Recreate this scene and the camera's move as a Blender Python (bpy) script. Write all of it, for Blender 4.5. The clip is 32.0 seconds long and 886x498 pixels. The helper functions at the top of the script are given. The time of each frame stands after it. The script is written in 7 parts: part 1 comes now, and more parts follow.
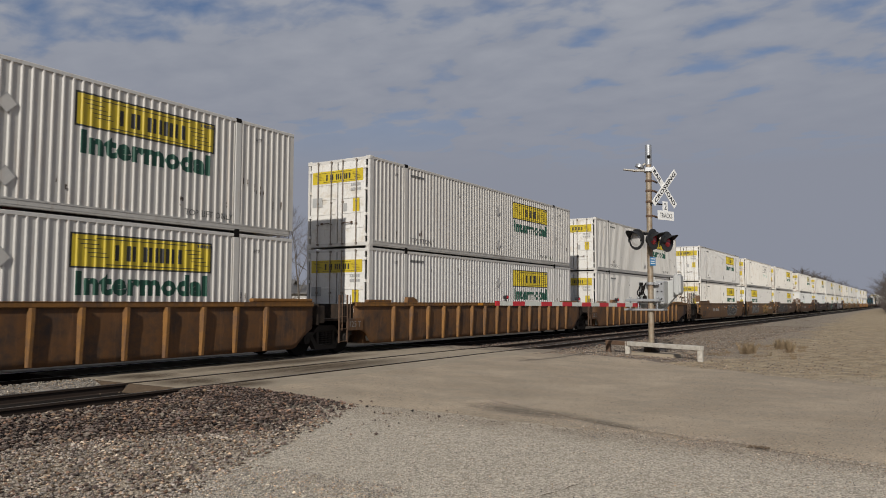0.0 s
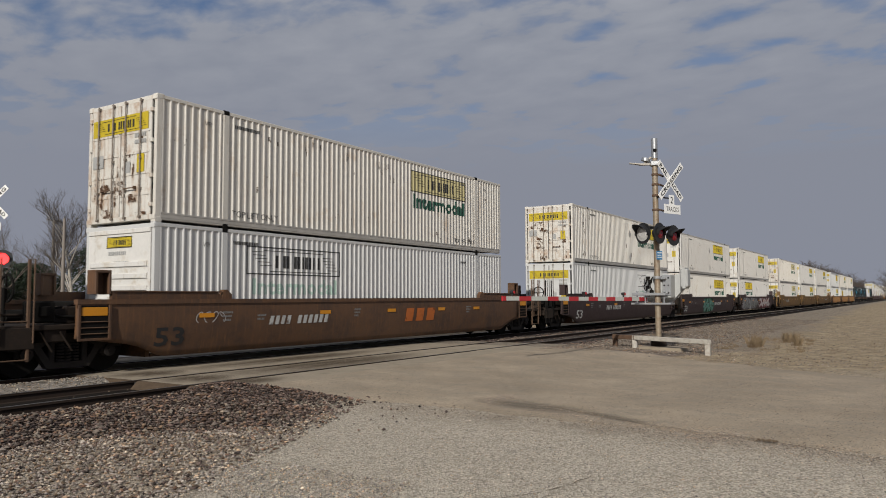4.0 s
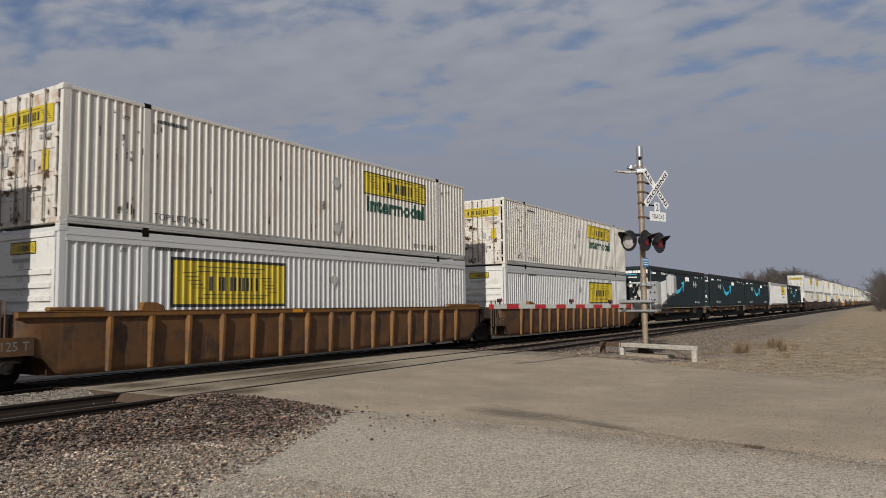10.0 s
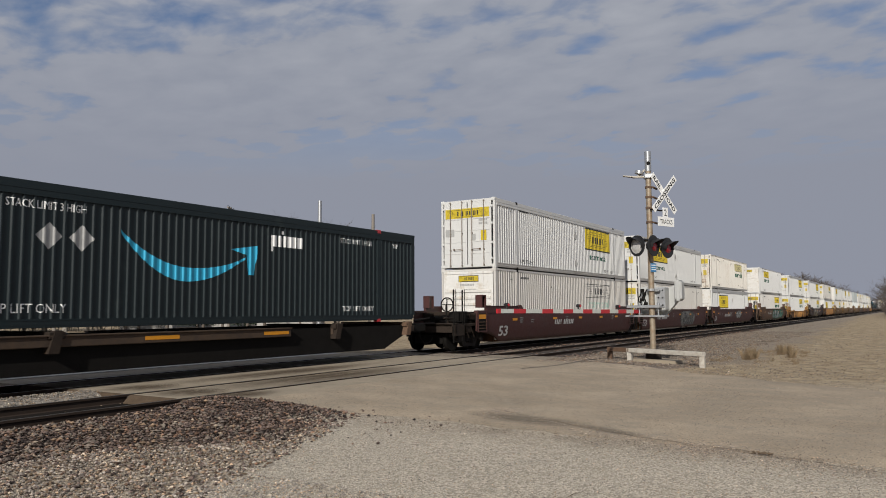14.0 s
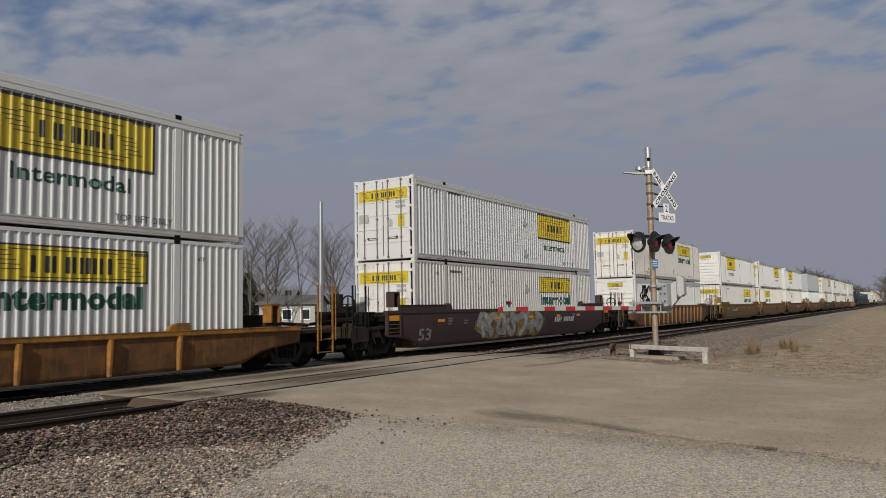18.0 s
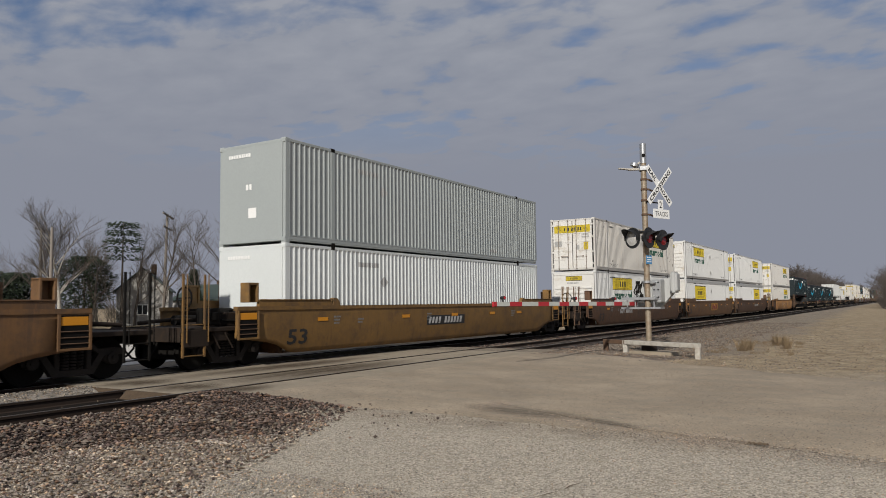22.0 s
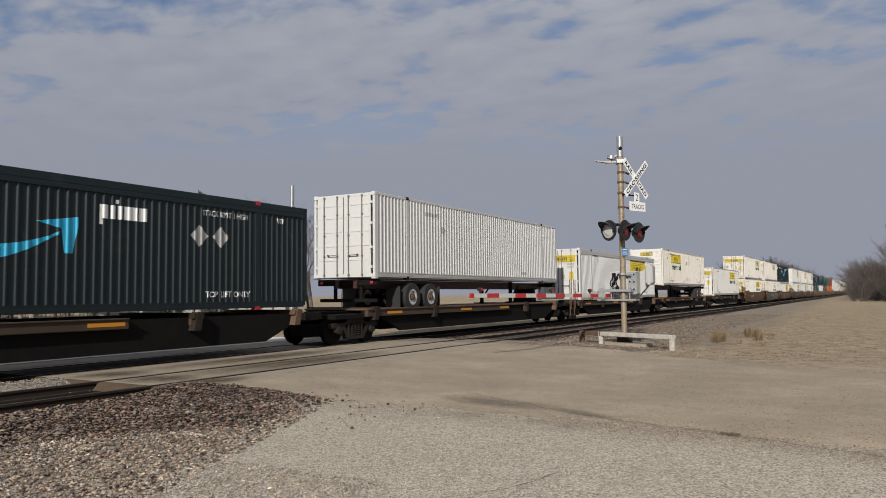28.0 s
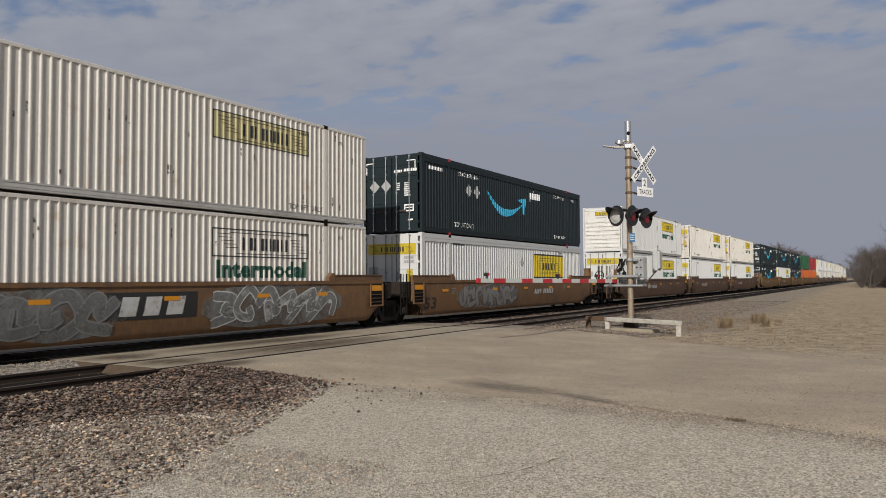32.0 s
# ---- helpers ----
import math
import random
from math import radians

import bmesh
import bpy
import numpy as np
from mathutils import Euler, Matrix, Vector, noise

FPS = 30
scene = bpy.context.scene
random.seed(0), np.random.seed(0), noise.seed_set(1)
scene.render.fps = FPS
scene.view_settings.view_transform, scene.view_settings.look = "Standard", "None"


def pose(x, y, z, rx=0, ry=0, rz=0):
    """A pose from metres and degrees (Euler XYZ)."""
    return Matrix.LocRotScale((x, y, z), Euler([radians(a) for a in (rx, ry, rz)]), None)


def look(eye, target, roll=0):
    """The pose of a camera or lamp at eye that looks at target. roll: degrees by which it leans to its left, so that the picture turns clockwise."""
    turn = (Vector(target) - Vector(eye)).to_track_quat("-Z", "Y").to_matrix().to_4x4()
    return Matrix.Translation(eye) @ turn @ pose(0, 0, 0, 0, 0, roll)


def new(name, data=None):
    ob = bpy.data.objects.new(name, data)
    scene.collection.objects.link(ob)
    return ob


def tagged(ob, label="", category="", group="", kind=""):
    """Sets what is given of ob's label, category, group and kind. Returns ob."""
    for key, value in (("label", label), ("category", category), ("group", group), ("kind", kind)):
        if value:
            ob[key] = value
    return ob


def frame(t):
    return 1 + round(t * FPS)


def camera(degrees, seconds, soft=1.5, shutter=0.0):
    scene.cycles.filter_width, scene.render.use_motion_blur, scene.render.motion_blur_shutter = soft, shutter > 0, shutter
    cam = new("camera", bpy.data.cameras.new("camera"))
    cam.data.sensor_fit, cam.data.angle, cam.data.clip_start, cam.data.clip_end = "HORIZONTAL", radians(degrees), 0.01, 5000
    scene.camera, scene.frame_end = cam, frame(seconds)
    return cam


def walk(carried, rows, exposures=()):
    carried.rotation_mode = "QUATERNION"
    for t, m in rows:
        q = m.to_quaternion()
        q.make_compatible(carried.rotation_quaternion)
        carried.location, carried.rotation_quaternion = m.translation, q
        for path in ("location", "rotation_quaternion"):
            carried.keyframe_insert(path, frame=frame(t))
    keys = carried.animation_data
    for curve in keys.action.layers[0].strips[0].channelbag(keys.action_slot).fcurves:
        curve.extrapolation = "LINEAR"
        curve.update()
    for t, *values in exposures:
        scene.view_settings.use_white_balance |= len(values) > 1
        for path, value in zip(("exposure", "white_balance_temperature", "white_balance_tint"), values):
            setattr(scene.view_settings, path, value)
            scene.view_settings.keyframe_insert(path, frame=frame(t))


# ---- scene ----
EYE = 1.65
cam = camera(61.85, 32.0, soft=0.95, shutter=0.025)
# seconds, yaw, pitch, roll of a hand-held camera on one spot
PATH = [(0, -57.76, 4.12, -0.17), (0.5, -57.84, 4.12, 0.61), (1, -57.80, 4.19, 0.11), (1.5, -57.95, 4.46, -0.43), (2, -57.64, 3.49, -0.97),
        (2.5, -57.29, 3.26, -0.27), (3, -57.43, 3.20, -0.27), (3.5, -57.13, 3.56, 0.41), (4, -57.26, 3.77, 0.23), (4.5, -57.60, 3.78, -0.11),
        (6.5, -56.71, 4.67, -0.01), (7, -56.67, 4.75, 0.17), (7.5, -56.71, 4.62, -0.09), (8, -56.91, 4.51, 0.02), (8.5, -57.84, 4.52, 0.26),
        (9, -57.71, 4.42, 0.18), (9.5, -57.81, 4.40, 0.59), (10, -58.23, 4.43, 0.69), (10.5, -57.99, 4.55, 0.49), (11, -57.76, 4.56, 0.43),
        (11.5, -57.67, 4.65, 0.01), (12, -57.49, 4.65, 0.28), (12.5, -57.59, 4.66, 0.50), (13, -57.82, 4.69, 0.58), (13.5, -57.79, 4.72, 0.44),
        (15.5, -57.20, 4.43, 0.24), (16, -56.93, 4.02, 0.49), (16.5, -56.84, 4.15, 0.65), (17, -56.82, 4.44, 0.91), (17.5, -56.87, 4.55, 1.08),
        (18, -57.52, 4.67, 1.08), (18.5, -57.97, 4.67, 1.05), (19, -58.29, 4.46, 1.01), (19.5, -58.13, 4.50, 0.91), (20, -58.17, 4.48, 0.91),
        (20.5, -58.02, 4.39, 0.89), (21, -57.75, 4.07, 0.82), (21.5, -57.78, 4.06, 0.78), (22, -57.98, 4.24, 0.71), (22.5, -58.03, 4.40, 0.78),
        (23, -58.41, 4.46, 0.83), (23.5, -58.46, 4.32, 0.84), (24, -58.72, 4.18, 0.79), (24.5, -59.08, 4.16, 0.76), (25, -59.41, 4.21, 0.75),
        (25.5, -59.53, 4.19, 0.72), (27.5, -59.65, 3.70, 0.59), (28, -59.73, 3.56, 0.57), (28.5, -59.74, 3.43, 0.51), (29, -59.46, 3.01, 0.47),
        (29.5, -59.32, 3.04, 0.33), (30, -59.45, 3.18, 0.27), (30.5, -59.10, 2.91, 0.23), (31, -59.16, 2.78, 0.28), (31.5, -59.17, 2.48, 0.25),
        (32, -59.22, 2.39, 0.33)]

# the camera opens up a little while dark containers fill its view
STOPS = [(0, -0.02), (3, 0.0), (4, -0.07), (6.5, 0.0), (8, 0.03), (9, -0.07), (10, -0.02), (11, 0.16), (11.6, 0.30), (12, 0.40), (12.5, 0.32), (13, 0.20), (13.5, 0.14), (16, -0.04), (18, -0.10), (20, -0.07), (22, -0.02),
         (25, 0.0), (26.5, 0.12), (28, 0.17), (29, 0.0), (30, -0.02), (31, -0.09), (31.5, -0.02), (32, 0.08)]
walk(cam, [(t, pose(0, 0, EYE, 90 + p, r, y)) for t, y, p, r in PATH], STOPS)

# ---- sky and sun ----
SUN_EL, SUN_AZ = 29.5, 15.5          # height, and angle off the track towards the camera's side
world = bpy.data.worlds.new("world")
scene.world = world
world.use_nodes = True
wn, wl = world.node_tree.nodes, world.node_tree.links
wn.clear()


def wnode(kind, **values):
    n = wn.new(kind)
    for k, v in values.items():
        n.inputs[k.replace("_", " ")].default_value = v
    return n


def wmath(op, a, b=0.0):
    n = wn.new("ShaderNodeMath")
    n.operation = op
    for i, v in enumerate((a, b)):
        if isinstance(v, (int, float)):
            n.inputs[i].default_value = v
        else:
            wl.new(v, n.inputs[i])
    return n.outputs[0]


sky = wn.new("ShaderNodeTexSky")
sky.sky_type, sky.sun_disc = "NISHITA", False
sky.sun_elevation, sky.sun_rotation = radians(SUN_EL), radians(270 - SUN_AZ)
sky.air_density, sky.dust_density = 1.0, 1.2
coord = wn.new("ShaderNodeTexCoord")
sep = wn.new("ShaderNodeSeparateXYZ")
wl.new(coord.outputs["Generated"], sep.inputs[0])
up = wmath("ADD", wmath("MAXIMUM", sep.outputs[2], 0.0), 0.10)
flat_sky = wn.new("ShaderNodeCombineXYZ")
wl.new(wmath("DIVIDE", sep.outputs[0], up), flat_sky.inputs[0])
wl.new(wmath("DIVIDE", sep.outputs[1], up), flat_sky.inputs[1])
turn = wn.new("ShaderNodeMapping")
turn.inputs["Rotation"].default_value = (0, 0, radians(-58))
turn.inputs["Scale"].default_value = (1.0, 0.75, 1)
turn.inputs["Location"].default_value = (0.35, 0.2, 0)
wl.new(flat_sky.outputs[0], turn.inputs[0])
big = wnode("ShaderNodeTexNoise", Scale=1.15, Detail=6.0, Roughness=0.5, Distortion=0.15)
wl.new(turn.outputs[0], big.inputs["Vector"])
small = wnode("ShaderNodeTexNoise", Scale=6.5, Detail=5.0, Roughness=0.5, Distortion=0.2)
wl.new(turn.outputs[0], small.inputs["Vector"])
cover = wn.new("ShaderNodeMapRange")
wl.new(wmath("ADD", wmath("MULTIPLY", big.outputs[0], 0.6), wmath("MULTIPLY", small.outputs[0], 0.4)), cover.inputs["Value"])
cover.inputs["From Min"].default_value, cover.inputs["From Max"].default_value = 0.375, 0.50
high = wn.new("ShaderNodeMapRange")
wl.new(sep.outputs[2], high.inputs["Value"])
high.inputs["From Min"].default_value, high.inputs["From Max"].default_value = 0.17, 0.37
tone = wn.new("ShaderNodeMix")
tone.data_type = "RGBA"
wl.new(small.outputs[0], tone.inputs["Factor"])
tone.inputs["A"].default_value, tone.inputs["B"].default_value = (2.3, 2.6, 3.35, 1), (4.6, 4.75, 5.2, 1)
veil = wn.new("ShaderNodeMix")
veil.data_type = "RGBA"
veil.inputs["A"].default_value = (2.95, 3.15, 3.8, 1)
wl.new(high.outputs[0], veil.inputs["Factor"])
wl.new(tone.outputs["Result"], veil.inputs["B"])
mixed = wn.new("ShaderNodeMix")
mixed.data_type = "RGBA"
wl.new(wmath("MAXIMUM", cover.outputs[0], wmath("SUBTRACT", 1.0, high.outputs[0])), mixed.inputs["Factor"])
deep = wn.new("ShaderNodeMix")
deep.data_type, deep.blend_type = "RGBA", "MULTIPLY"
deep.inputs["Factor"].default_value, deep.inputs["B"].default_value = 1.0, (0.60, 0.69, 0.84, 1)
wl.new(sky.outputs[0], deep.inputs["A"])
wl.new(deep.outputs["Result"], mixed.inputs["A"])
wl.new(veil.outputs["Result"], mixed.inputs["B"])
back = wnode("ShaderNodeBackground", Strength=0.086)
wl.new(mixed.outputs["Result"], back.inputs[0])
wl.new(back.outputs[0], wn.new("ShaderNodeOutputWorld").inputs[0])
lamp = bpy.data.lights.new("sun", "SUN")
lamp.energy, lamp.angle, lamp.color = 3.95, radians(0.6), (1.0, 0.952, 0.878)
sun = new("sun", lamp)
sun.matrix_basis = look((-30, -30 * math.tan(radians(SUN_AZ)), 30 * math.tan(radians(SUN_EL))), (0, 0, 0))
scene.view_settings.exposure = 0.0


# ---- materials ----
def material(name, base, rough=0.6, metal=0.0, spread=0.12, grain=(40.0, 3.0), dirt=None, dirt_at=(0.55, 0.75), bump=0.0, random_tint=0.0,
             streak=None, streak_at=(0.56, 0.72), glow=None, stretch=(1, 1, 1), gloss=0.5):
    """Painted or mineral surface: base colour varied at two scales, with patches of dirt and upright streaks."""
    m = bpy.data.materials.new(name)
    m.use_nodes = True
    n, l = m.node_tree.nodes, m.node_tree.links
    b = n["Principled BSDF"]
    b.inputs["Roughness"].default_value, b.inputs["Metallic"].default_value = rough, metal
    b.inputs["Specular IOR Level"].default_value = gloss
    tc = n.new("ShaderNodeTexCoord")
    mp = n.new("ShaderNodeMapping")
    mp.inputs["Scale"].default_value = stretch
    info = n.new("ShaderNodeObjectInfo")
    shift = n.new("ShaderNodeVectorMath")
    shift.operation = "SCALE"
    shift.inputs["Scale"].default_value = 37.0
    cmb = n.new("ShaderNodeCombineXYZ")
    for i in range(3):
        l.new(info.outputs["Random"], cmb.inputs[i])
    l.new(cmb.outputs[0], shift.inputs[0])
    add = n.new("ShaderNodeVectorMath")
    l.new(tc.outputs["Object"], add.inputs[0])
    l.new(shift.outputs[0], add.inputs[1])
    l.new(add.outputs[0], mp.inputs[0])

    def noisy(scale, detail=6.0, vec=None, rough_=0.6):
        t = n.new("ShaderNodeTexNoise")
        t.inputs["Scale"].default_value, t.inputs["Detail"].default_value, t.inputs["Roughness"].default_value = scale, detail, rough_
        l.new(vec or mp.outputs[0], t.inputs["Vector"])
        return t.outputs[0]

    def ramp(v, a, c, lo=0.0, hi=1.0):
        r = n.new("ShaderNodeMapRange")
        l.new(v, r.inputs["Value"])
        for k, x in (("From Min", a), ("From Max", c), ("To Min", lo), ("To Max", hi)):
            r.inputs[k].default_value = x
        return r.outputs[0]

    def mix(f, a, c, mode="MIX"):
        r = n.new("ShaderNodeMix")
        r.data_type, r.blend_type = "RGBA", mode
        for k, v in (("Factor", f), ("A", a), ("B", c)):
            if isinstance(v, (int, float)):
                r.inputs[k].default_value = v
            elif isinstance(v, tuple):
                r.inputs[k].default_value = (*v, 1)
            else:
                l.new(v, r.inputs[k])
        return r.outputs["Result"]

    fine, wide = noisy(grain[0]), noisy(grain[1], 4.0)
    dark = tuple(c * (1 - spread) for c in base)
    light = tuple(min(1, c * (1 + spread)) for c in base)
    col = mix(ramp(fine, 0.3, 0.7), dark, light)
    col = mix(ramp(wide, 0.35, 0.7, 0, 0.55), col, tuple(c * (1 - 1.4 * spread) for c in base))
    if random_tint:
        col = mix(ramp(info.outputs["Random"], 0, 1, 0, random_tint), col, (0.60, 0.50, 0.36), "MULTIPLY")
    if dirt:
        col = mix(ramp(noisy(grain[1] * 2.3, 8.0, rough_=0.7), *dirt_at, 0, 0.85), col, dirt)
    if streak:
        mq = n.new("ShaderNodeMapping")
        mq.inputs["Scale"].default_value = (7.0, 7.0, 0.45)
        l.new(add.outputs[0], mq.inputs[0])
        col = mix(ramp(noisy(1.6, 6.0, mq.outputs[0], 0.7), *streak_at, 0, 0.7), col, streak)
    l.new(col, b.inputs["Base Color"])
    l.new(ramp(fine, 0.2, 0.8, max(0.02, rough - 0.1), min(1, rough + 0.12)), b.inputs["Roughness"])
    if bump:
        bp = n.new("ShaderNodeBump")
        bp.inputs["Strength"].default_value, bp.inputs["Distance"].default_value = 0.8, bump
        l.new(fine, bp.inputs["Height"])
        l.new(bp.outputs[0], b.inputs["Normal"])
    if glow:
        b.inputs["Emission Color"].default_value, b.inputs["Emission Strength"].default_value = (*glow[:3], 1), glow[3]
    return m


def fade_out(mat, lo, hi, scale):
    """Lets a worn patch break up into specks of what lies under it."""
    n, l = mat.node_tree.nodes, mat.node_tree.links
    tex, cut = n.new("ShaderNodeTexNoise"), n.new("ShaderNodeMapRange")
    tex.inputs["Scale"].default_value, tex.inputs["Detail"].default_value, tex.inputs["Roughness"].default_value = scale, 8.0, 0.75
    coords = n.new("ShaderNodeTexCoord")
    l.new(coords.outputs["Object"], tex.inputs["Vector"])
    l.new(tex.outputs[0], cut.inputs["Value"])
    cut.inputs["From Min"].default_value, cut.inputs["From Max"].default_value = lo, hi
    l.new(cut.outputs[0], n["Principled BSDF"].inputs["Alpha"])


M = {
    "white": material("white_paint", (0.525, 0.513, 0.486), 0.5, spread=0.05, grain=(14, 0.5), dirt=(0.42, 0.36, 0.28), dirt_at=(0.62, 0.9), random_tint=0.18,
                      streak=(0.36, 0.255, 0.175), streak_at=(0.56, 0.78)),
    "clean": material("fresh_white_paint", (0.545, 0.545, 0.53), 0.42, spread=0.03, grain=(14, 0.5), dirt=(0.5, 0.48, 0.44), dirt_at=(0.68, 0.95)),
    "worn": material("worn_cream_paint", (0.63, 0.607, 0.555), 0.6, spread=0.07, grain=(14, 0.5), dirt=(0.38, 0.25, 0.13), dirt_at=(0.58, 0.8), random_tint=0.15,
                     streak=(0.30, 0.17, 0.07), streak_at=(0.55, 0.78)),
    "stained": material("rust_stained_white_paint", (0.62, 0.60, 0.55), 0.6, spread=0.07, grain=(14, 0.9), dirt=(0.33, 0.18, 0.08), dirt_at=(0.50, 0.70), random_tint=0.15,
                     streak=(0.24, 0.12, 0.05), streak_at=(0.53, 0.70)),
    "scuffed": material("scuffed_white_paint", (0.64, 0.63, 0.60), 0.55, spread=0.06, grain=(14, 0.9), dirt=(0.36, 0.27, 0.15), dirt_at=(0.53, 0.76), random_tint=0.12,
                     streak=(0.17, 0.115, 0.065), streak_at=(0.58, 0.75)),
    "grey": material("grey_paint", (0.3240, 0.3510, 0.3465), 0.5, spread=0.05, grain=(14, 0.5), dirt=(0.24, 0.22, 0.18), dirt_at=(0.66, 0.9)),
    "pale": material("pale_grey_paint", (0.5940, 0.6210, 0.6120), 0.5, spread=0.04, grain=(14, 0.5), dirt=(0.4, 0.38, 0.3), dirt_at=(0.66, 0.9)),
    "green": material("dark_green_paint", (0.0105, 0.0185, 0.0215), 0.5, gloss=0.3, spread=0.1, grain=(14, 0.6), dirt=(0.05, 0.065, 0.06), dirt_at=(0.6, 0.9)),
    "red": material("red_paint", (0.25, 0.022, 0.028), 0.5, spread=0.08, grain=(14, 0.5)),
    "orange": material("orange_paint", (0.42, 0.095, 0.022), 0.5, spread=0.08, grain=(14, 0.5)),
    "leaf": material("green_paint", (0.018, 0.09, 0.038), 0.5, spread=0.08, grain=(14, 0.5)),
    "yellow": material("yellow_vinyl", (0.50, 0.38, 0.018), 0.5, spread=0.08, grain=(20, 1.2), dirt=(0.42, 0.30, 0.05), dirt_at=(0.6, 0.9), random_tint=0.12),
    "dull_yellow": material("faded_yellow_vinyl", (0.44, 0.39, 0.20), 0.6, spread=0.1, grain=(20, 1.2), dirt=(0.36, 0.31, 0.16), dirt_at=(0.5, 0.8)),
    "dull_maroon": material("faded_maroon_paint", (0.110, 0.030, 0.020), 0.65, spread=0.2, grain=(8, 1.5), dirt=(0.15, 0.075, 0.028), dirt_at=(0.5, 0.72)),
    "black": material("black_vinyl", (0.02, 0.02, 0.02), 0.55, spread=0.15),
    "letter": material("green_lettering", (0.006, 0.062, 0.038), 0.55, spread=0.12),
    "faint": material("faded_lettering", (0.34, 0.34, 0.33), 0.6, spread=0.12),
    "grime": material("grimy_rail_paint", (0.47, 0.46, 0.435), 0.6, spread=0.14, grain=(10, 0.8), dirt=(0.25, 0.22, 0.185), dirt_at=(0.52, 0.76), random_tint=0.2, streak=(0.28, 0.215, 0.15), streak_at=(0.58, 0.78), stretch=(0.35, 1, 1)),
    "stencil": material("grey_stencil_paint", (0.07, 0.07, 0.068), 0.6, spread=0.2),
    "mint": material("faded_green_lettering", (0.33, 0.45, 0.39), 0.6, spread=0.12),
    "cyan": material("cyan_vinyl", (0.02, 0.37, 0.58), 0.5, spread=0.08),
    "sign": material("sign_white", (0.78, 0.78, 0.76), 0.35, spread=0.04, grain=(30, 3), dirt=(0.55, 0.52, 0.48), dirt_at=(0.66, 0.9)),
    "stripe": material("red_sheeting", (0.42, 0.022, 0.03), 0.4, spread=0.08),
    "blue": material("blue_plate", (0.05, 0.20, 0.40), 0.45, spread=0.08),
    "brown": material("brown_car_paint", (0.1091, 0.0546, 0.0264), 0.6, spread=0.12, grain=(9, 0.7), dirt=(0.055, 0.032, 0.022), dirt_at=(0.44, 0.64), random_tint=0.4,
                      streak=(0.17, 0.08, 0.03), streak_at=(0.52, 0.72)),
    "tan": material("ochre_car_paint", (0.205, 0.112, 0.0300), 0.65, spread=0.18, grain=(9, 0.7), dirt=(0.088, 0.051, 0.024), dirt_at=(0.46, 0.68), random_tint=0.3,
                    streak=(0.085, 0.047, 0.022), streak_at=(0.52, 0.74)),
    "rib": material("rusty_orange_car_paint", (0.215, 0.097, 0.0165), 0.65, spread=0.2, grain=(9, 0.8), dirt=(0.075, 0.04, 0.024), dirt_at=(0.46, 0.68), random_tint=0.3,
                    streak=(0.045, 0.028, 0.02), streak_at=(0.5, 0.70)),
    "rust": material("rusty_orange_brown_paint", (0.165, 0.086, 0.034), 0.65, spread=0.16, grain=(8, 0.6), dirt=(0.075, 0.046, 0.03), dirt_at=(0.45, 0.66), random_tint=0.3,
                     streak=(0.21, 0.10, 0.035), streak_at=(0.5, 0.7)),
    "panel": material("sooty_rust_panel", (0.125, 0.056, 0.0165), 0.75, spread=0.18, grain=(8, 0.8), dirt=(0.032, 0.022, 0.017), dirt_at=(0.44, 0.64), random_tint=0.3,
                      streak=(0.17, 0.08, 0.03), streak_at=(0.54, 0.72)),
    "gold_panel": material("golden_brown_rusty_panel", (0.150, 0.062, 0.013), 0.7, spread=0.3, grain=(6, 0.9), dirt=(0.040, 0.022, 0.012), dirt_at=(0.42, 0.66), streak=(0.27, 0.115, 0.018), streak_at=(0.54, 0.74)),
    "gold_rim": material("golden_orange_chipped_paint", (0.30, 0.135, 0.016), 0.6, spread=0.22, grain=(8, 1.1), dirt=(0.085, 0.040, 0.016), dirt_at=(0.44, 0.64), streak=(0.06, 0.032, 0.016), streak_at=(0.54, 0.72), random_tint=0.2),
    "maroon": material("maroon_car_paint", (0.0524, 0.0144, 0.0119), 0.55, spread=0.1, grain=(9, 0.7), dirt=(0.04, 0.02, 0.018), dirt_at=(0.5, 0.75)),
    "dark": material("plum_black_car_paint", (0.036, 0.0185, 0.0172), 0.6, spread=0.12, grain=(9, 0.7), dirt=(0.05, 0.03, 0.025), dirt_at=(0.5, 0.75)),
    "iron": material("sooty_cast_iron", (0.010, 0.009, 0.008), 0.85, spread=0.3, dirt=(0.035, 0.022, 0.014), dirt_at=(0.62, 0.9), gloss=0.12),
    "cast": material("grimy_bogie_casting", (0.026, 0.022, 0.0195), 0.8, spread=0.3, dirt=(0.02, 0.016, 0.013), dirt_at=(0.5, 0.75), gloss=0.25),
    "channel": material("rusty_deck_channel", (0.062, 0.038, 0.022), 0.8, spread=0.3, grain=(9, 0.9), dirt=(0.035, 0.024, 0.018), dirt_at=(0.48, 0.7)),
    "soot": material("sooty_brown_steel", (0.026, 0.018, 0.013), 0.8, spread=0.3, grain=(9, 1.2), dirt=(0.06, 0.034, 0.018), dirt_at=(0.56, 0.8), gloss=0.25),
    "rustiron": material("rusty_iron", (0.115, 0.066, 0.038), 0.8, spread=0.2, dirt=(0.05, 0.03, 0.02), dirt_at=(0.5, 0.75)),
    "amber": material("amber_reflector", (0.62, 0.25, 0.01), 0.35, spread=0.06),
    "tread": material("worn_steel", (0.42, 0.40, 0.38), 0.32, 0.9, spread=0.1),
    "rail": material("rusty_rail_steel", (0.036, 0.025, 0.019), 0.8, gloss=0.2, spread=0.15, dirt=(0.05, 0.03, 0.02)),
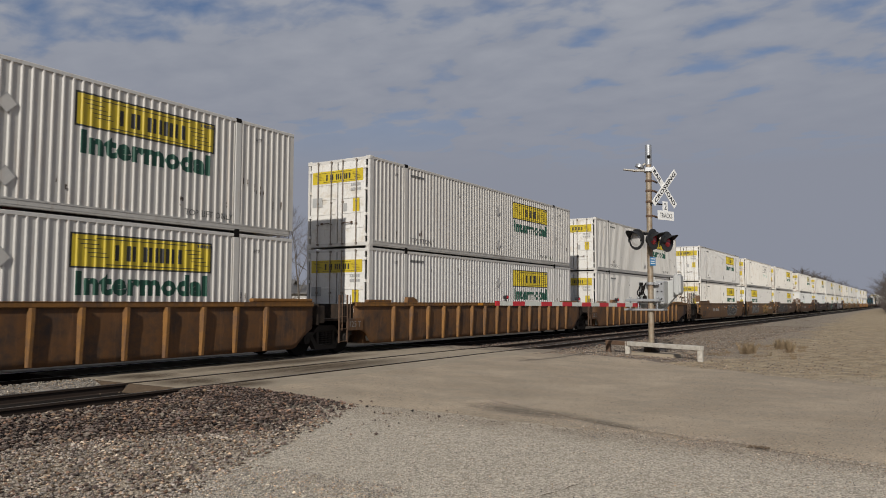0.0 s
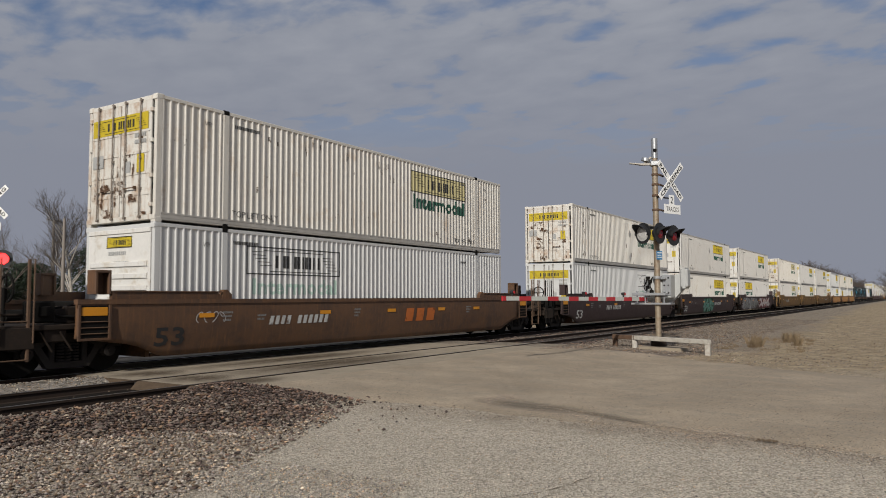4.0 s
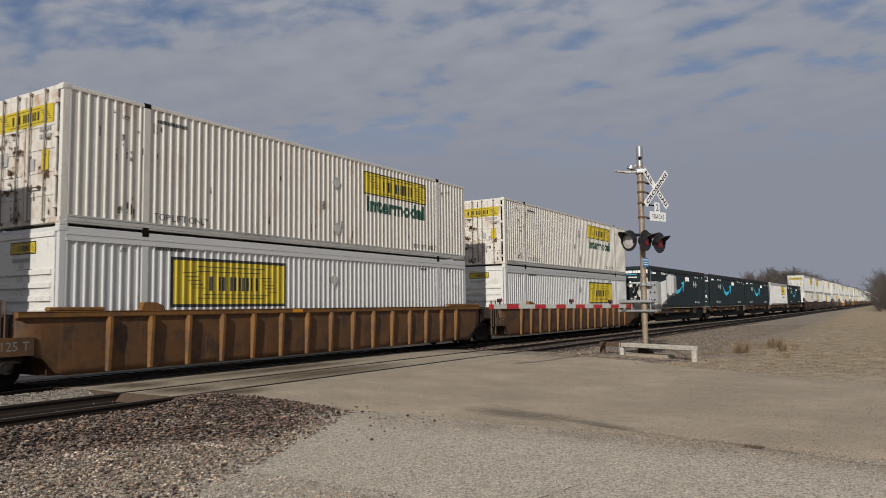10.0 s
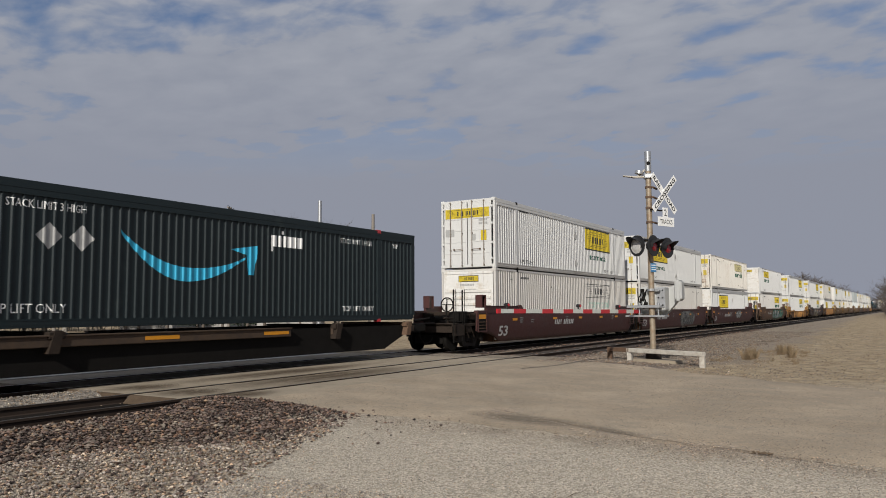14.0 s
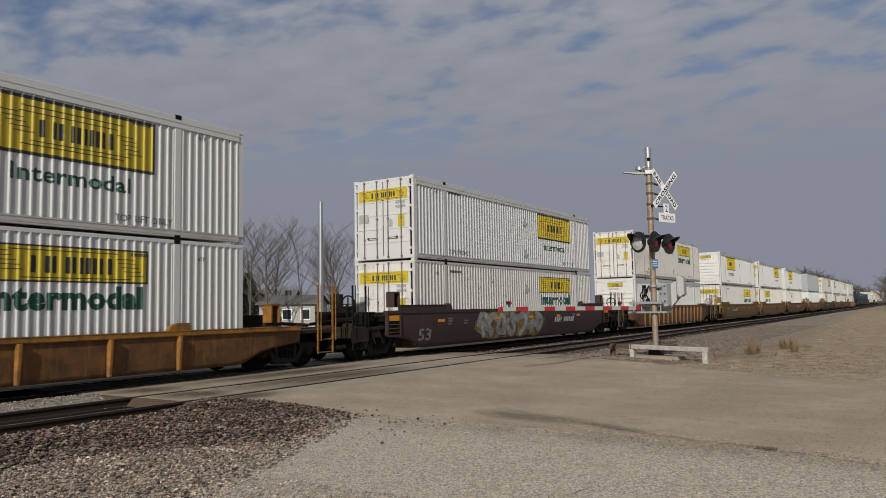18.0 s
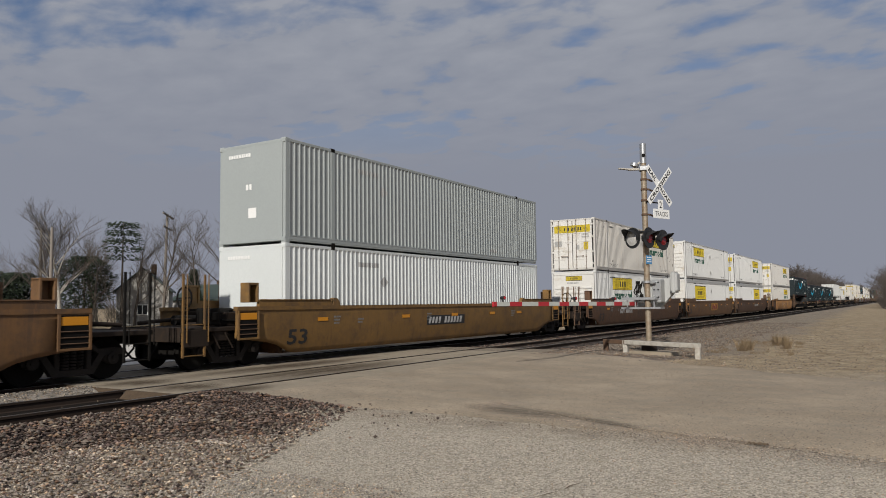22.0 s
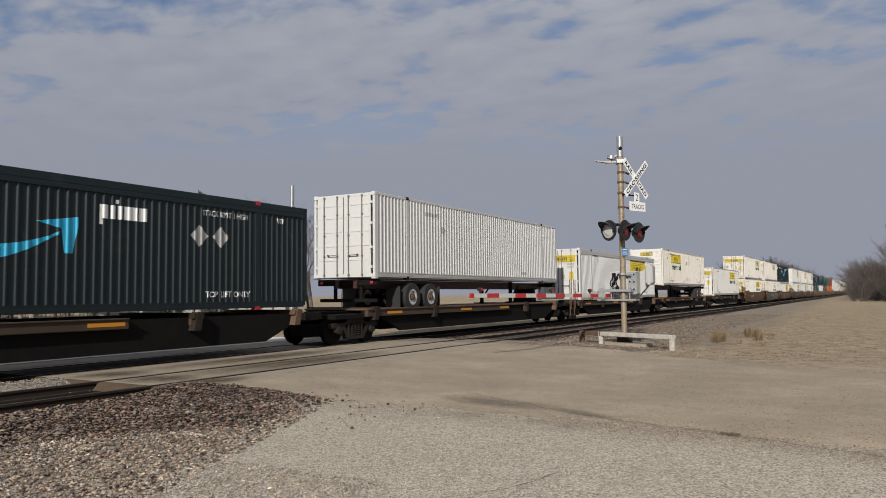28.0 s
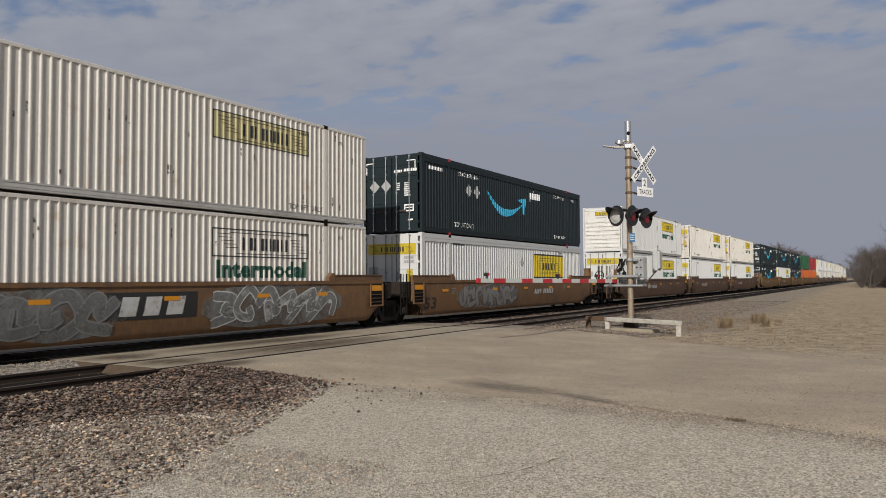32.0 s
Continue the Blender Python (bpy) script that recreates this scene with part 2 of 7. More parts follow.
    "galv": material("galvanised_steel", (0.42, 0.43, 0.44), 0.42, 0.75, spread=0.12, grain=(60, 5), dirt=(0.30, 0.25, 0.2), dirt_at=(0.6, 0.85)),
    "grypaint": material("grey_painted_steel", (0.40, 0.405, 0.395), 0.5, spread=0.08, dirt=(0.2, 0.15, 0.1), dirt_at=(0.62, 0.85)),
    "mast": material("weathered_mast_paint", (0.30, 0.25, 0.185), 0.5, 0.3, spread=0.12, grain=(30, 2.5), dirt=(0.20, 0.11, 0.05), dirt_at=(0.45, 0.7)),
    "rod": material("grimy_rod_steel", (0.20, 0.17, 0.14), 0.6, spread=0.2, dirt=(0.14, 0.07, 0.035), dirt_at=(0.5, 0.75)),
    "guard": material("weathered_guard_steel", (0.46, 0.43, 0.375), 0.6, spread=0.15, grain=(20, 2.5), dirt=(0.17, 0.13, 0.10), dirt_at=(0.48, 0.75)),
    "lamp": material("black_lamp_housing", (0.016, 0.016, 0.017), 0.5, spread=0.15),
    "lens": material("dark_red_lens", (0.20, 0.008, 0.012), 0.15, spread=0.06),
    "lit": material("lit_red_lens", (0.6, 0.02, 0.02), 0.2, glow=(1.0, 0.03, 0.03, 5.0)),
    "silver": material("silver_lens_back", (0.52, 0.51, 0.49), 0.3, 0.15, spread=0.1),
    "rubber": material("tyre_rubber", (0.02, 0.02, 0.02), 0.85, spread=0.2),
    "wood": material("weathered_pole_wood", (0.21, 0.185, 0.16), 0.85, spread=0.18, grain=(30, 3), stretch=(1, 1, 0.1)),
    "bark": material("grey_bark", (0.105, 0.088, 0.072), 0.9, spread=0.2, grain=(20, 2), stretch=(1, 1, 0.3)),
    "birch": material("pale_bark", (0.42, 0.39, 0.34), 0.85, spread=0.2, grain=(10, 2), dirt=(0.15, 0.12, 0.1), dirt_at=(0.5, 0.7)),
    "twig": material("bare_twigs", (0.105, 0.086, 0.072), 0.9, spread=0.25, grain=(3, 0.4)),
    "far_twig": material("hazy_far_twigs", (0.088, 0.072, 0.062), 0.95, spread=0.25, grain=(3, 0.2)),
    "thicket": material("dark_brush_twigs", (0.055, 0.045, 0.032), 0.9, spread=0.3, grain=(3, 0.4)),
    "needle": material("evergreen_needles", (0.022, 0.036, 0.016), 0.85, spread=0.3, grain=(6, 0.8)),
    "siding": material("pale_house_siding", (0.32, 0.31, 0.29), 0.7, spread=0.06),
    "roof": material("grey_shingle_roof", (0.12, 0.115, 0.11), 0.85, spread=0.15, grain=(20, 3)),
    "glass": material("dark_window_glass", (0.02, 0.025, 0.03), 0.08, spread=0.05),
    "shed": material("green_shed_sheet", (0.040, 0.058, 0.048), 0.6, spread=0.1),
    "straw": material("dry_grass", (0.225, 0.160, 0.092), 0.9, spread=0.3, grain=(5, 0.7)),
    "paint_white": material("spray_paint_white", (0.50, 0.50, 0.48), 0.6, spread=0.12, grain=(8, 1.5), dirt=(0.25, 0.2, 0.17), dirt_at=(0.5, 0.8)),
    "paint_grey": material("spray_paint_grey", (0.20, 0.20, 0.19), 0.6, spread=0.15, grain=(8, 1.5)),
    "paint_black": material("spray_paint_black", (0.03, 0.03, 0.03), 0.6, spread=0.15),
    "paint_red": material("spray_paint_red", (0.24, 0.030, 0.038), 0.6, spread=0.15, grain=(8, 1.5)),
    "paint_teal": material("spray_paint_teal", (0.06, 0.21, 0.16), 0.6, spread=0.15, grain=(8, 1.5)),
    "paint_gold": material("spray_paint_ochre", (0.40, 0.20, 0.03), 0.6, spread=0.12, grain=(8, 1.5)),
    "paint_orange": material("spray_paint_orange", (0.45, 0.12, 0.02), 0.6, spread=0.12, grain=(8, 1.5)),
}


# sprayed paint that has worn thin and drifts out at its rim
for name, shade, lo, hi in (("haze_white", (0.36, 0.36, 0.37), 0.34, 0.60), ("haze_grey", (0.17, 0.17, 0.16), 0.32, 0.60), ("haze_teal", (0.030, 0.115, 0.072), 0.32, 0.58),
                            ("haze_red", (0.20, 0.028, 0.036), 0.36, 0.62), ("haze_gold", (0.26, 0.19, 0.05), 0.34, 0.60)):
    M[name] = material("drifting_spray_" + name[5:], shade, 0.65, spread=0.2, grain=(8, 1.5))
    fade_out(M[name], lo, hi, 1.7)
for name in ("paint_white", "paint_grey", "paint_black", "paint_red", "paint_teal", "paint_gold", "paint_orange"):
    fade_out(M[name], 0.26, 0.44, 3.0)

M["scrape"] = material("bare_scraped_steel", (0.085, 0.060, 0.045), 0.7, spread=0.35, grain=(20, 2.0))
M["door_rust"] = material("flaking_door_rust", (0.080, 0.036, 0.014), 0.85, spread=0.35, grain=(20, 2.0))
fade_out(M["scrape"], 0.44, 0.52, 9.0)
fade_out(M["door_rust"], 0.49, 0.56, 7.0)


# ---- mesh helpers ----
class Shape:
    """Gathers plain solids into one mesh."""
    def __init__(self):
        self.v, self.f, self.smooth = [], [], []

    def add(self, verts, faces, smooth=False):
        k = len(self.v)
        self.v += [tuple(p) for p in verts]
        self.f += [tuple(i + k for i in q) for q in faces]
        self.smooth += [smooth] * len(faces)
        return self

    def box(self, x0, x1, y0, y1, z0, z1, c=0.0):
        """A box, its edges chamfered by c."""
        if not c:
            vs = [(x, y, z) for x in (x0, x1) for y in (y0, y1) for z in (z0, z1)]
            return self.add(vs, [(0, 1, 3, 2), (4, 6, 7, 5), (0, 4, 5, 1), (2, 3, 7, 6), (0, 2, 6, 4), (1, 5, 7, 3)])
        bm = bmesh.new()
        vs = [bm.verts.new((x, y, z)) for x in (x0, x1) for y in (y0, y1) for z in (z0, z1)]
        for q in [(0, 1, 3, 2), (4, 6, 7, 5), (0, 4, 5, 1), (2, 3, 7, 6), (0, 2, 6, 4), (1, 5, 7, 3)]:
            bm.faces.new([vs[i] for i in q])
        bmesh.ops.bevel(bm, geom=bm.edges[:], offset=c, segments=1, affect="EDGES")
        bm.verts.index_update()
        self.add([v.co[:] for v in bm.verts], [[v.index for v in f.verts] for f in bm.faces])
        bm.free()
        return self

    def prism(self, pts, y0, y1, axis="y"):
        """A polygon given in the plane across the axis, drawn out from y0 to y1."""
        def at(a, b, c):
            return (a, c, b) if axis == "y" else (c, a, b) if axis == "x" else (a, b, c)
        n = len(pts)
        vs = [at(a, b, y0) for a, b in pts] + [at(a, b, y1) for a, b in pts]
        fs = [tuple(range(n)), tuple(range(2 * n - 1, n - 1, -1))]
        fs += [(i, i + n, (i + 1) % n + n, (i + 1) % n) for i in range(n)]
        return self.add(vs, fs)

    def tube(self, a, b, r0, r1=None, n=8, caps=True):
        """A round bar from a to b."""
        a, b, r1 = Vector(a), Vector(b), r0 if r1 is None else r1
        d = (b - a).normalized()
        u = d.orthogonal().normalized()
        w = d.cross(u)
        vs = [p + (u * math.cos(k) + w * math.sin(k)) * r for p, r in ((a, r0), (b, r1)) for k in [2 * math.pi * i / n for i in range(n)]]
        fs = [(i, (i + 1) % n, (i + 1) % n + n, i + n) for i in range(n)]
        self.add(vs, fs, True)
        if caps:
            self.add(vs[:n], [tuple(range(n))[::-1]])
            self.add(vs[n:], [tuple(range(n))])
        return self

    def ring(self, centre, axis, r0, r1, depth, n=20):
        """A disc or ring of that depth, along the axis."""
        c, d = Vector(centre), Vector(axis).normalized()
        u = d.orthogonal().normalized()
        w = d.cross(u)
        e = [u * math.cos(2 * math.pi * i / n) + w * math.sin(2 * math.pi * i / n) for i in range(n)]
        vs = [c + q * r + d * h for r, h in ((r0, 0), (r1, 0), (r1, depth), (r0, depth)) for q in e]
        fs = [(k * n + i, k * n + (i + 1) % n, ((k + 1) % 4) * n + (i + 1) % n, ((k + 1) % 4) * n + i) for k in range(4) for i in range(n)]
        return self.add(vs, fs)

    def mesh(self, name, mat):
        me = bpy.data.meshes.new(name)
        me.from_pydata(self.v, [], self.f)
        me.polygons.foreach_set("use_smooth", self.smooth)
        if mat:
            me.materials.append(mat)
        bm = bmesh.new()
        bm.from_mesh(me)
        bmesh.ops.recalc_face_normals(bm, faces=bm.faces)
        bm.to_mesh(me)
        bm.free()
        return me


def part(name, shape, mat, parent, label="", at=None):
    """One mesh object under a thing or under a part; shape is a Shape or a mesh made before."""
    me = shape.mesh(name, mat) if isinstance(shape, Shape) else shape
    ob = new(name, me)
    ob.parent = parent
    if at is not None:
        ob.matrix_basis = at
    return tagged(ob, label) if label else ob


def thing(name, label, category, group="", kind="", at=None):
    ob = new(name)
    ob.empty_display_size = 0.1
    if at is not None:
        ob.matrix_basis = at
    return tagged(ob, label, category, group, kind)


def words(text, size, spacing=1.0, bold=0.0):
    """Flat letters in the built-in font, as vertices and faces, from the left end of the base line."""
    cu = bpy.data.curves.new("words", "FONT")
    cu.body, cu.size, cu.space_character, cu.resolution_u, cu.offset = text, size, spacing, 2, bold
    ob = new("words", cu)
    me = bpy.data.meshes.new_from_object(ob.evaluated_get(bpy.context.evaluated_depsgraph_get()))
    vs, fs = [v.co[:2] for v in me.vertices], [tuple(p.vertices) for p in me.polygons]
    bpy.data.objects.remove(ob)
    bpy.data.curves.remove(cu)
    bpy.data.meshes.remove(me)
    return vs, fs


def box_words(text, width, height, bold=0.0):
    """Letters stretched to that width and height."""
    vs, fs = words(text, 1.0, 1.0 + 1.6 * bold, bold)
    x0, x1 = min(v[0] for v in vs), max(v[0] for v in vs)
    y0, y1 = min(v[1] for v in vs), max(v[1] for v in vs)
    return [((v[0] - x0) / (x1 - x0) * width, (v[1] - y0) / (y1 - y0) * height) for v in vs], fs


# ---- containers ----
LONG, TALL, HALF = 16.15, 2.90, 1.295
PITCH, DEEP = 0.205, 0.027
POSTS = (1.98, 14.17)


def flute(x):
    """How far the corrugated side lies behind its outer face at x."""
    if x < 0.16 or x > LONG - 0.16 or any(abs(x - p) < 0.13 for p in POSTS):
        return 0.012
    k = (x - 0.16) % PITCH / PITCH
    return DEEP * (0.0 if k < 0.14 else (k - 0.14) / 0.10 if k < 0.24 else 1.0 if k < 0.885 else (1.0 - k) / 0.115)


def breaks(x0, x1):
    out, k = [x0, x1], 0
    while 0.16 + k * PITCH < LONG:
        out += [0.16 + (k + q) * PITCH for q in (0, 0.14, 0.24, 0.885)]
        k += 1
    for p in POSTS + (0.0, LONG):
        out += [p - 0.161, p - 0.16, p - 0.131, p - 0.129, p + 0.129, p + 0.131, p + 0.16, p + 0.161]
    return sorted({round(x, 4) for x in out if x0 <= x <= x1})


def on_side(vs, fs, x, z, proud=0.004):
    """Lays flat letters or plates on the near side's corrugation, cut at its bends."""
    bm = bmesh.new()
    pts = [bm.verts.new((v[0] + x, 0, v[1] + z)) for v in vs]
    for q in fs:
        try:
            bm.faces.new([pts[i] for i in q])
        except ValueError:
            pass
    x0, x1 = min(p.co.x for p in pts), max(p.co.x for p in pts)
    for b in breaks(x0 + 0.002, x1 - 0.002)[1:-1]:
        bmesh.ops.bisect_plane(bm, geom=bm.verts[:] + bm.edges[:] + bm.faces[:], plane_co=(b, 0, 0), plane_no=(1, 0, 0), dist=1e-5)
    bm.verts.index_update()
    s = Shape()
    s.add([(v.co.x, -HALF + flute(v.co.x) - proud, v.co.z) for v in bm.verts], [[v.index for v in f.verts] for f in bm.faces])
    bm.free()
    return s


def plate(w, h):
    return [(0, 0), (w, 0), (w, h), (0, h)], [(0, 1, 2, 3)]


def frame_plate(w, h, t):
    vs = [(0, 0), (w, 0), (w, h), (0, h), (t, t), (w - t, t), (w - t, h - t), (t, h - t)]
    return vs, [(0, 1, 5, 4), (1, 2, 6, 5), (2, 3, 7, 6), (3, 0, 4, 7)]


def joined(*items):
    vs, fs = [], []
    for (v, f), x, y in items:
        k = len(vs)
        vs += [(a + x, b + y) for a, b in v]
        fs += [tuple(i + k for i in q) for q in f]
    return vs, fs


def bars(widths, h, gap):
    """A row of plain bars that stands for a word."""
    vs, fs, x = [], [], 0.0
    for w in widths:
        k = len(vs)
        vs += [(x, 0), (x + w, 0), (x + w, h), (x, h)]
        fs.append((k, k + 1, k + 2, k + 3))
        x += w + gap
    return vs, fs


def slanted(shape, k):
    """The same flat shape leaning to the right."""
    return [(a + k * b, b) for a, b in shape[0]], shape[1]


def corrugated():
    s = Shape()
    for side in (-1, 1):
        xs = breaks(0.0, LONG)
        z0, z1 = 0.20, TALL - 0.09
        vs = [(x, side * (HALF - flute(x)), z) for x in xs for z in (z0, z1)]
        s.add(vs, [(2 * i, 2 * i + 2, 2 * i + 3, 2 * i + 1) for i in range(len(xs) - 1)])
    s.box(0.02, LONG - 0.02, -HALF + 0.05, HALF - 0.05, TALL - 0.06, TALL - 0.03)
    s.box(0.02, LONG - 0.02, -HALF + 0.05, HALF - 0.05, 0.10, 0.16)
    s.box(LONG - 0.07, LONG - 0.03, -HALF + 0.05, HALF - 0.05, 0.12, TALL - 0.05)
    return s


CM = {}                                       # container meshes, shared


def cmesh(key, make, mat):
    if (key, mat) not in CM:
        CM[key, mat] = make().mesh(key, M[mat])
    return CM[key, mat]


def top_rail():
    return Shape().box(0.0, LONG, -HALF, -HALF + 0.08, TALL - 0.10, TALL - 0.015, 0.008)


def deep_top_rail():
    """The newer containers' deep stepped top rail."""
    s = top_rail()
    for z, h, out in ((0.30, 0.045, 0.012), (0.26, 0.09, 0.003), (0.175, 0.03, 0.010), (0.15, 0.06, 0.003)):
        s.box(0.14, LONG - 0.14, -HALF - out, -HALF + 0.06, TALL - z, TALL - z + h)
    return s


def bottom_rail():
    s = Shape().box(0.14, LONG - 0.14, -HALF - 0.004, -HALF + 0.10, 0.05, 0.21, 0.01)
    s.box(0.14, LONG - 0.14, -HALF - 0.012, -HALF, 0.19, 0.225)
    return s.box(0.14, LONG - 0.14, -HALF - 0.010, -HALF, 0.10, 0.115)


def corner_post():
    return Shape().box(0.0, 0.15, -HALF, -HALF + 0.10, 0.10, TALL - 0.08, 0.012)


def lift_post():
    return Shape().box(-0.09, 0.09, -HALF - 0.003, -HALF + 0.08, 0.03, TALL - 0.02, 0.012)


def casting():
    s = Shape().box(-0.09, 0.09, -0.08, 0.08, -0.06, 0.06, 0.01)
    return s.box(-0.035, 0.035, -0.083, -0.07, -0.025, 0.025)


def door_leaf():
    s = Shape().box(-0.02, 0.03, 0.02, 1.13, 0.16, TALL - 0.12, 0.008)
    for z in (0.62, 1.10, 1.58, 2.06, 2.48):       # pressed swages across the leaf
        s.box(-0.034, -0.018, 0.06, 1.09, z, z + 0.07, 0.006)
    return s


def hinge():
    return Shape().box(-0.045, 0.02, 1.10, 1.20, 0, 0.09, 0.006)


def lock_rod():
    s = Shape().tube((-0.07, 0, 0.10), (-0.07, 0, TALL - 0.06), 0.017, n=6)
    for z in (0.11, 0.75, 1.45, 2.15, TALL - 0.13):
        s.box(-0.085, -0.02, -0.03, 0.03, z, z + 0.05, 0.005)
    return s


def lock_handle():
    return Shape().box(-0.11, -0.09, -0.02, 0.36, 0.79, 0.815, 0.004).box(-0.10, -0.03, 0.32, 0.36, 0.77, 0.84, 0.005)


def front_wall():
    s = Shape().box(-0.005, 0.03, -HALF + 0.12, HALF - 0.12, 0.16, TALL - 0.10)
    s.box(-0.03, 0.0, -HALF + 0.13, HALF - 0.13, TALL - 0.22, TALL - 0.12, 0.008)
    return s


def front_rib():
    return Shape().box(-0.042, 0.0, -HALF + 0.22, HALF - 0.22, 0, 0.11, 0.006).box(-0.012, 0.0, -HALF + 0.2, HALF - 0.2, -0.02, 0.13)


def front_wall_plain():
    return Shape().box(-0.02, 0.03, -HALF + 0.10, HALF - 0.10, 0.14, TALL - 0.08, 0.008)


def end_sill():
    return Shape().box(-0.02, 0.12, -HALF, HALF, 0.055, 0.17, 0.01)


def end_header():
    return Shape().box(-0.02, 0.10, -HALF, HALF, TALL - 0.13, TALL - 0.025, 0.01)


def on_end(vs, fs, y, z, x=-0.04):
    """Lays flat letters or plates on the end wall that faces -x; y runs from the far side."""
    s = Shape()
    return s.add([(x, HALF - y - v[0], z + v[1]) for v in vs], fs)


def brand_shape(w, h):
    """Plain bars in the place of the brand's name, with the hatched scrolls at its two ends."""
    k, z, t = w / 3.55, h * 0.25, h * 0.46
    items = []
    for x, n in ((0.98, 1), (1.27, 2), (1.68, 2), (1.97, 2), (2.26, 2), (2.58, 1)):
        for j in range(n):
            items.append((plate((0.09 if n > 1 else 0.11) * k, t), (x + 0.135 * j) * k, z))
    for i in range(5):
        items.append((plate(0.42 * k, h * 0.022), (0.14 + 0.075 * i) * k, h * (0.80 - 0.12 * i)))
        items.append((plate(0.42 * k, h * 0.022), (2.78 + 0.06 * i) * k, h * (0.70 - 0.12 * i)))
    items += [(plate(2.25 * k, h * 0.025), 0.55 * k, h * 0.85), (plate(2.35 * k, h * 0.025), 0.8 * k, h * 0.11)]
    return joined(*items)


def smile_shape():
    """A rising curved arrow."""
    vs, fs, n = [], [], 18
    for i in range(n + 1):
        u = i / n
        x, mid = 3.5 * u, 0.16 + 0.86 * (2 * u - 1) ** 2 * (1.0 if u < 0.5 else 0.55)
        half = 0.03 + 0.135 * math.sin(math.pi * min(1, u * 1.05) ** 0.9)
        vs += [(x, mid - half), (x, mid + half)]
        if i:
            fs.append((2 * i - 2, 2 * i, 2 * i + 1, 2 * i - 1))
    k = len(vs)
    vs += [(3.02, 0.84), (3.90, 0.98), (3.90, 0.78), (3.55, 0.72), (3.62, 0.22), (3.80, 0.22)]
    fs += [(k, k + 3, k + 2, k + 1), (k + 3, k + 4, k + 5, k + 2)]
    return vs, fs


def diamond(r):
    return [(0, -r), (r, 0), (0, r), (-r, 0)], [(0, 1, 2, 3)]


def hollow_diamond(r, t=0.05):
    q = r - t
    return [(0, -r), (r, 0), (0, r), (-r, 0), (0, -q), (q, 0), (0, q), (-q, 0)], [(0, 1, 5, 4), (1, 2, 6, 5), (2, 3, 7, 6), (3, 0, 4, 7)]


def small_print(n, h, seed):
    rr = random.Random(seed)
    return bars([rr.uniform(0.5, 0.9) * h for _ in range(n)], h, h * 0.22)


def placard_plates(x, rim=False):
    """Two diamond-shaped plates riveted flat over the corrugation, one above the other; or their thin dark rims."""
    s = Shape()
    for dx, z in ((0, 2.0), (0.03, 0.62)):
        vs, fs = hollow_diamond(0.20, 0.014) if rim else diamond(0.195)
        y = -HALF - (0.013 if rim else 0.010)
        s.add([(x + dx + a, y, z + b) for a, b in vs], fs)
        if not rim:
            n = len(vs)
            s.add([(x + dx + a, y + d, z + b) for d in (0, 0.009) for a, b in vs], [(i, i + n, (i + 1) % n + n, (i + 1) % n) for i in range(n)])
    return s


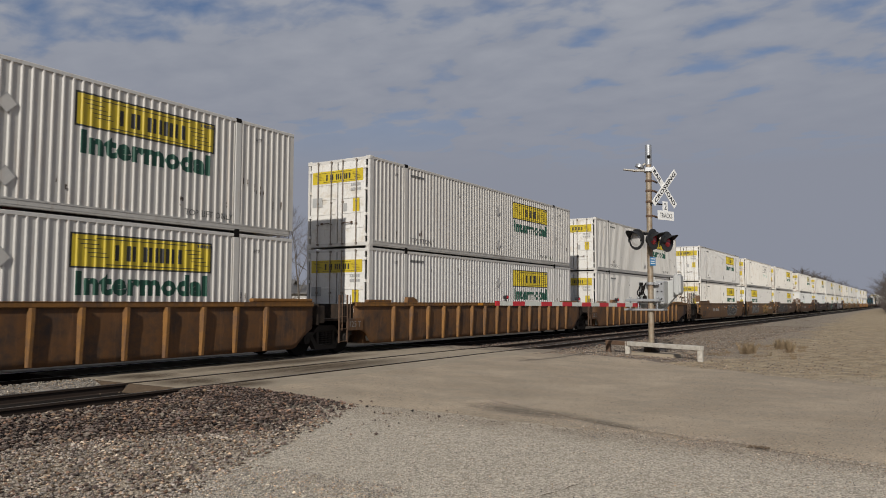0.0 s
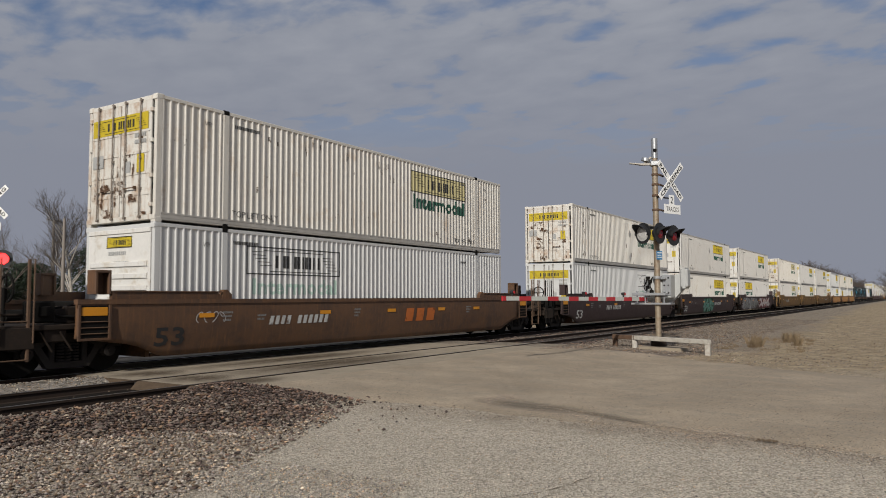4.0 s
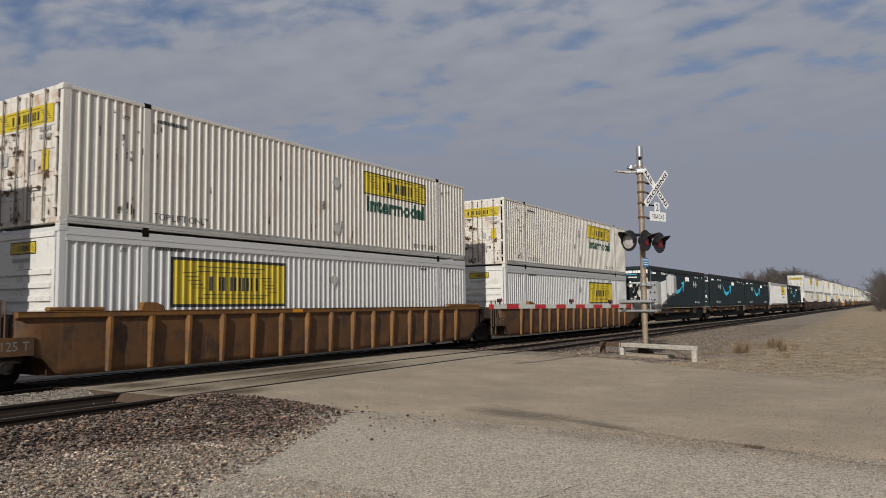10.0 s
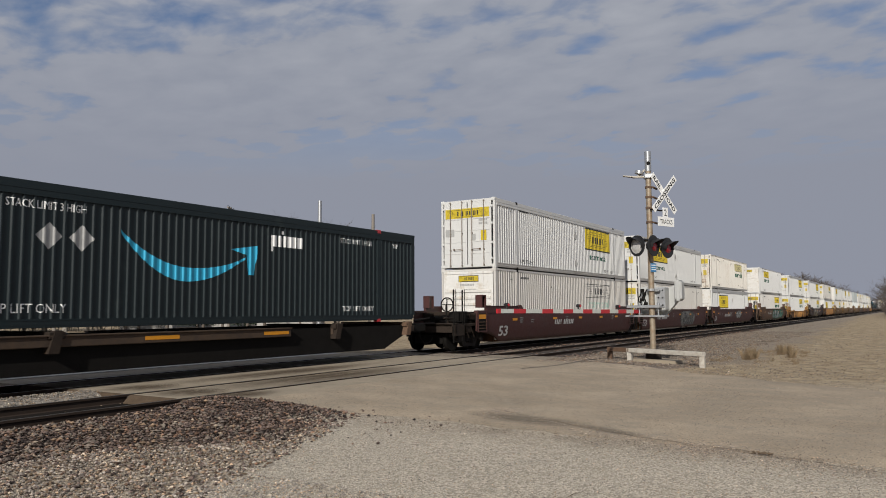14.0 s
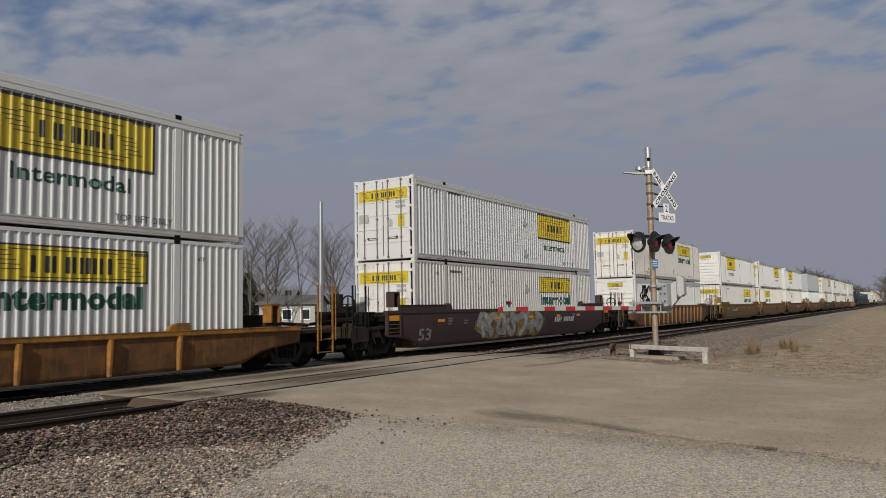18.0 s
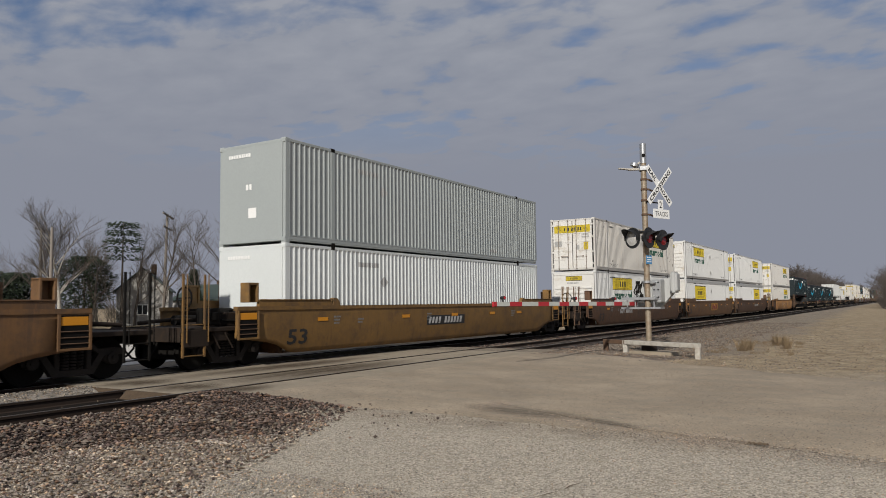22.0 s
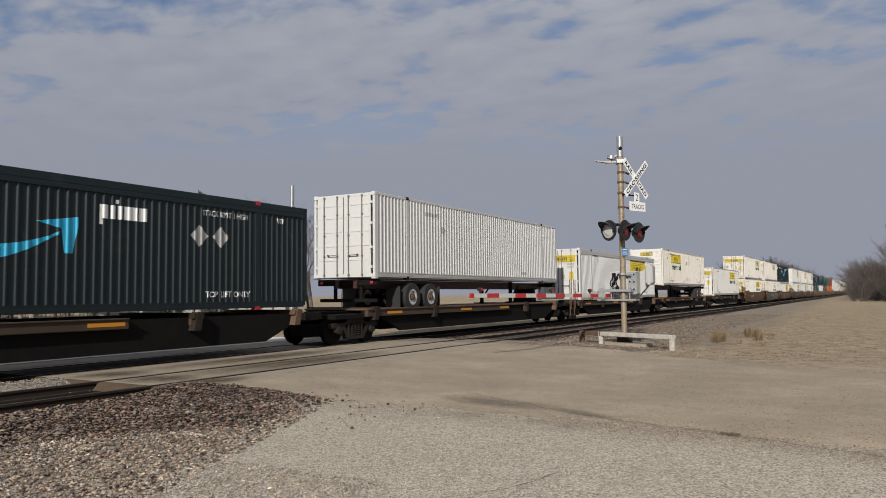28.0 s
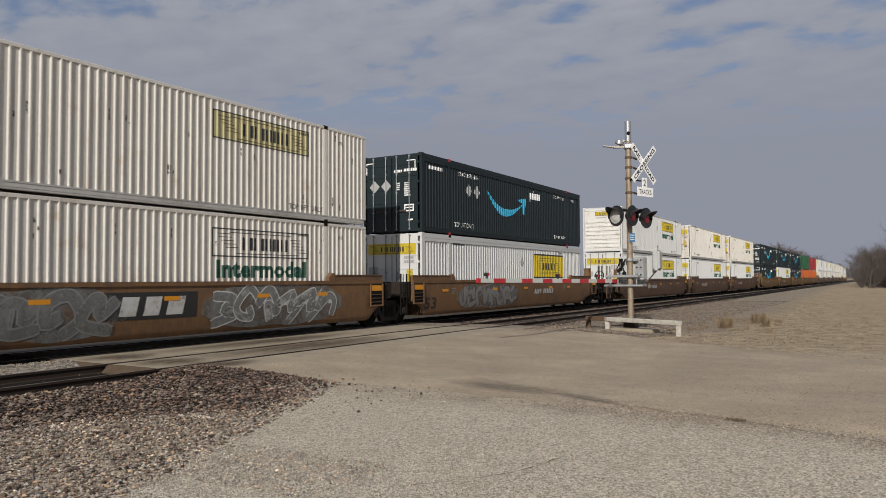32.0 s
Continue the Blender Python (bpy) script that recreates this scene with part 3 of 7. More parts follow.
def lettering(style):
    """The near side's lettering: (name, shape maker, material) by style letter and place."""
    kind, place = style
    x = 9.86 if place == "R" else 2.70
    out = []
    if kind == "y":
        out.append(("logo_panel", lambda: on_side(*plate(3.56, 0.72), x, 1.86), "yellow"))
        out.append(("logo_mark", lambda: on_side(*joined((brand_shape(3.56, 0.72), 0, 0), (frame_plate(3.56, 0.72, 0.035), 0, 0)), x, 1.86, 0.007), "black"))
        out.append(("lettering", lambda: on_side(*box_words("Intermodal", 3.3, 0.50, 0.055), x + 0.13, 1.30), "letter"))
    elif kind == "f":
        out.append(("logo_panel", lambda: on_side(*plate(3.72, 1.16), x - 0.02, 1.24), "yellow"))
        out.append(("logo_mark", lambda: on_side(*joined((brand_shape(3.3, 0.75), 0.2, 0.2), (frame_plate(3.72, 1.16, 0.07), 0, 0), (plate(2.2, 0.02), 0.75, 0.95), (plate(2.2, 0.02), 0.75, 0.2)), x - 0.02, 1.24, 0.007), "black"))
    elif kind == "g":
        out.append(("logo_panel", lambda: on_side(*plate(3.72, 1.16), x - 0.02, 1.40), "yellow"))
        out.append(("logo_mark", lambda: on_side(*joined((brand_shape(3.3, 0.75), 0.2, 0.2), (frame_plate(3.72, 1.16, 0.07), 0, 0), (plate(2.2, 0.02), 0.75, 0.95), (plate(2.2, 0.02), 0.75, 0.2)), x - 0.02, 1.40, 0.007), "black"))
        out.append(("lettering", lambda: on_side(*box_words("Intermodal", 2.55, 0.34, 0.02), x + 0.55, 0.90), "letter"))
    elif kind in "qh":
        out.append(("logo_panel", lambda: on_side(*plate(3.56, 0.72), x, 1.86), "dull_yellow"))
        out.append(("logo_mark", lambda: on_side(*joined((brand_shape(3.56, 0.72), 0, 0), (frame_plate(3.56, 0.72, 0.03), 0, 0)), x, 1.86, 0.007), "black"))
        if kind == "h":
            out.append(("lettering", lambda: on_side(*box_words("Intermodal", 3.3, 0.50, 0.055), x + 0.13, 1.30), "letter"))
    elif kind == "k":
        out.append(("logo_mark", lambda: on_side(*joined((brand_shape(3.56, 0.72), 0, 0), (frame_plate(3.56, 0.72, 0.03), 0, 0)), x, 1.80, 0.006), "black"))
        out.append(("lettering", lambda: on_side(*box_words("Intermodal", 3.3, 0.46, 0.05), x + 0.13, 1.26), "letter"))
    elif kind == "w":
        out.append(("logo_mark", lambda: on_side(*joined((brand_shape(3.56, 0.72), 0, 0), (frame_plate(3.56, 0.72, 0.03), 0, 0)), x, 1.80, 0.006), "black"))
        out.append(("lettering", lambda: on_side(*box_words("Intermodal", 3.2, 0.42, 0.03), x + 0.2, 1.28), "mint"))
    elif kind == "p":
        out.append(("logo_arrow", lambda: on_side(*smile_shape(), 5.1, 1.05), "cyan"))
        out.append(("logo_mark", lambda: on_side(*joined((bars((0.2, 0.12, 0.09, 0.32, 0.22), 0.30, 0.06), 0, 0), (plate(0.07, 0.14), 0.0, -0.13), (plate(0.08, 0.09), 0.38, 0.34)), 9.5, 2.06), "sign"))
        out.append(("diamond_plate", lambda: on_side(*joined((diamond(0.27), 0, 0), (diamond(0.27), 0.68, 0)), 3.55 if place == "L" else 12.2, 1.85), "faint"))
    if kind == "p":
        out.append(("stencil", lambda: on_side(*joined((box_words("STACK LIMIT 3 HIGH", 1.6, 0.16), 0.7, 2.36), (box_words("STACK LIMIT 3 HIGH", 1.5, 0.14), 10.3, 2.36), (small_print(9, 0.13, 4), -1.5, 2.36), (box_words("WTP", 0.26, 0.14), 12.9, 2.36), (box_words("TOP LIFT ONLY", 1.6, 0.18), 0.35, 0.34), (box_words("TOP LIFT ONLY", 1.5, 0.15), 10.4, 0.34)), 2.0, 0.0, 0.006), "sign"))
    else:
        out.append(("stencil", lambda: on_side(*joined((box_words("TOP LIFT ONLY", 1.55, 0.16), 0.2, 0.30), (small_print(11, 0.085, 4), 0.25, 2.52), (box_words("TOP LIFT ONLY", 1.45, 0.15), 10.6, 0.30), (box_words("WTP", 0.2, 0.1), -0.65, 2.42), (box_words("WTP", 0.2, 0.1), 12.75, 2.42), (small_print(7, 0.07, 9), 11.0, 2.45)), 2.0, 0.0, 0.006), "stencil"))
    if kind in "yfg":
        out.append(("placard_holder", lambda: placard_plates(8.5 if place == "R" else 8.4), "white"))
        out.append(("placard_frame", lambda: placard_plates(8.5 if place == "R" else 8.4, True), "faint"))
    return out


def scrapes(seed, count):
    """Bare scratched spots along a container's side, mostly narrow and upright."""
    rr = random.Random(seed)
    spots = []
    for _ in range(count):
        x = 0.4 + (LONG - 0.9) * rr.random()
        z = rr.choice((rr.uniform(0.3, 0.8), rr.uniform(0.3, 2.5), rr.uniform(1.9, 2.45)))
        spots += [(plate(rr.uniform(0.02, 0.055), rr.uniform(0.05, 0.26)), x + rr.uniform(-0.25, 0.25), z + rr.uniform(-0.1, 0.1)) for _ in range(rr.choice((1, 1, 2, 3)))]
    return on_side(*joined(*spots), 0.0, 0.0, 0.004)


def door_rust(seed):
    """Rust patches that eat through the paint of the doors."""
    rr = random.Random(seed)
    spots = [(plate(rr.uniform(0.10, 0.42), rr.uniform(0.06, 0.24)), rr.uniform(0.1, 1.9), rr.choice((rr.uniform(0.15, 0.5), rr.uniform(0.6, 1.3), rr.uniform(1.2, 1.95)))) for _ in range(13)]
    spots += [(plate(rr.uniform(0.03, 0.07), rr.uniform(0.3, 0.9)), rr.uniform(0.15, 2.2), rr.uniform(0.2, 1.1)) for _ in range(7)]
    return on_end(*joined(*spots), 0.12, 0.0, -0.0385)


def container(code, group, distant=False):
    """code: paint, end wall, lettering and its place, as 'white D y R'; a distant one goes without its smallest fittings."""
    paint, end, kind, place = code.split()
    tint = {"white": "white", "clean": "clean white", "worn": "stained cream-white", "grey": "plain grey", "pale": "plain pale grey", "green": "dark green",
            "red": "red", "orange": "orange", "leaf": "green"}[paint]
    mark = {"y": "yellow logo panel", "f": "framed yellow panel", "g": "framed yellow logo",
            "k": "outlined logo, green lettering", "q": "faded yellow logo panel", "h": "faded yellow logo panel", "w": "faded outlined logo", "p": "curved cyan arrow", "n": "no large lettering"}[kind]
    ends = "doors" if end == "D" else "ribbed front wall"
    ob = thing("shipping_container", "%s corrugated container, %s, %s forward" % (tint, mark, ends), "container", group)
    part("body", cmesh("body", corrugated, paint), None, ob)
    flip = Matrix.Rotation(math.pi, 4, "Z")
    far = Matrix.Translation((LONG, 0, 0)) @ flip
    for m in (None, far):
        if kind in "fgp":
            part("top_rail", cmesh("deep_top_rail", deep_top_rail, paint), None, ob, at=m)
        else:
            part("top_rail", cmesh("top_rail", top_rail, paint), None, ob, at=m)
        part("bottom_rail", cmesh("bottom_rail", bottom_rail, "grime" if paint in ("white", "worn", "clean") else paint), None, ob, at=m)
        part("corner_post", cmesh("corner_post", corner_post, paint), None, ob, at=m)
    for x in POSTS:
        part("lifting_post", cmesh("lifting_post", lift_post, paint), None, ob, at=Matrix.Translation((x, 0, 0)))
        for z in () if distant else (0.06, TALL - 0.055):
            part("corner_casting", cmesh("corner_casting", casting, "iron" if paint != "green" else "stripe"), None, ob, at=Matrix.Translation((x, -HALF + 0.075, z)))
    for y in (-1, 1):
        for z in (0.06, TALL - 0.055):
            part("corner_casting", cmesh("corner_casting", casting, paint), None, ob, at=Matrix.Translation((0.086, y * (HALF - 0.075), z)))
    part("end_post", cmesh("corner_post_far", lambda: Shape().box(0.0, 0.15, HALF - 0.10, HALF, 0.10, TALL - 0.08, 0.012), "stained" if paint == "worn" else paint), None, ob)
    part("end_sill", cmesh("end_sill", end_sill, "stained" if paint == "worn" else paint), None, ob)
    part("end_header", cmesh("end_header", end_header, paint), None, ob)
    if end == "D":
        for side in (1, -1):
            d = part("door", cmesh("door", door_leaf, {"white": "scuffed", "worn": "stained"}.get(paint, paint)), None, ob, at=Matrix.Diagonal((1, side, 1, 1)) if side < 0 else None)
            if distant:
                continue
            for z in (0.35, 1.0, 1.8, 2.5):
                part("hinge", cmesh("hinge", hinge, {"white": "scuffed", "worn": "stained"}.get(paint, paint)), None, d, at=Matrix.Translation((0, 0, z)))
            for y in (0.24, 0.80):
                part("lock_rod", cmesh("lock_rod", lock_rod, "rod" if paint in ("white", "clean", "worn") else "galv" if paint == "green" else paint), None, d, at=Matrix.Translation((0, y, 0)))
            part("lock_handle", cmesh("lock_handle", lock_handle, "rustiron"), None, d, at=Matrix.Translation((0, 0.28, 0)))
        if kind != "n" and paint != "green":
            part("door_logo", cmesh("door_logo", lambda: on_end(*plate(2.1, 0.40), 0.24, 2.12), "yellow"), None, ob)
            tagged(part("door_logo_mark", cmesh("door_logo_mark", lambda: on_end(*brand_shape(2.1, 0.40), 0.24, 2.12, -0.046), "black"), None, ob), kind="stuff")
            part("door_label", cmesh("door_label", lambda: on_end(*plate(0.26, 0.42), 1.95, 1.15), "yellow"), None, ob)
            tagged(part("door_stencil", cmesh("door_stencil", lambda: on_end(*joined((small_print(5, 0.09, 1), 0, 0.25), (small_print(5, 0.09, 2), 0, 0.1), (plate(0.42, 0.3), -1.6, -0.35), (plate(0.2, 0.26), -0.35, -0.55)), 1.85, 1.72), "faint"), None, ob), kind="stuff")
        elif paint == "green":
            part("door_diamond", cmesh("door_diamond", lambda: on_end(*joined((diamond(0.23), 0.42, 1.75), (diamond(0.23), 0.94, 1.75)), 0.12, 0.0, -0.044), "faint"), None, ob, "grey diamond plates")
            tagged(part("door_stencil", cmesh("green_door_stencil", lambda: on_end(*joined((small_print(4, 0.10, 1), 1.36, 2.22), (small_print(6, 0.10, 2), 1.80, 2.24), *[(small_print(6, 0.045, 30 + q), 1.80, 1.80 - 0.075 * q) for q in range(7)], *[(small_print(4, 0.045, 40 + q), 1.46, 1.80 - 0.075 * q) for q in range(4)], (frame_plate(0.42, 0.26, 0.05), 1.80, 0.78), (plate(0.30, 0.035), 1.86, 0.90), (plate(0.22, 0.05), 1.95, 0.45), (plate(0.34, 0.035), 0.12, 2.62), (plate(0.035, 0.42), 0.10, 2.22), (plate(0.34, 0.035), 1.92, 2.62), (plate(0.035, 0.42), 2.26, 2.22)), 0.06, 0.0, -0.044), "sign"), None, ob), kind="stuff")
    else:
        part("front_wall", cmesh("front_wall" if kind != "n" else "front_wall_plain", front_wall if kind != "n" else front_wall_plain, "scuffed" if paint in ("clean", "white", "worn") else paint), None, ob)
        if kind != "n":
            for z in (0.30, 0.57, 0.84, 1.11, 1.38, 1.65, 1.92):
                part("front_rib", cmesh("front_rib", front_rib, "scuffed" if paint in ("clean", "white", "worn") else paint), None, ob, at=Matrix.Translation((0, 0, z)))
        if paint == "green":
            tagged(part("front_logo_mark", cmesh("front_logo_mark", lambda: on_end(*joined((bars((0.15, 0.26, 0.15, 0.15, 0.17, 0.15), 0.17, 0.04), 0.85, 2.42), (plate(0.2, 0.24), 2.15, 2.40), (small_print(9, 0.08, 3), 1.0, 2.1), (diamond(0.24), 0.55, 1.66), (diamond(0.24), 1.15, 1.66)), 0.1, 0.0, -0.042), "sign"), None, ob), kind="stuff")
            part("front_arrow", cmesh("front_arrow", lambda: on_end(*joined((plate(0.7, 0.04), 0, 0), (plate(0.05, 0.1), 0.66, 0.0)), 1.0, 2.30, -0.042), "cyan"), None, ob)
            tagged(part("front_stencil", cmesh("front_stencil", lambda: Shape().add([(0.05 + dx, -HALF - 0.006, z + dz) for z in [2.5 - 0.13 * i for i in range(11)] for dx, dz in ((0, 0), (0.08, 0), (0.08, 0.1), (0, 0.1))], [(4 * i, 4 * i + 1, 4 * i + 2, 4 * i + 3) for i in range(11)]), "sign"), None, ob), kind="stuff")
        elif kind != "n":
            part("front_logo", cmesh("front_logo", lambda: on_end(*plate(0.95, 0.26), 0.85, 2.36, -0.012), "yellow"), None, ob)
            tagged(part("front_logo_mark", cmesh("front_logo_bars_w", lambda: on_end(*joined((brand_shape(0.95, 0.26), 0, 0), (frame_plate(0.95, 0.26, 0.02), 0, 0)), 0.85, 2.36, -0.016), "black"), None, ob), kind="stuff")
            tagged(part("front_stencil", cmesh("front_stencil_w", lambda: on_end(*joined((small_print(9, 0.09, 7), 0, 0.0), (small_print(8, 0.08, 8), 0.2, -0.22)), 0.92, 2.19, -0.012), "faint"), None, ob), kind="stuff")
        else:
            tagged(part("front_stencil", cmesh("front_stencil_n", lambda: on_end(*joined((small_print(2, 0.16, 7), 0.9, 1.55), (plate(0.32, 0.28), 1.0, 0.75), (small_print(9, 0.1, 5), 0.2, 2.5)), 0.2, 0.0, -0.03), "sign"), None, ob), kind="stuff")
    if paint in ("white", "worn") and not distant:
        wear = 1 + sum(ord(c) for c in code) % 5
        tagged(part("scraped_paint", cmesh("scrapes%s%d" % (paint, wear), lambda: scrapes(wear * 7, 26 if paint == "worn" else 13), "scrape"), None, ob, "bare rusty scraped spots"), kind="stuff")
        if paint == "worn" and end == "D":
            tagged(part("door_rust", cmesh("door_rust%d" % wear, lambda: door_rust(wear), "door_rust"), None, ob, "brown rust patches on the doors"), kind="stuff")
    if kind != "n":
        for name, make, mat in lettering((kind, place)):
            q = part(name, cmesh(name + kind + place, make, mat), None, ob)
            if name in ("stencil", "diamond_plate", "placard_holder", "placard_frame", "logo_mark"):
                tagged(q, kind="stuff")
    else:
        tagged(part("stencil", cmesh("stencil_n", lambda: on_side(*joined((small_print(8, 0.14, 6), 0, 2.35), (diamond(0.2), 1.3, 1.9), (small_print(6, 0.12, 4), 8.5, 0.35)), 3.2, 0.0, 0.006), "faint"), None, ob), kind="stuff")
    return ob


# ---- rail cars ----
RAIL, FAR_TRACK, NEAR_TRACK = 0.115, 15.485, 11.8
SILL_TOP, SILL_LOW, CAR_HALF = 1.53, 0.27, 1.47


def wheel(r=0.44):
    s = Shape().ring((0, -0.70, 0), (0, -1, 0), 0.05, r, 0.13, 28)
    s.ring((0, -0.68, 0), (0, -1, 0), r - 0.02, r + 0.028, 0.03, 28)
    return s.ring((0, -0.83, 0), (0, -1, 0), 0.05, 0.12, 0.04, 12)


def axle():
    return Shape().tube((0, -0.95, 0), (0, 0.95, 0), 0.085, n=10)


def side_frame():
    """Cast side frame of a bogie: arched top chord, sagging lower chord, bearing boxes and a nest of coil springs."""
    y = -1.06
    s = Shape().prism([(-1.18, 0.54), (-1.18, 0.66), (-0.92, 0.70), (-0.55, 0.68), (-0.34, 0.86), (0.34, 0.86), (0.55, 0.68), (0.92, 0.70), (1.18, 0.66), (1.18, 0.54), (0.62, 0.54), (0.36, 0.72), (-0.36, 0.72), (-0.62, 0.54)], y, y + 0.16)
    s.prism([(-0.70, 0.56), (-0.55, 0.58), (-0.36, 0.29), (0.36, 0.29), (0.55, 0.58), (0.70, 0.56), (0.44, 0.17), (-0.44, 0.17)], y, y + 0.16)
    for x in (-1, 1):
        s.box(x * 0.34 - 0.06, x * 0.34 + 0.06, y, y + 0.16, 0.27, 0.76, 0.02)
        s.box(x * 0.86 - 0.17, x * 0.86 + 0.17, y + 0.01, y + 0.15, 0.40, 0.60, 0.03)
        s.ring((x * 0.86, y - 0.06, 0.47), (0, 1, 0), 0.0, 0.125, 0.2, 14)
        s.ring((x * 0.86, y - 0.085, 0.47), (0, 1, 0), 0.0, 0.055, 0.03, 6)
    for x in (-0.16, 0.0, 0.16):
        for k in range(6):
            s.ring((x, y + 0.05, 0.305 + 0.062 * k), (0, 0, 1), 0.045, 0.075, 0.036, 10)
    return s.box(-0.30, 0.30, y + 0.02, y + 0.14, 0.66, 0.74, 0.02)


def bogie(parent, x):
    b = part("bogie", cmesh("bolster", lambda: Shape().box(-0.2, 0.2, -1.0, 1.0, 0.42, 0.80, 0.03).box(-0.45, 0.45, -0.3, 0.3, 0.6, 0.86, 0.02), "iron"), None, parent, at=Matrix.Translation((x, 0, RAIL)))
    for side in (1, -1):
        m = Matrix.Diagonal((1, side, 1, 1)) if side < 0 else None
        part("side_frame", cmesh("side_frame", side_frame, "cast"), None, b, at=m)
    part("brake_gear", cmesh("brake_gear", lambda: Shape().box(-1.25, -0.45, -0.62, 0.62, 0.28, 0.66, 0.03).box(0.45, 1.25, -0.62, 0.62, 0.28, 0.66, 0.03).tube((-1.2, -0.66, 0.3), (1.2, -0.66, 0.3), 0.03, n=6).tube((-1.2, 0.66, 0.3), (1.2, 0.66, 0.3), 0.03, n=6), "iron"), None, b)
    for dx in (-0.86, 0.86):
        part("axle", cmesh("axle", axle, "iron"), None, b, at=Matrix.Translation((dx, 0, 0.47)))
        for side in (1, -1):
            part("wheel", cmesh("wheel", wheel, "iron"), None, b, at=Matrix.Translation((dx, 0, 0.47)) @ (Matrix.Diagonal((1, side, 1, 1)) if side < 0 else Matrix.Identity(4)))
    return b


def ladder(x, y, z0, z1, w=0.42, rungs=9.0):
    """Two stout grab posts with a thin pole beside each; rungs up to that height."""
    s = Shape()
    for q in (0, w):
        s.box(x + q - 0.035, x + q + 0.02, y - 0.012, y + 0.03, z0, z1, 0.006)
        s.tube((x + q + 0.07, y - 0.04, z0 + 0.35), (x + q + 0.07, y - 0.04, z1), 0.015, n=6)
    k = z0 + 0.04
    while k < min(z1 - 0.25, rungs):
        s.tube((x, y, k), (x + w, y, k), 0.014, n=6)
        k += 0.36
    return s


def side_y(z, tuck=0.12):
    """How the near side of a well car curves in towards its foot."""
    return -CAR_HALF + tuck * max(0.0, (1.2 - z) / (1.2 - SILL_LOW)) ** 2


def sill_smooth(top, low, kind="smooth", el=0.95, er=0.95):
    """Well-car side: deep in the middle, cut up over the bogies; el and er: how far it reaches past the load."""
    def make():
        tuck, lip = (0.12, 0.03) if kind == "smooth" else (0.04, 0.004)

        def end(e):
            return [(0.30, low), (0.05, low + 0.05), (-0.40, 0.52), (-0.75, 0.60), (-e, 0.75)] if e > 1.2 else [(0.10, low), (-0.05, low + 0.05), (-0.35, 0.62), (-e, 0.80)]
        foot = end(el)[::-1] + [(LONG - x, z) for x, z in end(er)]
        rows, rim = 9, top - 0.10
        s, n = Shape(), 0
        for x, zb in foot:
            zs = [zb + (rim - zb) * j / (rows - 1) for j in range(rows)]
            loop = [(side_y(z, tuck), z) for z in zs]
            loop += [(-CAR_HALF - lip, rim), (-CAR_HALF - lip, top), (-CAR_HALF + 0.12, top), (-CAR_HALF + 0.12, rim)]
            loop += [(side_y(z, tuck) + 0.05, z) for z in zs[::-1]]
            n = len(loop)
            s.v += [(x, y, z) for y, z in loop]
        for i in range(len(foot) - 1):
            for j in range(n):
                s.f.append((i * n + j, (i + 1) * n + j, (i + 1) * n + (j + 1) % n, i * n + (j + 1) % n))
                s.smooth.append(j < rows - 2)
        s.f += [tuple(range(n)), tuple(range((len(foot) - 1) * n, len(foot) * n))]
        s.smooth += [False, False]
        return s
    return make


def end_hump(e):
    s = Shape().prism([(-e, SILL_TOP), (1.8, SILL_TOP), (1.8, SILL_TOP + 0.03), (1.62, SILL_TOP + 0.17), (-e, SILL_TOP + 0.17)], -CAR_HALF - 0.005, -CAR_HALF + 0.10)
    s.prism([(1.75, SILL_TOP), (2.05, SILL_TOP), (2.05, SILL_TOP + 0.1), (1.92, SILL_TOP + 0.22), (1.8, SILL_TOP + 0.22)], -CAR_HALF - 0.02, -CAR_HALF + 0.12)
    return s.box(-e, 1.75, -CAR_HALF - 0.03, -CAR_HALF + 0.02, SILL_TOP + 0.15, SILL_TOP + 0.18, 0.006)


def corner_bracket():
    """Open box of thick plate that stands on the sill at a car's end."""
    y = -CAR_HALF - 0.01
    s = Shape().box(-0.18, -0.12, y, y + 0.30, SILL_TOP + 0.1, SILL_TOP + 0.58, 0.01).box(0.12, 0.18, y, y + 0.30, SILL_TOP + 0.1, SILL_TOP + 0.58, 0.01)
    return s.box(-0.18, 0.18, y, y + 0.30, SILL_TOP + 0.54, SILL_TOP + 0.60, 0.01).box(-0.15, 0.15, y + 0.22, y + 0.26, SILL_TOP + 0.1, SILL_TOP + 0.56)


def platform(z=0.98):
    s = Shape().box(-2.1, -0.2, -1.25, 1.25, z, z + 0.07, 0.01)
    s.box(-2.1, 0.0, -0.32, 0.32, z - 0.35, z + 0.16, 0.03)
    s.box(-0.98, -0.9, -1.42, 1.42, z - 0.1, SILL_TOP - 0.05, 0.01)
    s.box(-1.25, -0.95, -1.40, -1.05, z - 0.05, SILL_TOP - 0.1, 0.02).box(-1.25, -0.95, 1.05, 1.40, z - 0.05, SILL_TOP - 0.1, 0.02)
    return s


def end_deck():
    s = Shape().box(-3.4, -0.9, -1.35, 1.35, 0.94, 1.04, 0.012).box(-3.4, -3.3, -1.3, 1.3, 0.72, 1.06, 0.012).box(-1.9, -1.1, -1.2, -0.7, 1.04, 1.40, 0.03)
    s.box(-3.35, -2.62, -1.38, -1.28, 0.60, 1.0, 0.01).box(-2.4, -1.95, -1.30, -0.95, 0.70, 0.96, 0.02)
    for x in (-2.9, -2.5, -2.1):
        s.tube((x, -1.34, 0.9), (x + 0.25, -1.34, 0.52), 0.02, n=6)
    return s.tube((-3.3, -0.9, 1.25), (-1.0, -0.9, 1.18), 0.03, n=6).tube((-3.2, 0.5, 1.15), (-1.0, 0.5, 1.3), 0.05, n=8)


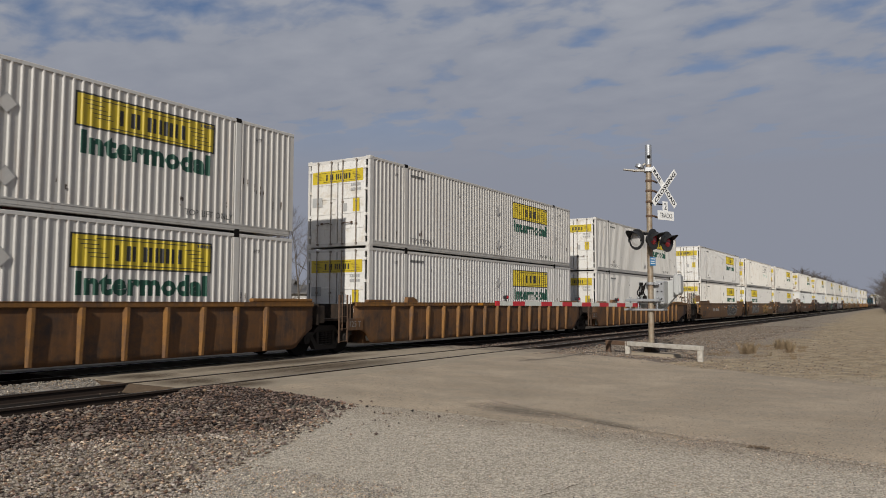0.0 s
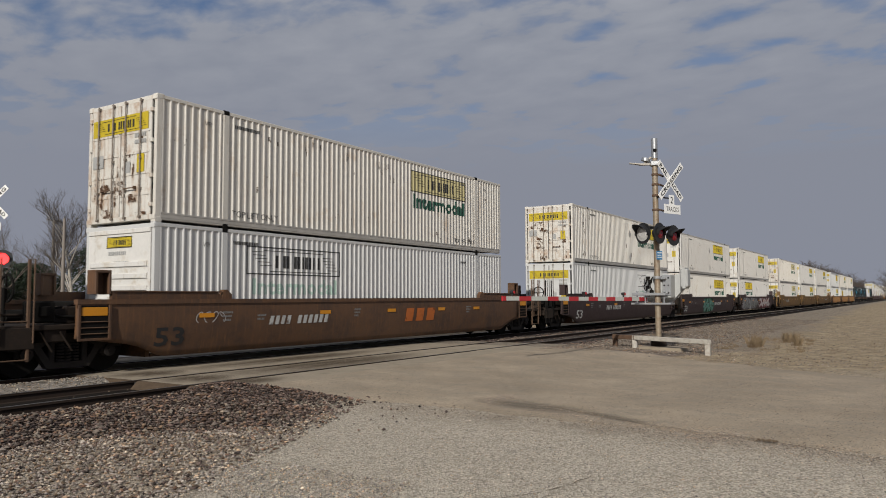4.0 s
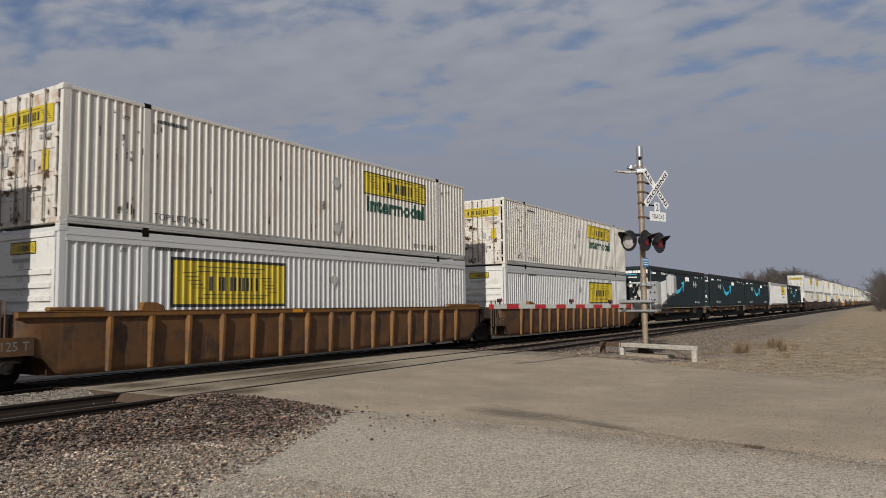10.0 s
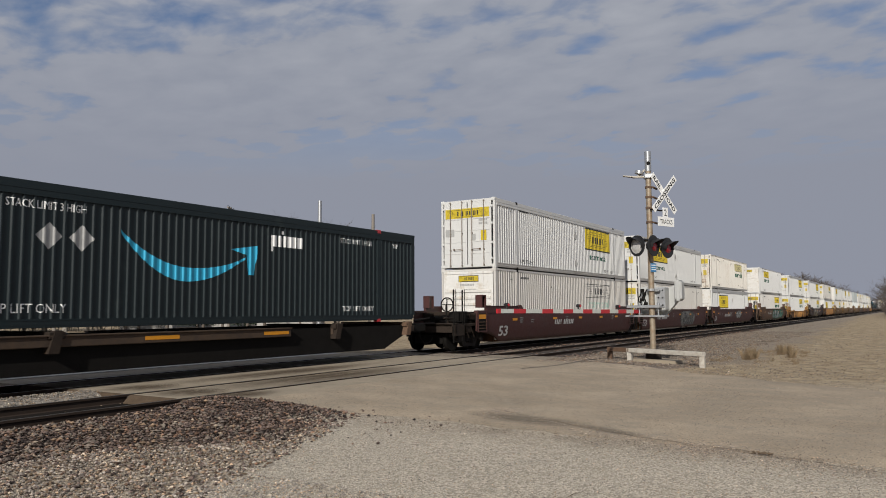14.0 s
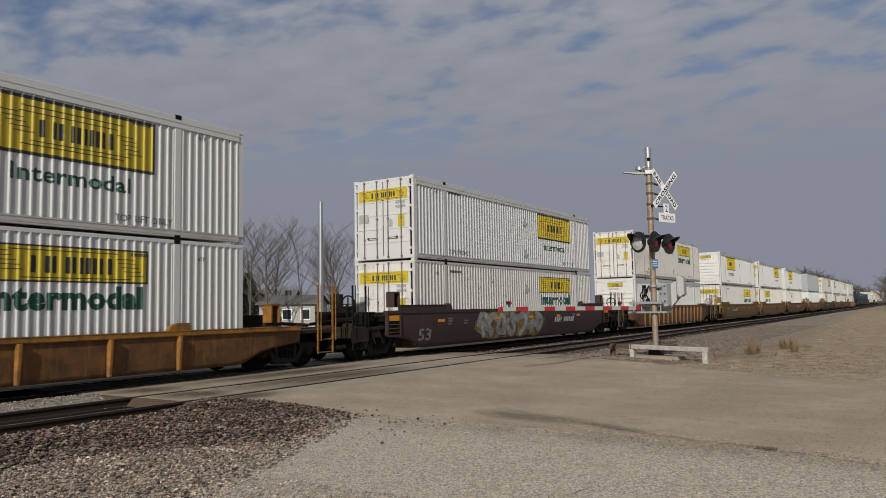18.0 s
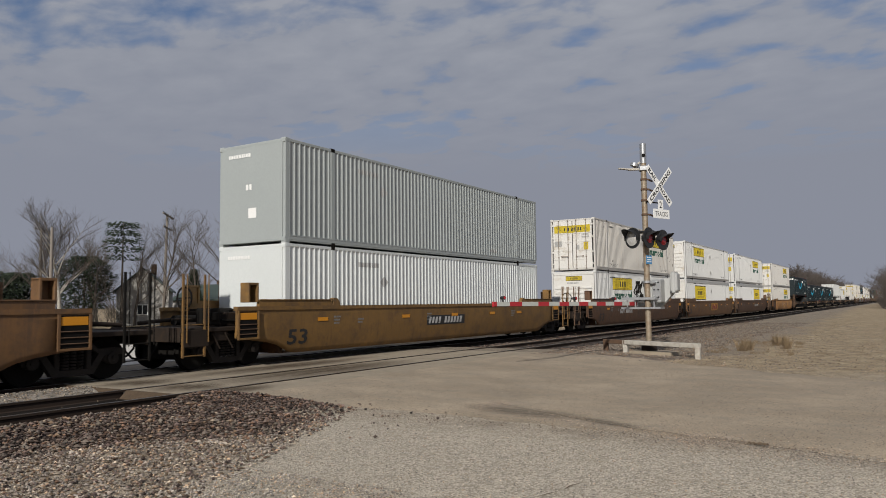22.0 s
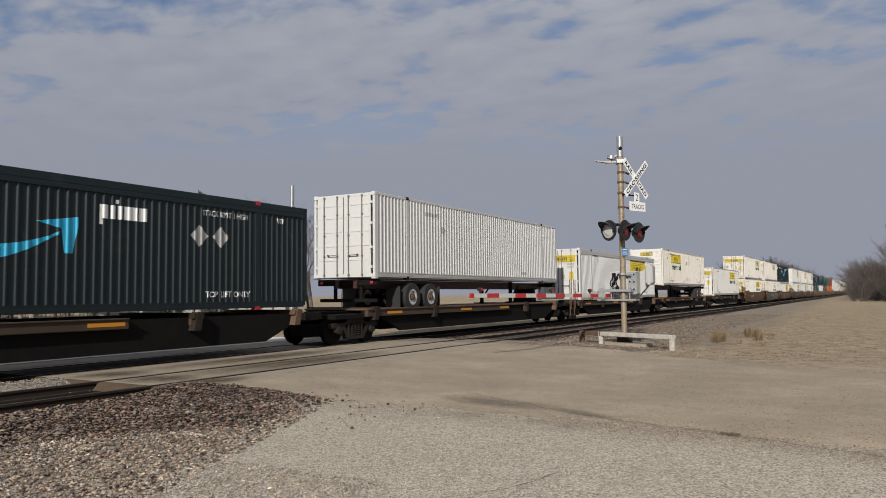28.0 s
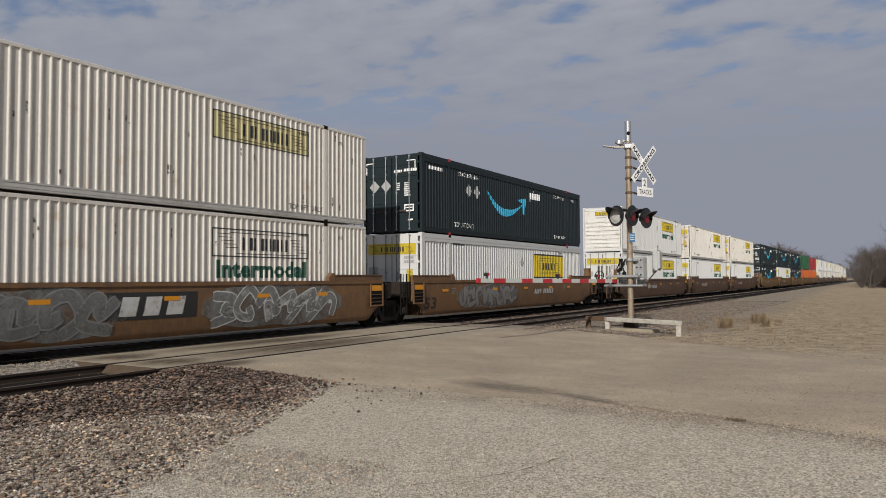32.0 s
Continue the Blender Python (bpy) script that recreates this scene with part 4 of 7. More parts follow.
def well_floor():
    s = Shape().box(0.0, LONG, -1.24, 1.24, SILL_LOW, SILL_LOW + 0.06)
    return s.box(-0.1, 0.05, -1.2, 1.2, SILL_LOW, 1.2).box(LONG - 0.05, LONG + 0.1, -1.2, 1.2, SILL_LOW, 1.2)


def rib_post(h, wide):
    s = Shape()
    a, b, g, w = [(-wide, 0.0), (-wide * 0.5, -0.05), (wide * 0.5, -0.05), (wide, 0.0)], [(-wide, 0.0), (-wide * 0.5, -0.11), (wide * 0.5, -0.11), (wide, 0.0)], 4, h
    s.add([(x, y, 0.0) for x, y in a] + [(x, y, w * 0.8) for x, y in b] + [(x, y, w) for x, y in b], [(i + k * g, (i + 1) % g + k * g, (i + 1) % g + (k + 1) * g, i + (k + 1) * g) for k in range(2) for i in range(g)] + [(0, 1, 2, 3), (8, 9, 10, 11)])
    return s


def chord(el=0.6, er=0.6):
    s = Shape().box(-el, LONG + er, -CAR_HALF - 0.06, -CAR_HALF + 0.10, SILL_TOP - 0.13, SILL_TOP - 0.005, 0.02)
    return s.box(-el, LONG + er, -CAR_HALF - 0.07, -CAR_HALF + 0.02, SILL_TOP - 0.02, SILL_TOP, 0.004)


def coupler():
    s = Shape().box(-1.6, 0.0, -0.12, 0.12, -0.12, 0.14, 0.03).box(-1.75, -1.5, -0.2, 0.2, -0.16, 0.18, 0.05)
    for i in range(6):
        a, b = math.pi * i / 6, math.pi * (i + 1) / 6
        s.tube((-0.9 - 0.45 * math.cos(a), -0.45, -0.1 - 0.42 * math.sin(a)), (-0.9 - 0.45 * math.cos(b), -0.45, -0.1 - 0.42 * math.sin(b)), 0.025, n=6)
    return s


FORMS = (((-0.8, -0.8), (-0.7, 0.8), (0.5, 0.7), (0.6, 0.0), (-0.3, -0.1), (0.8, -0.9)), ((0.8, 0.7), (-0.6, 0.9), (-0.8, -0.6), (0.1, -0.9), (0.8, -0.3), (0.1, -0.1)),
         ((-0.8, 0.9), (-0.7, -0.6), (0.0, -0.9), (0.7, -0.5), (0.8, 0.8)), ((-0.9, -0.8), (-0.3, 0.9), (0.2, -0.2), (0.6, 0.9), (0.9, -0.9)), ((0.8, 0.9), (-0.7, 0.6), (0.6, -0.1), (0.5, -0.8), (-0.8, -0.9)))


def flowing(pts, n=5):
    """A smooth line through the points."""
    out = []
    for i in range(len(pts) - 1):
        p0, p1, p2, p3 = (Vector(pts[max(0, min(len(pts) - 1, i + k))]) for k in (-1, 0, 1, 2))
        for j in range(n):
            u = j / n
            out.append(0.5 * (2 * p1 + (p2 - p0) * u + (2 * p0 - 5 * p1 + 4 * p2 - p3) * u * u + (3 * p1 - p0 - 3 * p2 + p3) * u ** 3))
    return out + [Vector(pts[-1])]


def spray(seed, w, h, style, z, tuck):
    """Sprayed paint with no real letters: a drifting cloud of colour, packed looping strokes and their outlines, or a thin scrawl."""
    rr = random.Random(seed)
    fill, edge, cloud = Shape(), Shape(), Shape()

    def lay(shape, rows, lift):
        m = len(rows[0])
        vs = [(x, side_y(z + min(max(q, -0.1), h * 1.1), tuck) - lift, z + min(max(q, -0.1), h * 1.1)) for r in rows for x, q in r]
        shape.add(vs, [(m * i + j, m * i + j + 1, m * i + j + 1 + m, m * i + j + m) for i in range(len(rows) - 1) for j in range(m - 1)])

    def ribbon(shape, line, r, lift):
        rows = []
        for i, p in enumerate(line):
            d = (line[min(i + 1, len(line) - 1)] - line[max(i - 1, 0)]).normalized()
            k = r * (0.75 if i in (0, len(line) - 1) else 1.0)
            rows.append([(p.x - d.y * k * q, p.y + d.x * k * q) for q in (-1, 0, 1)])
        lay(shape, rows, lift)

    n = max(3, int(w / (h * 0.72)))
    for i in range(n):
        cx, rx = (i + 0.5) / n * w, 0.5 * w / n
        if style == "tag":
            ph = rr.uniform(0, 6.28)
            ribbon(fill, [Vector((cx + 0.8 * rx * math.cos(ph + 1.2 * a), h * (0.5 + 0.42 * math.sin(a * 0.9)))) for a in [j * 0.3 for j in range(17)]], 0.03 * h, 0.012)
            continue
        turn = rr.choice((-1, 1)) * rr.uniform(0.5, 2.6)
        pts = []
        for px, pz in rr.choice(FORMS):
            px, pz = px * math.cos(turn) - pz * math.sin(turn), px * math.sin(turn) + pz * math.cos(turn)
            pts.append((cx + (px + rr.uniform(-0.2, 0.2)) * rx * 1.05, h * (0.5 + 0.40 * (pz + rr.uniform(-0.12, 0.12)))))
        line = flowing(pts)
        fat = h * rr.uniform(0.095, 0.125)
        ribbon(edge, line, fat + 0.035 * h, 0.012 + i * 0.0006)
        ribbon(fill, line, fat, 0.0123 + i * 0.0006)
    if style != "tag":
        m, k = max(12, int(w * 5)), 7
        lay(cloud, [[(u * (w + 0.6) - 0.3, h * (0.5 + (v / (k - 1) - 0.5) * (1.1 + 0.35 * noise.noise((u * w * 0.9, seed, 3))) * min(1.0, 5 * u + 0.3, 5 * (1 - u) + 0.3))) for v in range(k)] for u in [i / m for i in range(m + 1)]], 0.008)
    return fill, edge, cloud


def paint_tag(parent, base, tuck, seed, x, z, w, h, fill, edge, style="blob", haze=""):
    """Graffiti as one part, with its outline and the hazy ground behind it as sub-parts."""
    f, e, c = spray(seed, w, h, style, z, tuck)
    q = tagged(part("graffiti", f, M[fill], parent, "sprayed unreadable graffiti", at=base @ Matrix.Translation((x, 0, 0))), kind="stuff")
    if e.v:
        tagged(part("graffiti_outline", e, M[edge], q), kind="stuff")
    if haze:
        tagged(part("graffiti_ground", c, M[haze], q), kind="stuff")


def side_marks(vs, fs, z, lift=0.006, tuck=0.12):
    """Flat letters or plates laid on the car's curved side, their foot at height z."""
    return Shape().add([(v[0], side_y(z + v[1], tuck) - lift, z + v[1]) for v in vs], fs)


def slab(w, h, n=6):
    """A plate cut into rows, to bend with the side."""
    return [(x, h * i / n) for i in range(n + 1) for x in (0, w)], [(2 * i, 2 * i + 1, 2 * i + 3, 2 * i + 2) for i in range(n)]


def flat_marks(vs, fs, x, z, y):
    s = Shape()
    return s.add([(x + v[0], y, z + v[1]) for v in vs], fs)


LOW_RIBS = (2.05, 3.75, 5.6, 6.6, 7.6, 8.6, 9.55, 10.55, 12.4, 14.1)      # side posts of the low car, wider apart towards its ends


def well_car(kind, end_left, paint, extra, group):
    """kind: smooth, rib or low. end_left: a full car end with its own bogie, ladders and coupler; else the joint of an articulated car."""
    tint = {"brown": "rust-brown", "tan": "ochre-yellow", "dark": "plum-black", "maroon": "dark maroon", "rib": "rusty orange", "panel": "rusty", "rust": "rusty orange-brown"}[paint]
    ob = thing("well_car", "%s %s double-stack well car on the far track" % (tint, "ribbed" if kind != "smooth" else "smooth-sided"), "rail car", group)
    drop = -0.36 if kind == "low" else 0.0
    base = Matrix.Translation((0, 0, RAIL))
    mirror = Matrix.Translation((LONG, 0, RAIL)) @ Matrix.Rotation(math.pi, 4, "Z")
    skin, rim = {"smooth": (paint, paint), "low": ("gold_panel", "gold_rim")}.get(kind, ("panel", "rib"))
    top = SILL_TOP + drop
    el, er = 1.85 if end_left else 0.9, 1.85 if extra.get("tail") else 0.65
    for m, p, q in ((base, el, er), (mirror, er, el)):
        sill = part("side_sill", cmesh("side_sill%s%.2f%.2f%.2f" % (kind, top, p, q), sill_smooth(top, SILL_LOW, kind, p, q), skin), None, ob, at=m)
        part("end_platform", cmesh("end_platform", platform, "soot"), None, ob, at=m)
        if kind == "smooth":
            part("end_plate", cmesh("end_plate%.2f" % p, lambda: end_hump(min(p, 1.1)), paint), None, sill)
            part("end_plate", cmesh("end_plate%.2f" % q, lambda: end_hump(min(q, 1.1)), paint), None, sill, at=Matrix.Translation((LONG, 0, 0)) @ Matrix.Diagonal((-1, 1, 1, 1)))
            for e, x in ((p, -1.3), (q, LONG + 0.95)):
                if e > 1.2:
                    part("corner_bracket", cmesh("corner_bracket", corner_bracket, paint), None, sill, at=Matrix.Translation((x, 0, 0)))
        else:
            part("top_chord", cmesh("top_chord%.2f%.2f" % (p, q), lambda: chord(p, q), rim), None, sill, at=Matrix.Translation((0, 0, drop)))
            for x in (LOW_RIBS if kind == "low" else [1.02 + i for i in range(15)]) if m is base else ():
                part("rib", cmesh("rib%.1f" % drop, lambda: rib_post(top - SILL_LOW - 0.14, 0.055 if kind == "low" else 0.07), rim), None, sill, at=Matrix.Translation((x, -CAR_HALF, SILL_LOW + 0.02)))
            part("end_plate", cmesh("end_plate_rib", lambda: Shape().box(-0.3, 0.9, -CAR_HALF - 0.05, -CAR_HALF + 0.10, SILL_TOP, SILL_TOP + 0.08, 0.02), rim), None, sill, at=Matrix.Translation((0, 0, drop)))
            part("guide_bracket", cmesh("guide_bracket", lambda: Shape().prism([(1.75, SILL_TOP), (2.35, SILL_TOP), (2.3, SILL_TOP + 0.1), (2.1, SILL_TOP + 0.17), (1.8, SILL_TOP + 0.17)], -CAR_HALF - 0.06, -CAR_HALF + 0.08), rim), None, sill, at=Matrix.Translation((0, 0, drop)))
            if m is base:
                turned = Matrix.Translation((LONG, 0, drop)) @ Matrix.Diagonal((-1, 1, 1, 1))
                if kind == "low":
                    part("guide_bracket", cmesh("guide_bracket", None, rim), None, sill, at=turned)
                else:
                    part("end_plate", cmesh("end_plate_long", lambda: Shape().box(-0.6, 1.6, -CAR_HALF - 0.05, -CAR_HALF + 0.10, SILL_TOP, SILL_TOP + 0.09, 0.02), rim), None, sill, at=turned)
                for e, x in ((p, -1.3), (q, LONG + 0.95)):
                    if e > 1.2 and kind == "low":
                        part("corner_bracket", cmesh("corner_bracket", corner_bracket, rim), None, sill, at=Matrix.Translation((x, 0, drop)))
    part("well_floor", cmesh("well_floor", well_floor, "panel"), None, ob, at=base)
    lad = "gold_rim" if kind == "low" else "tan" if paint == "tan" else "rustiron" if paint in ("brown", "rib") else "iron"
    if end_left:
        bogie(ob, -1.75)
        part("ladder", cmesh("end_ladder", lambda: ladder(0, -1.36, 0.36, 2.3, 0.62, 1.2), lad), None, ob, at=base @ Matrix.Translation((-3.35, 0, 0)))
        part("end_deck", cmesh("end_deck", end_deck, "soot"), None, ob, at=base)
        part("brake_wheel", cmesh("brake_wheel", lambda: Shape().ring((-2.86, -0.75, 1.75), (1, 0, 0), 0.24, 0.28, 0.03, 20).tube((-2.9, -0.75, 1.0), (-2.9, -0.75, 1.75), 0.035, n=8).box(-2.87, -2.84, -1.02, -0.48, 1.735, 1.765).box(-2.87, -2.84, -0.765, -0.735, 1.48, 2.02), "iron"), None, ob, at=base)
        part("valve_box", cmesh("valve_box", lambda: Shape().box(-2.6, -2.15, -1.25, -0.85, 1.08, 1.5, 0.03).box(-2.5, -2.25, -1.3, -1.2, 1.2, 1.4, 0.02).tube((-2.1, -1.2, 1.2), (-1.2, -1.25, 1.15), 0.03, n=6).tube((-2.1, -1.0, 1.35), (-1.2, -1.1, 1.5), 0.025, n=6), "iron"), None, ob, at=base)
        part("brake_cylinder", cmesh("brake_cylinder", lambda: Shape().tube((-1.9, -0.4, 1.3), (-1.1, -0.4, 1.3), 0.2, n=14).tube((-2.4, 0.2, 1.2), (-1.5, 0.2, 1.2), 0.13, n=12), "iron"), None, ob, at=base)
        part("coupler", cmesh("coupler", coupler, "iron"), None, ob, at=base @ Matrix.Translation((-2.9, 0, 0.85)))
    else:
        bogie(ob, -1.70)
        part("ladder", cmesh("joint_ladder", lambda: ladder(0, -1.40, 0.35, 1.75, 0.36, 1.2), lad), None, ob, at=base @ Matrix.Translation((-1.5, 0, 0)))
    if extra.get("tail"):
        bogie(ob, LONG + 1.75)
        part("ladder", cmesh("end_ladder", lambda: ladder(0, -1.36, 0.36, 2.3, 0.62, 1.2), lad), None, ob, at=base @ Matrix.Translation((LONG + 2.70, 0, 0)))
        part("end_deck", cmesh("end_deck", end_deck, "soot"), None, ob, at=mirror)
        part("coupler", cmesh("coupler", coupler, "iron"), None, ob, at=mirror @ Matrix.Translation((-2.9, 0, 0.85)))
    # marks on the near side
    y = -CAR_HALF - 0.024
    if kind == "smooth":
        for x in (-el + 0.03, LONG + er - 0.69):
            well = part("step_recess", cmesh("step_recess", lambda: Shape().box(0, 0.66, y - 0.004, y + 0.12, 0.72, 1.40, 0.004), "iron"), None, ob, "framed step recess", at=base @ Matrix.Translation((x, 0, 0)))
            part("recess_frame", cmesh("recess_frame", lambda: Shape().box(-0.03, 0.03, y - 0.03, y, 0.70, 1.42, 0.006).box(0.63, 0.69, y - 0.03, y, 0.70, 1.42, 0.006).box(0.0, 0.66, y - 0.03, y, 0.70, 0.75, 0.006), paint), None, well)
            part("recess_plate", cmesh("recess_plate", lambda: Shape().box(0.05, 0.61, y - 0.014, y, 1.20, 1.37, 0.004), "amber"), None, well, "dull orange plate")
            for z in (0.84, 0.96, 1.08):
                part("rung", cmesh("recess_rung", lambda: Shape().tube((0.03, y - 0.02, 0), (0.63, y - 0.02, 0), 0.012, n=6), "rustiron"), None, well, at=Matrix.Translation((0, 0, z)))
        for x in (1.1, 5.2, 8.3, 11.2, 13.6):
            part("reflector", cmesh("reflector", lambda: flat_marks(*plate(0.44, 0.10), 0, 0, -CAR_HALF - 0.016), "amber"), None, ob, at=base @ Matrix.Translation((x, 0, 1.10)))
        num = extra.get("num", 3.3)
        if num != 0:
            tagged(part("car_number", cmesh("car_number", lambda: side_marks(*slanted(joined((bars((0.13,) * 4, 0.22, 0.075), 0, 0), (bars((0.135,) * 6, 0.22, 0.075), 1.02, 0)), 0.25), 0.87, 0.010), "paint_white"), None, ob, "white stencilled bars", at=base @ Matrix.Translation((num, 0, 0))), kind="stuff")
            if paint == "tan" or extra.get("board"):
                part("number_board", cmesh("number_board", lambda: side_marks(*slab(2.55, 0.33), 0.815), "black"), None, ob, at=base @ Matrix.Translation((num - 0.1, 0, 0)))
        tagged(part("data_stencil", cmesh("data_stencil", lambda: side_marks(*joined(*[(small_print(5 + j % 3, 0.05, 20 + j + 4 * g), gx, 0.09 * j) for g, gx in enumerate((0.0, 1.1, 4.9, 11.3)) for j in range(3 if g != 1 else 2)]), 1.0), "paint_grey"), None, ob, at=base @ Matrix.Translation((1.8, 0, 0))), kind="stuff")
        if extra.get("patch"):
            px, pz, pw, ph, pm = extra["patch"]
            part("paint_patch", side_marks(*slab(pw, ph), pz), M[pm], ob, "repainted square patch", at=base @ Matrix.Translation((px, 0, 0)))
        part("size_figure", cmesh("size_figure", lambda: side_marks(*box_words("53", 0.78, 0.42, 0.02), 0.49), "black" if paint in ("tan", "brown", "rust") else "paint_grey" if extra.get("dim") else "paint_white"), None, ob, at=base @ Matrix.Translation((-0.05, 0, 0)))
    else:
        part("reflector", cmesh("reflector_rib", lambda: flat_marks(*plate(0.4, 0.09), 0, 0, -CAR_HALF - 0.075), "amber"), None, ob, at=base @ Matrix.Translation((6.4, 0, SILL_TOP + drop - 0.11)))
        plate_ = part("load_plate", cmesh("load_plate", lambda: Shape().box(-1.25, -0.55, y - 0.012, y + 0.02, 0.70, 1.05, 0.006), "panel"), None, ob, at=base @ Matrix.Translation((0, 0, 0.3 * drop)))
        tagged(part("load_figure", cmesh("load_figure", lambda: flat_marks(*box_words("125 T", 0.52, 0.17), 0, 0, y - 0.016), "paint_grey"), None, plate_, at=Matrix.Translation((-1.16, 0, 0.80))), kind="stuff")
    if extra.get("mark"):
        at = base @ Matrix.Translation((extra["mark"][0], 0, 0))
        host = part("logo_panel", side_marks(*slab(2.45, 0.60), 0.70, 0.006), M[extra["mark"][2]], ob, "painted logo panel", at=at @ Matrix.Translation((-0.3, 0, 0))) if len(extra["mark"]) > 2 else ob
        tagged(part("logo_mark", side_marks(*slanted(joined((slab(0.42, 0.42), 0.06, 0), (slab(0.42, 0.42), 0.66, 0), (slab(0.46, 0.42), 1.27, 0)), 0.2), 0.78, 0.011), M[extra["mark"][1]], host, "plain logo bars", at=Matrix.Translation((0.3, 0, 0)) if host is not ob else at), kind="stuff")
    for tag in extra.get("tags", ()):
        paint_tag(ob, base, 0.12 if kind == "smooth" else 0.04, *tag)
    return ob


def spine_beam():
    pts = [(-0.3, 1.06), (17.1, 1.06), (17.1, 0.86), (15.95, 0.80), (14.75, 0.33), (1.85, 0.33), (0.75, 0.80), (-0.3, 0.86)]
    return Shape().prism([(x, z + 0.02) for x, z in pts], -0.4, 0.4)


def girder():
    pts = [(-0.3, 1.06), (17.1, 1.06), (17.1, 0.86), (15.95, 0.80), (14.75, 0.33), (1.85, 0.33), (0.75, 0.80), (-0.3, 0.86)]
    return Shape().prism(pts, -1.22, -1.10)


def side_channel():
    s = Shape().box(-0.3, 10.4, -1.36, -1.22, 0.86, 1.10, 0.015).box(-0.3, 10.4, -1.40, -1.34, 1.07, 1.10, 0.006)
    for x in (0.3, 4.2, 8.3, 10.1):
        s.box(x, x + 0.25, -1.3, 1.3, 0.86, 1.04, 0.01)
    return s


def pedestal():
    return Shape().prism([(-0.16, 0.74), (0.06, 0.74), (0.14, 1.18), (-0.04, 1.18)], -1.42, -1.20).box(-0.15, 0.2, -1.4, 1.4, 1.02, 1.16, 0.015)


def flat_car(first, group, deck=False):
    ob = thing("spine_car", "sooty black articulated spine car on the far track", "rail car", group)
    base = Matrix.Translation((0, 0, RAIL))
    part("spine_beam", cmesh("spine_beam", spine_beam, "iron"), None, ob, at=base)
    for dy in (0.0, 2.32):
        part("side_girder", cmesh("side_girder", girder, "iron"), None, ob, at=base @ Matrix.Translation((0, dy, 0)))
    part("side_channel", cmesh("side_channel", side_channel, "channel"), None, ob, at=base)
    part("side_channel", cmesh("side_channel", None, "channel"), None, ob, at=base @ Matrix.Translation((16.6, 0, 0)) @ Matrix.Rotation(math.pi, 4, "Z"))
    for x in (0.15, 3.9, 12.3, 15.85):
        part("pedestal", cmesh("pedestal", pedestal, "rustiron" if x == 15.85 else "soot"), None, ob, at=base @ Matrix.Translation((x, 0, 0)))
    part("reflector", cmesh("reflector_flat", lambda: flat_marks(*plate(0.9, 0.09), 0, 0, -1.366), "amber"), None, ob, at=base @ Matrix.Translation((0.8, 0, 0.93)))
    for x in (5.9, 9.4):
        part("reflector", cmesh("reflector_flat", None, "amber"), None, ob, at=base @ Matrix.Translation((x, 0, 0.93)))
    bogie(ob, -0.55)
    part("joint_deck", cmesh("joint_deck", lambda: Shape().box(-1.75, 0.35, -1.18, 1.18, 0.80, 0.96, 0.02).box(-1.3, 0.1, -0.5, 0.5, 0.6, 1.04, 0.03), "iron"), None, ob, at=base)
    if first:
        part("ladder", cmesh("end_ladder", lambda: ladder(0, -1.36, 0.36, 2.3, 0.62, 1.2), "rustiron"), None, ob, at=base @ Matrix.Translation((-1.6, 0, 0)))
        part("end_deck", cmesh("flat_end_deck", lambda: Shape().box(-2.2, 0.0, -1.3, 1.3, 0.9, 1.0, 0.012), "iron"), None, ob, at=base)
        part("coupler", cmesh("coupler", coupler, "iron"), None, ob, at=base @ Matrix.Translation((-1.6, 0, 0.85)))
    if deck:
        part("trailer_deck", cmesh("trailer_deck", lambda: Shape().box(-0.3, 16.4, -1.3, 1.3, 1.06, 1.12, 0.01), "rustiron"), None, ob, at=base)
    return ob


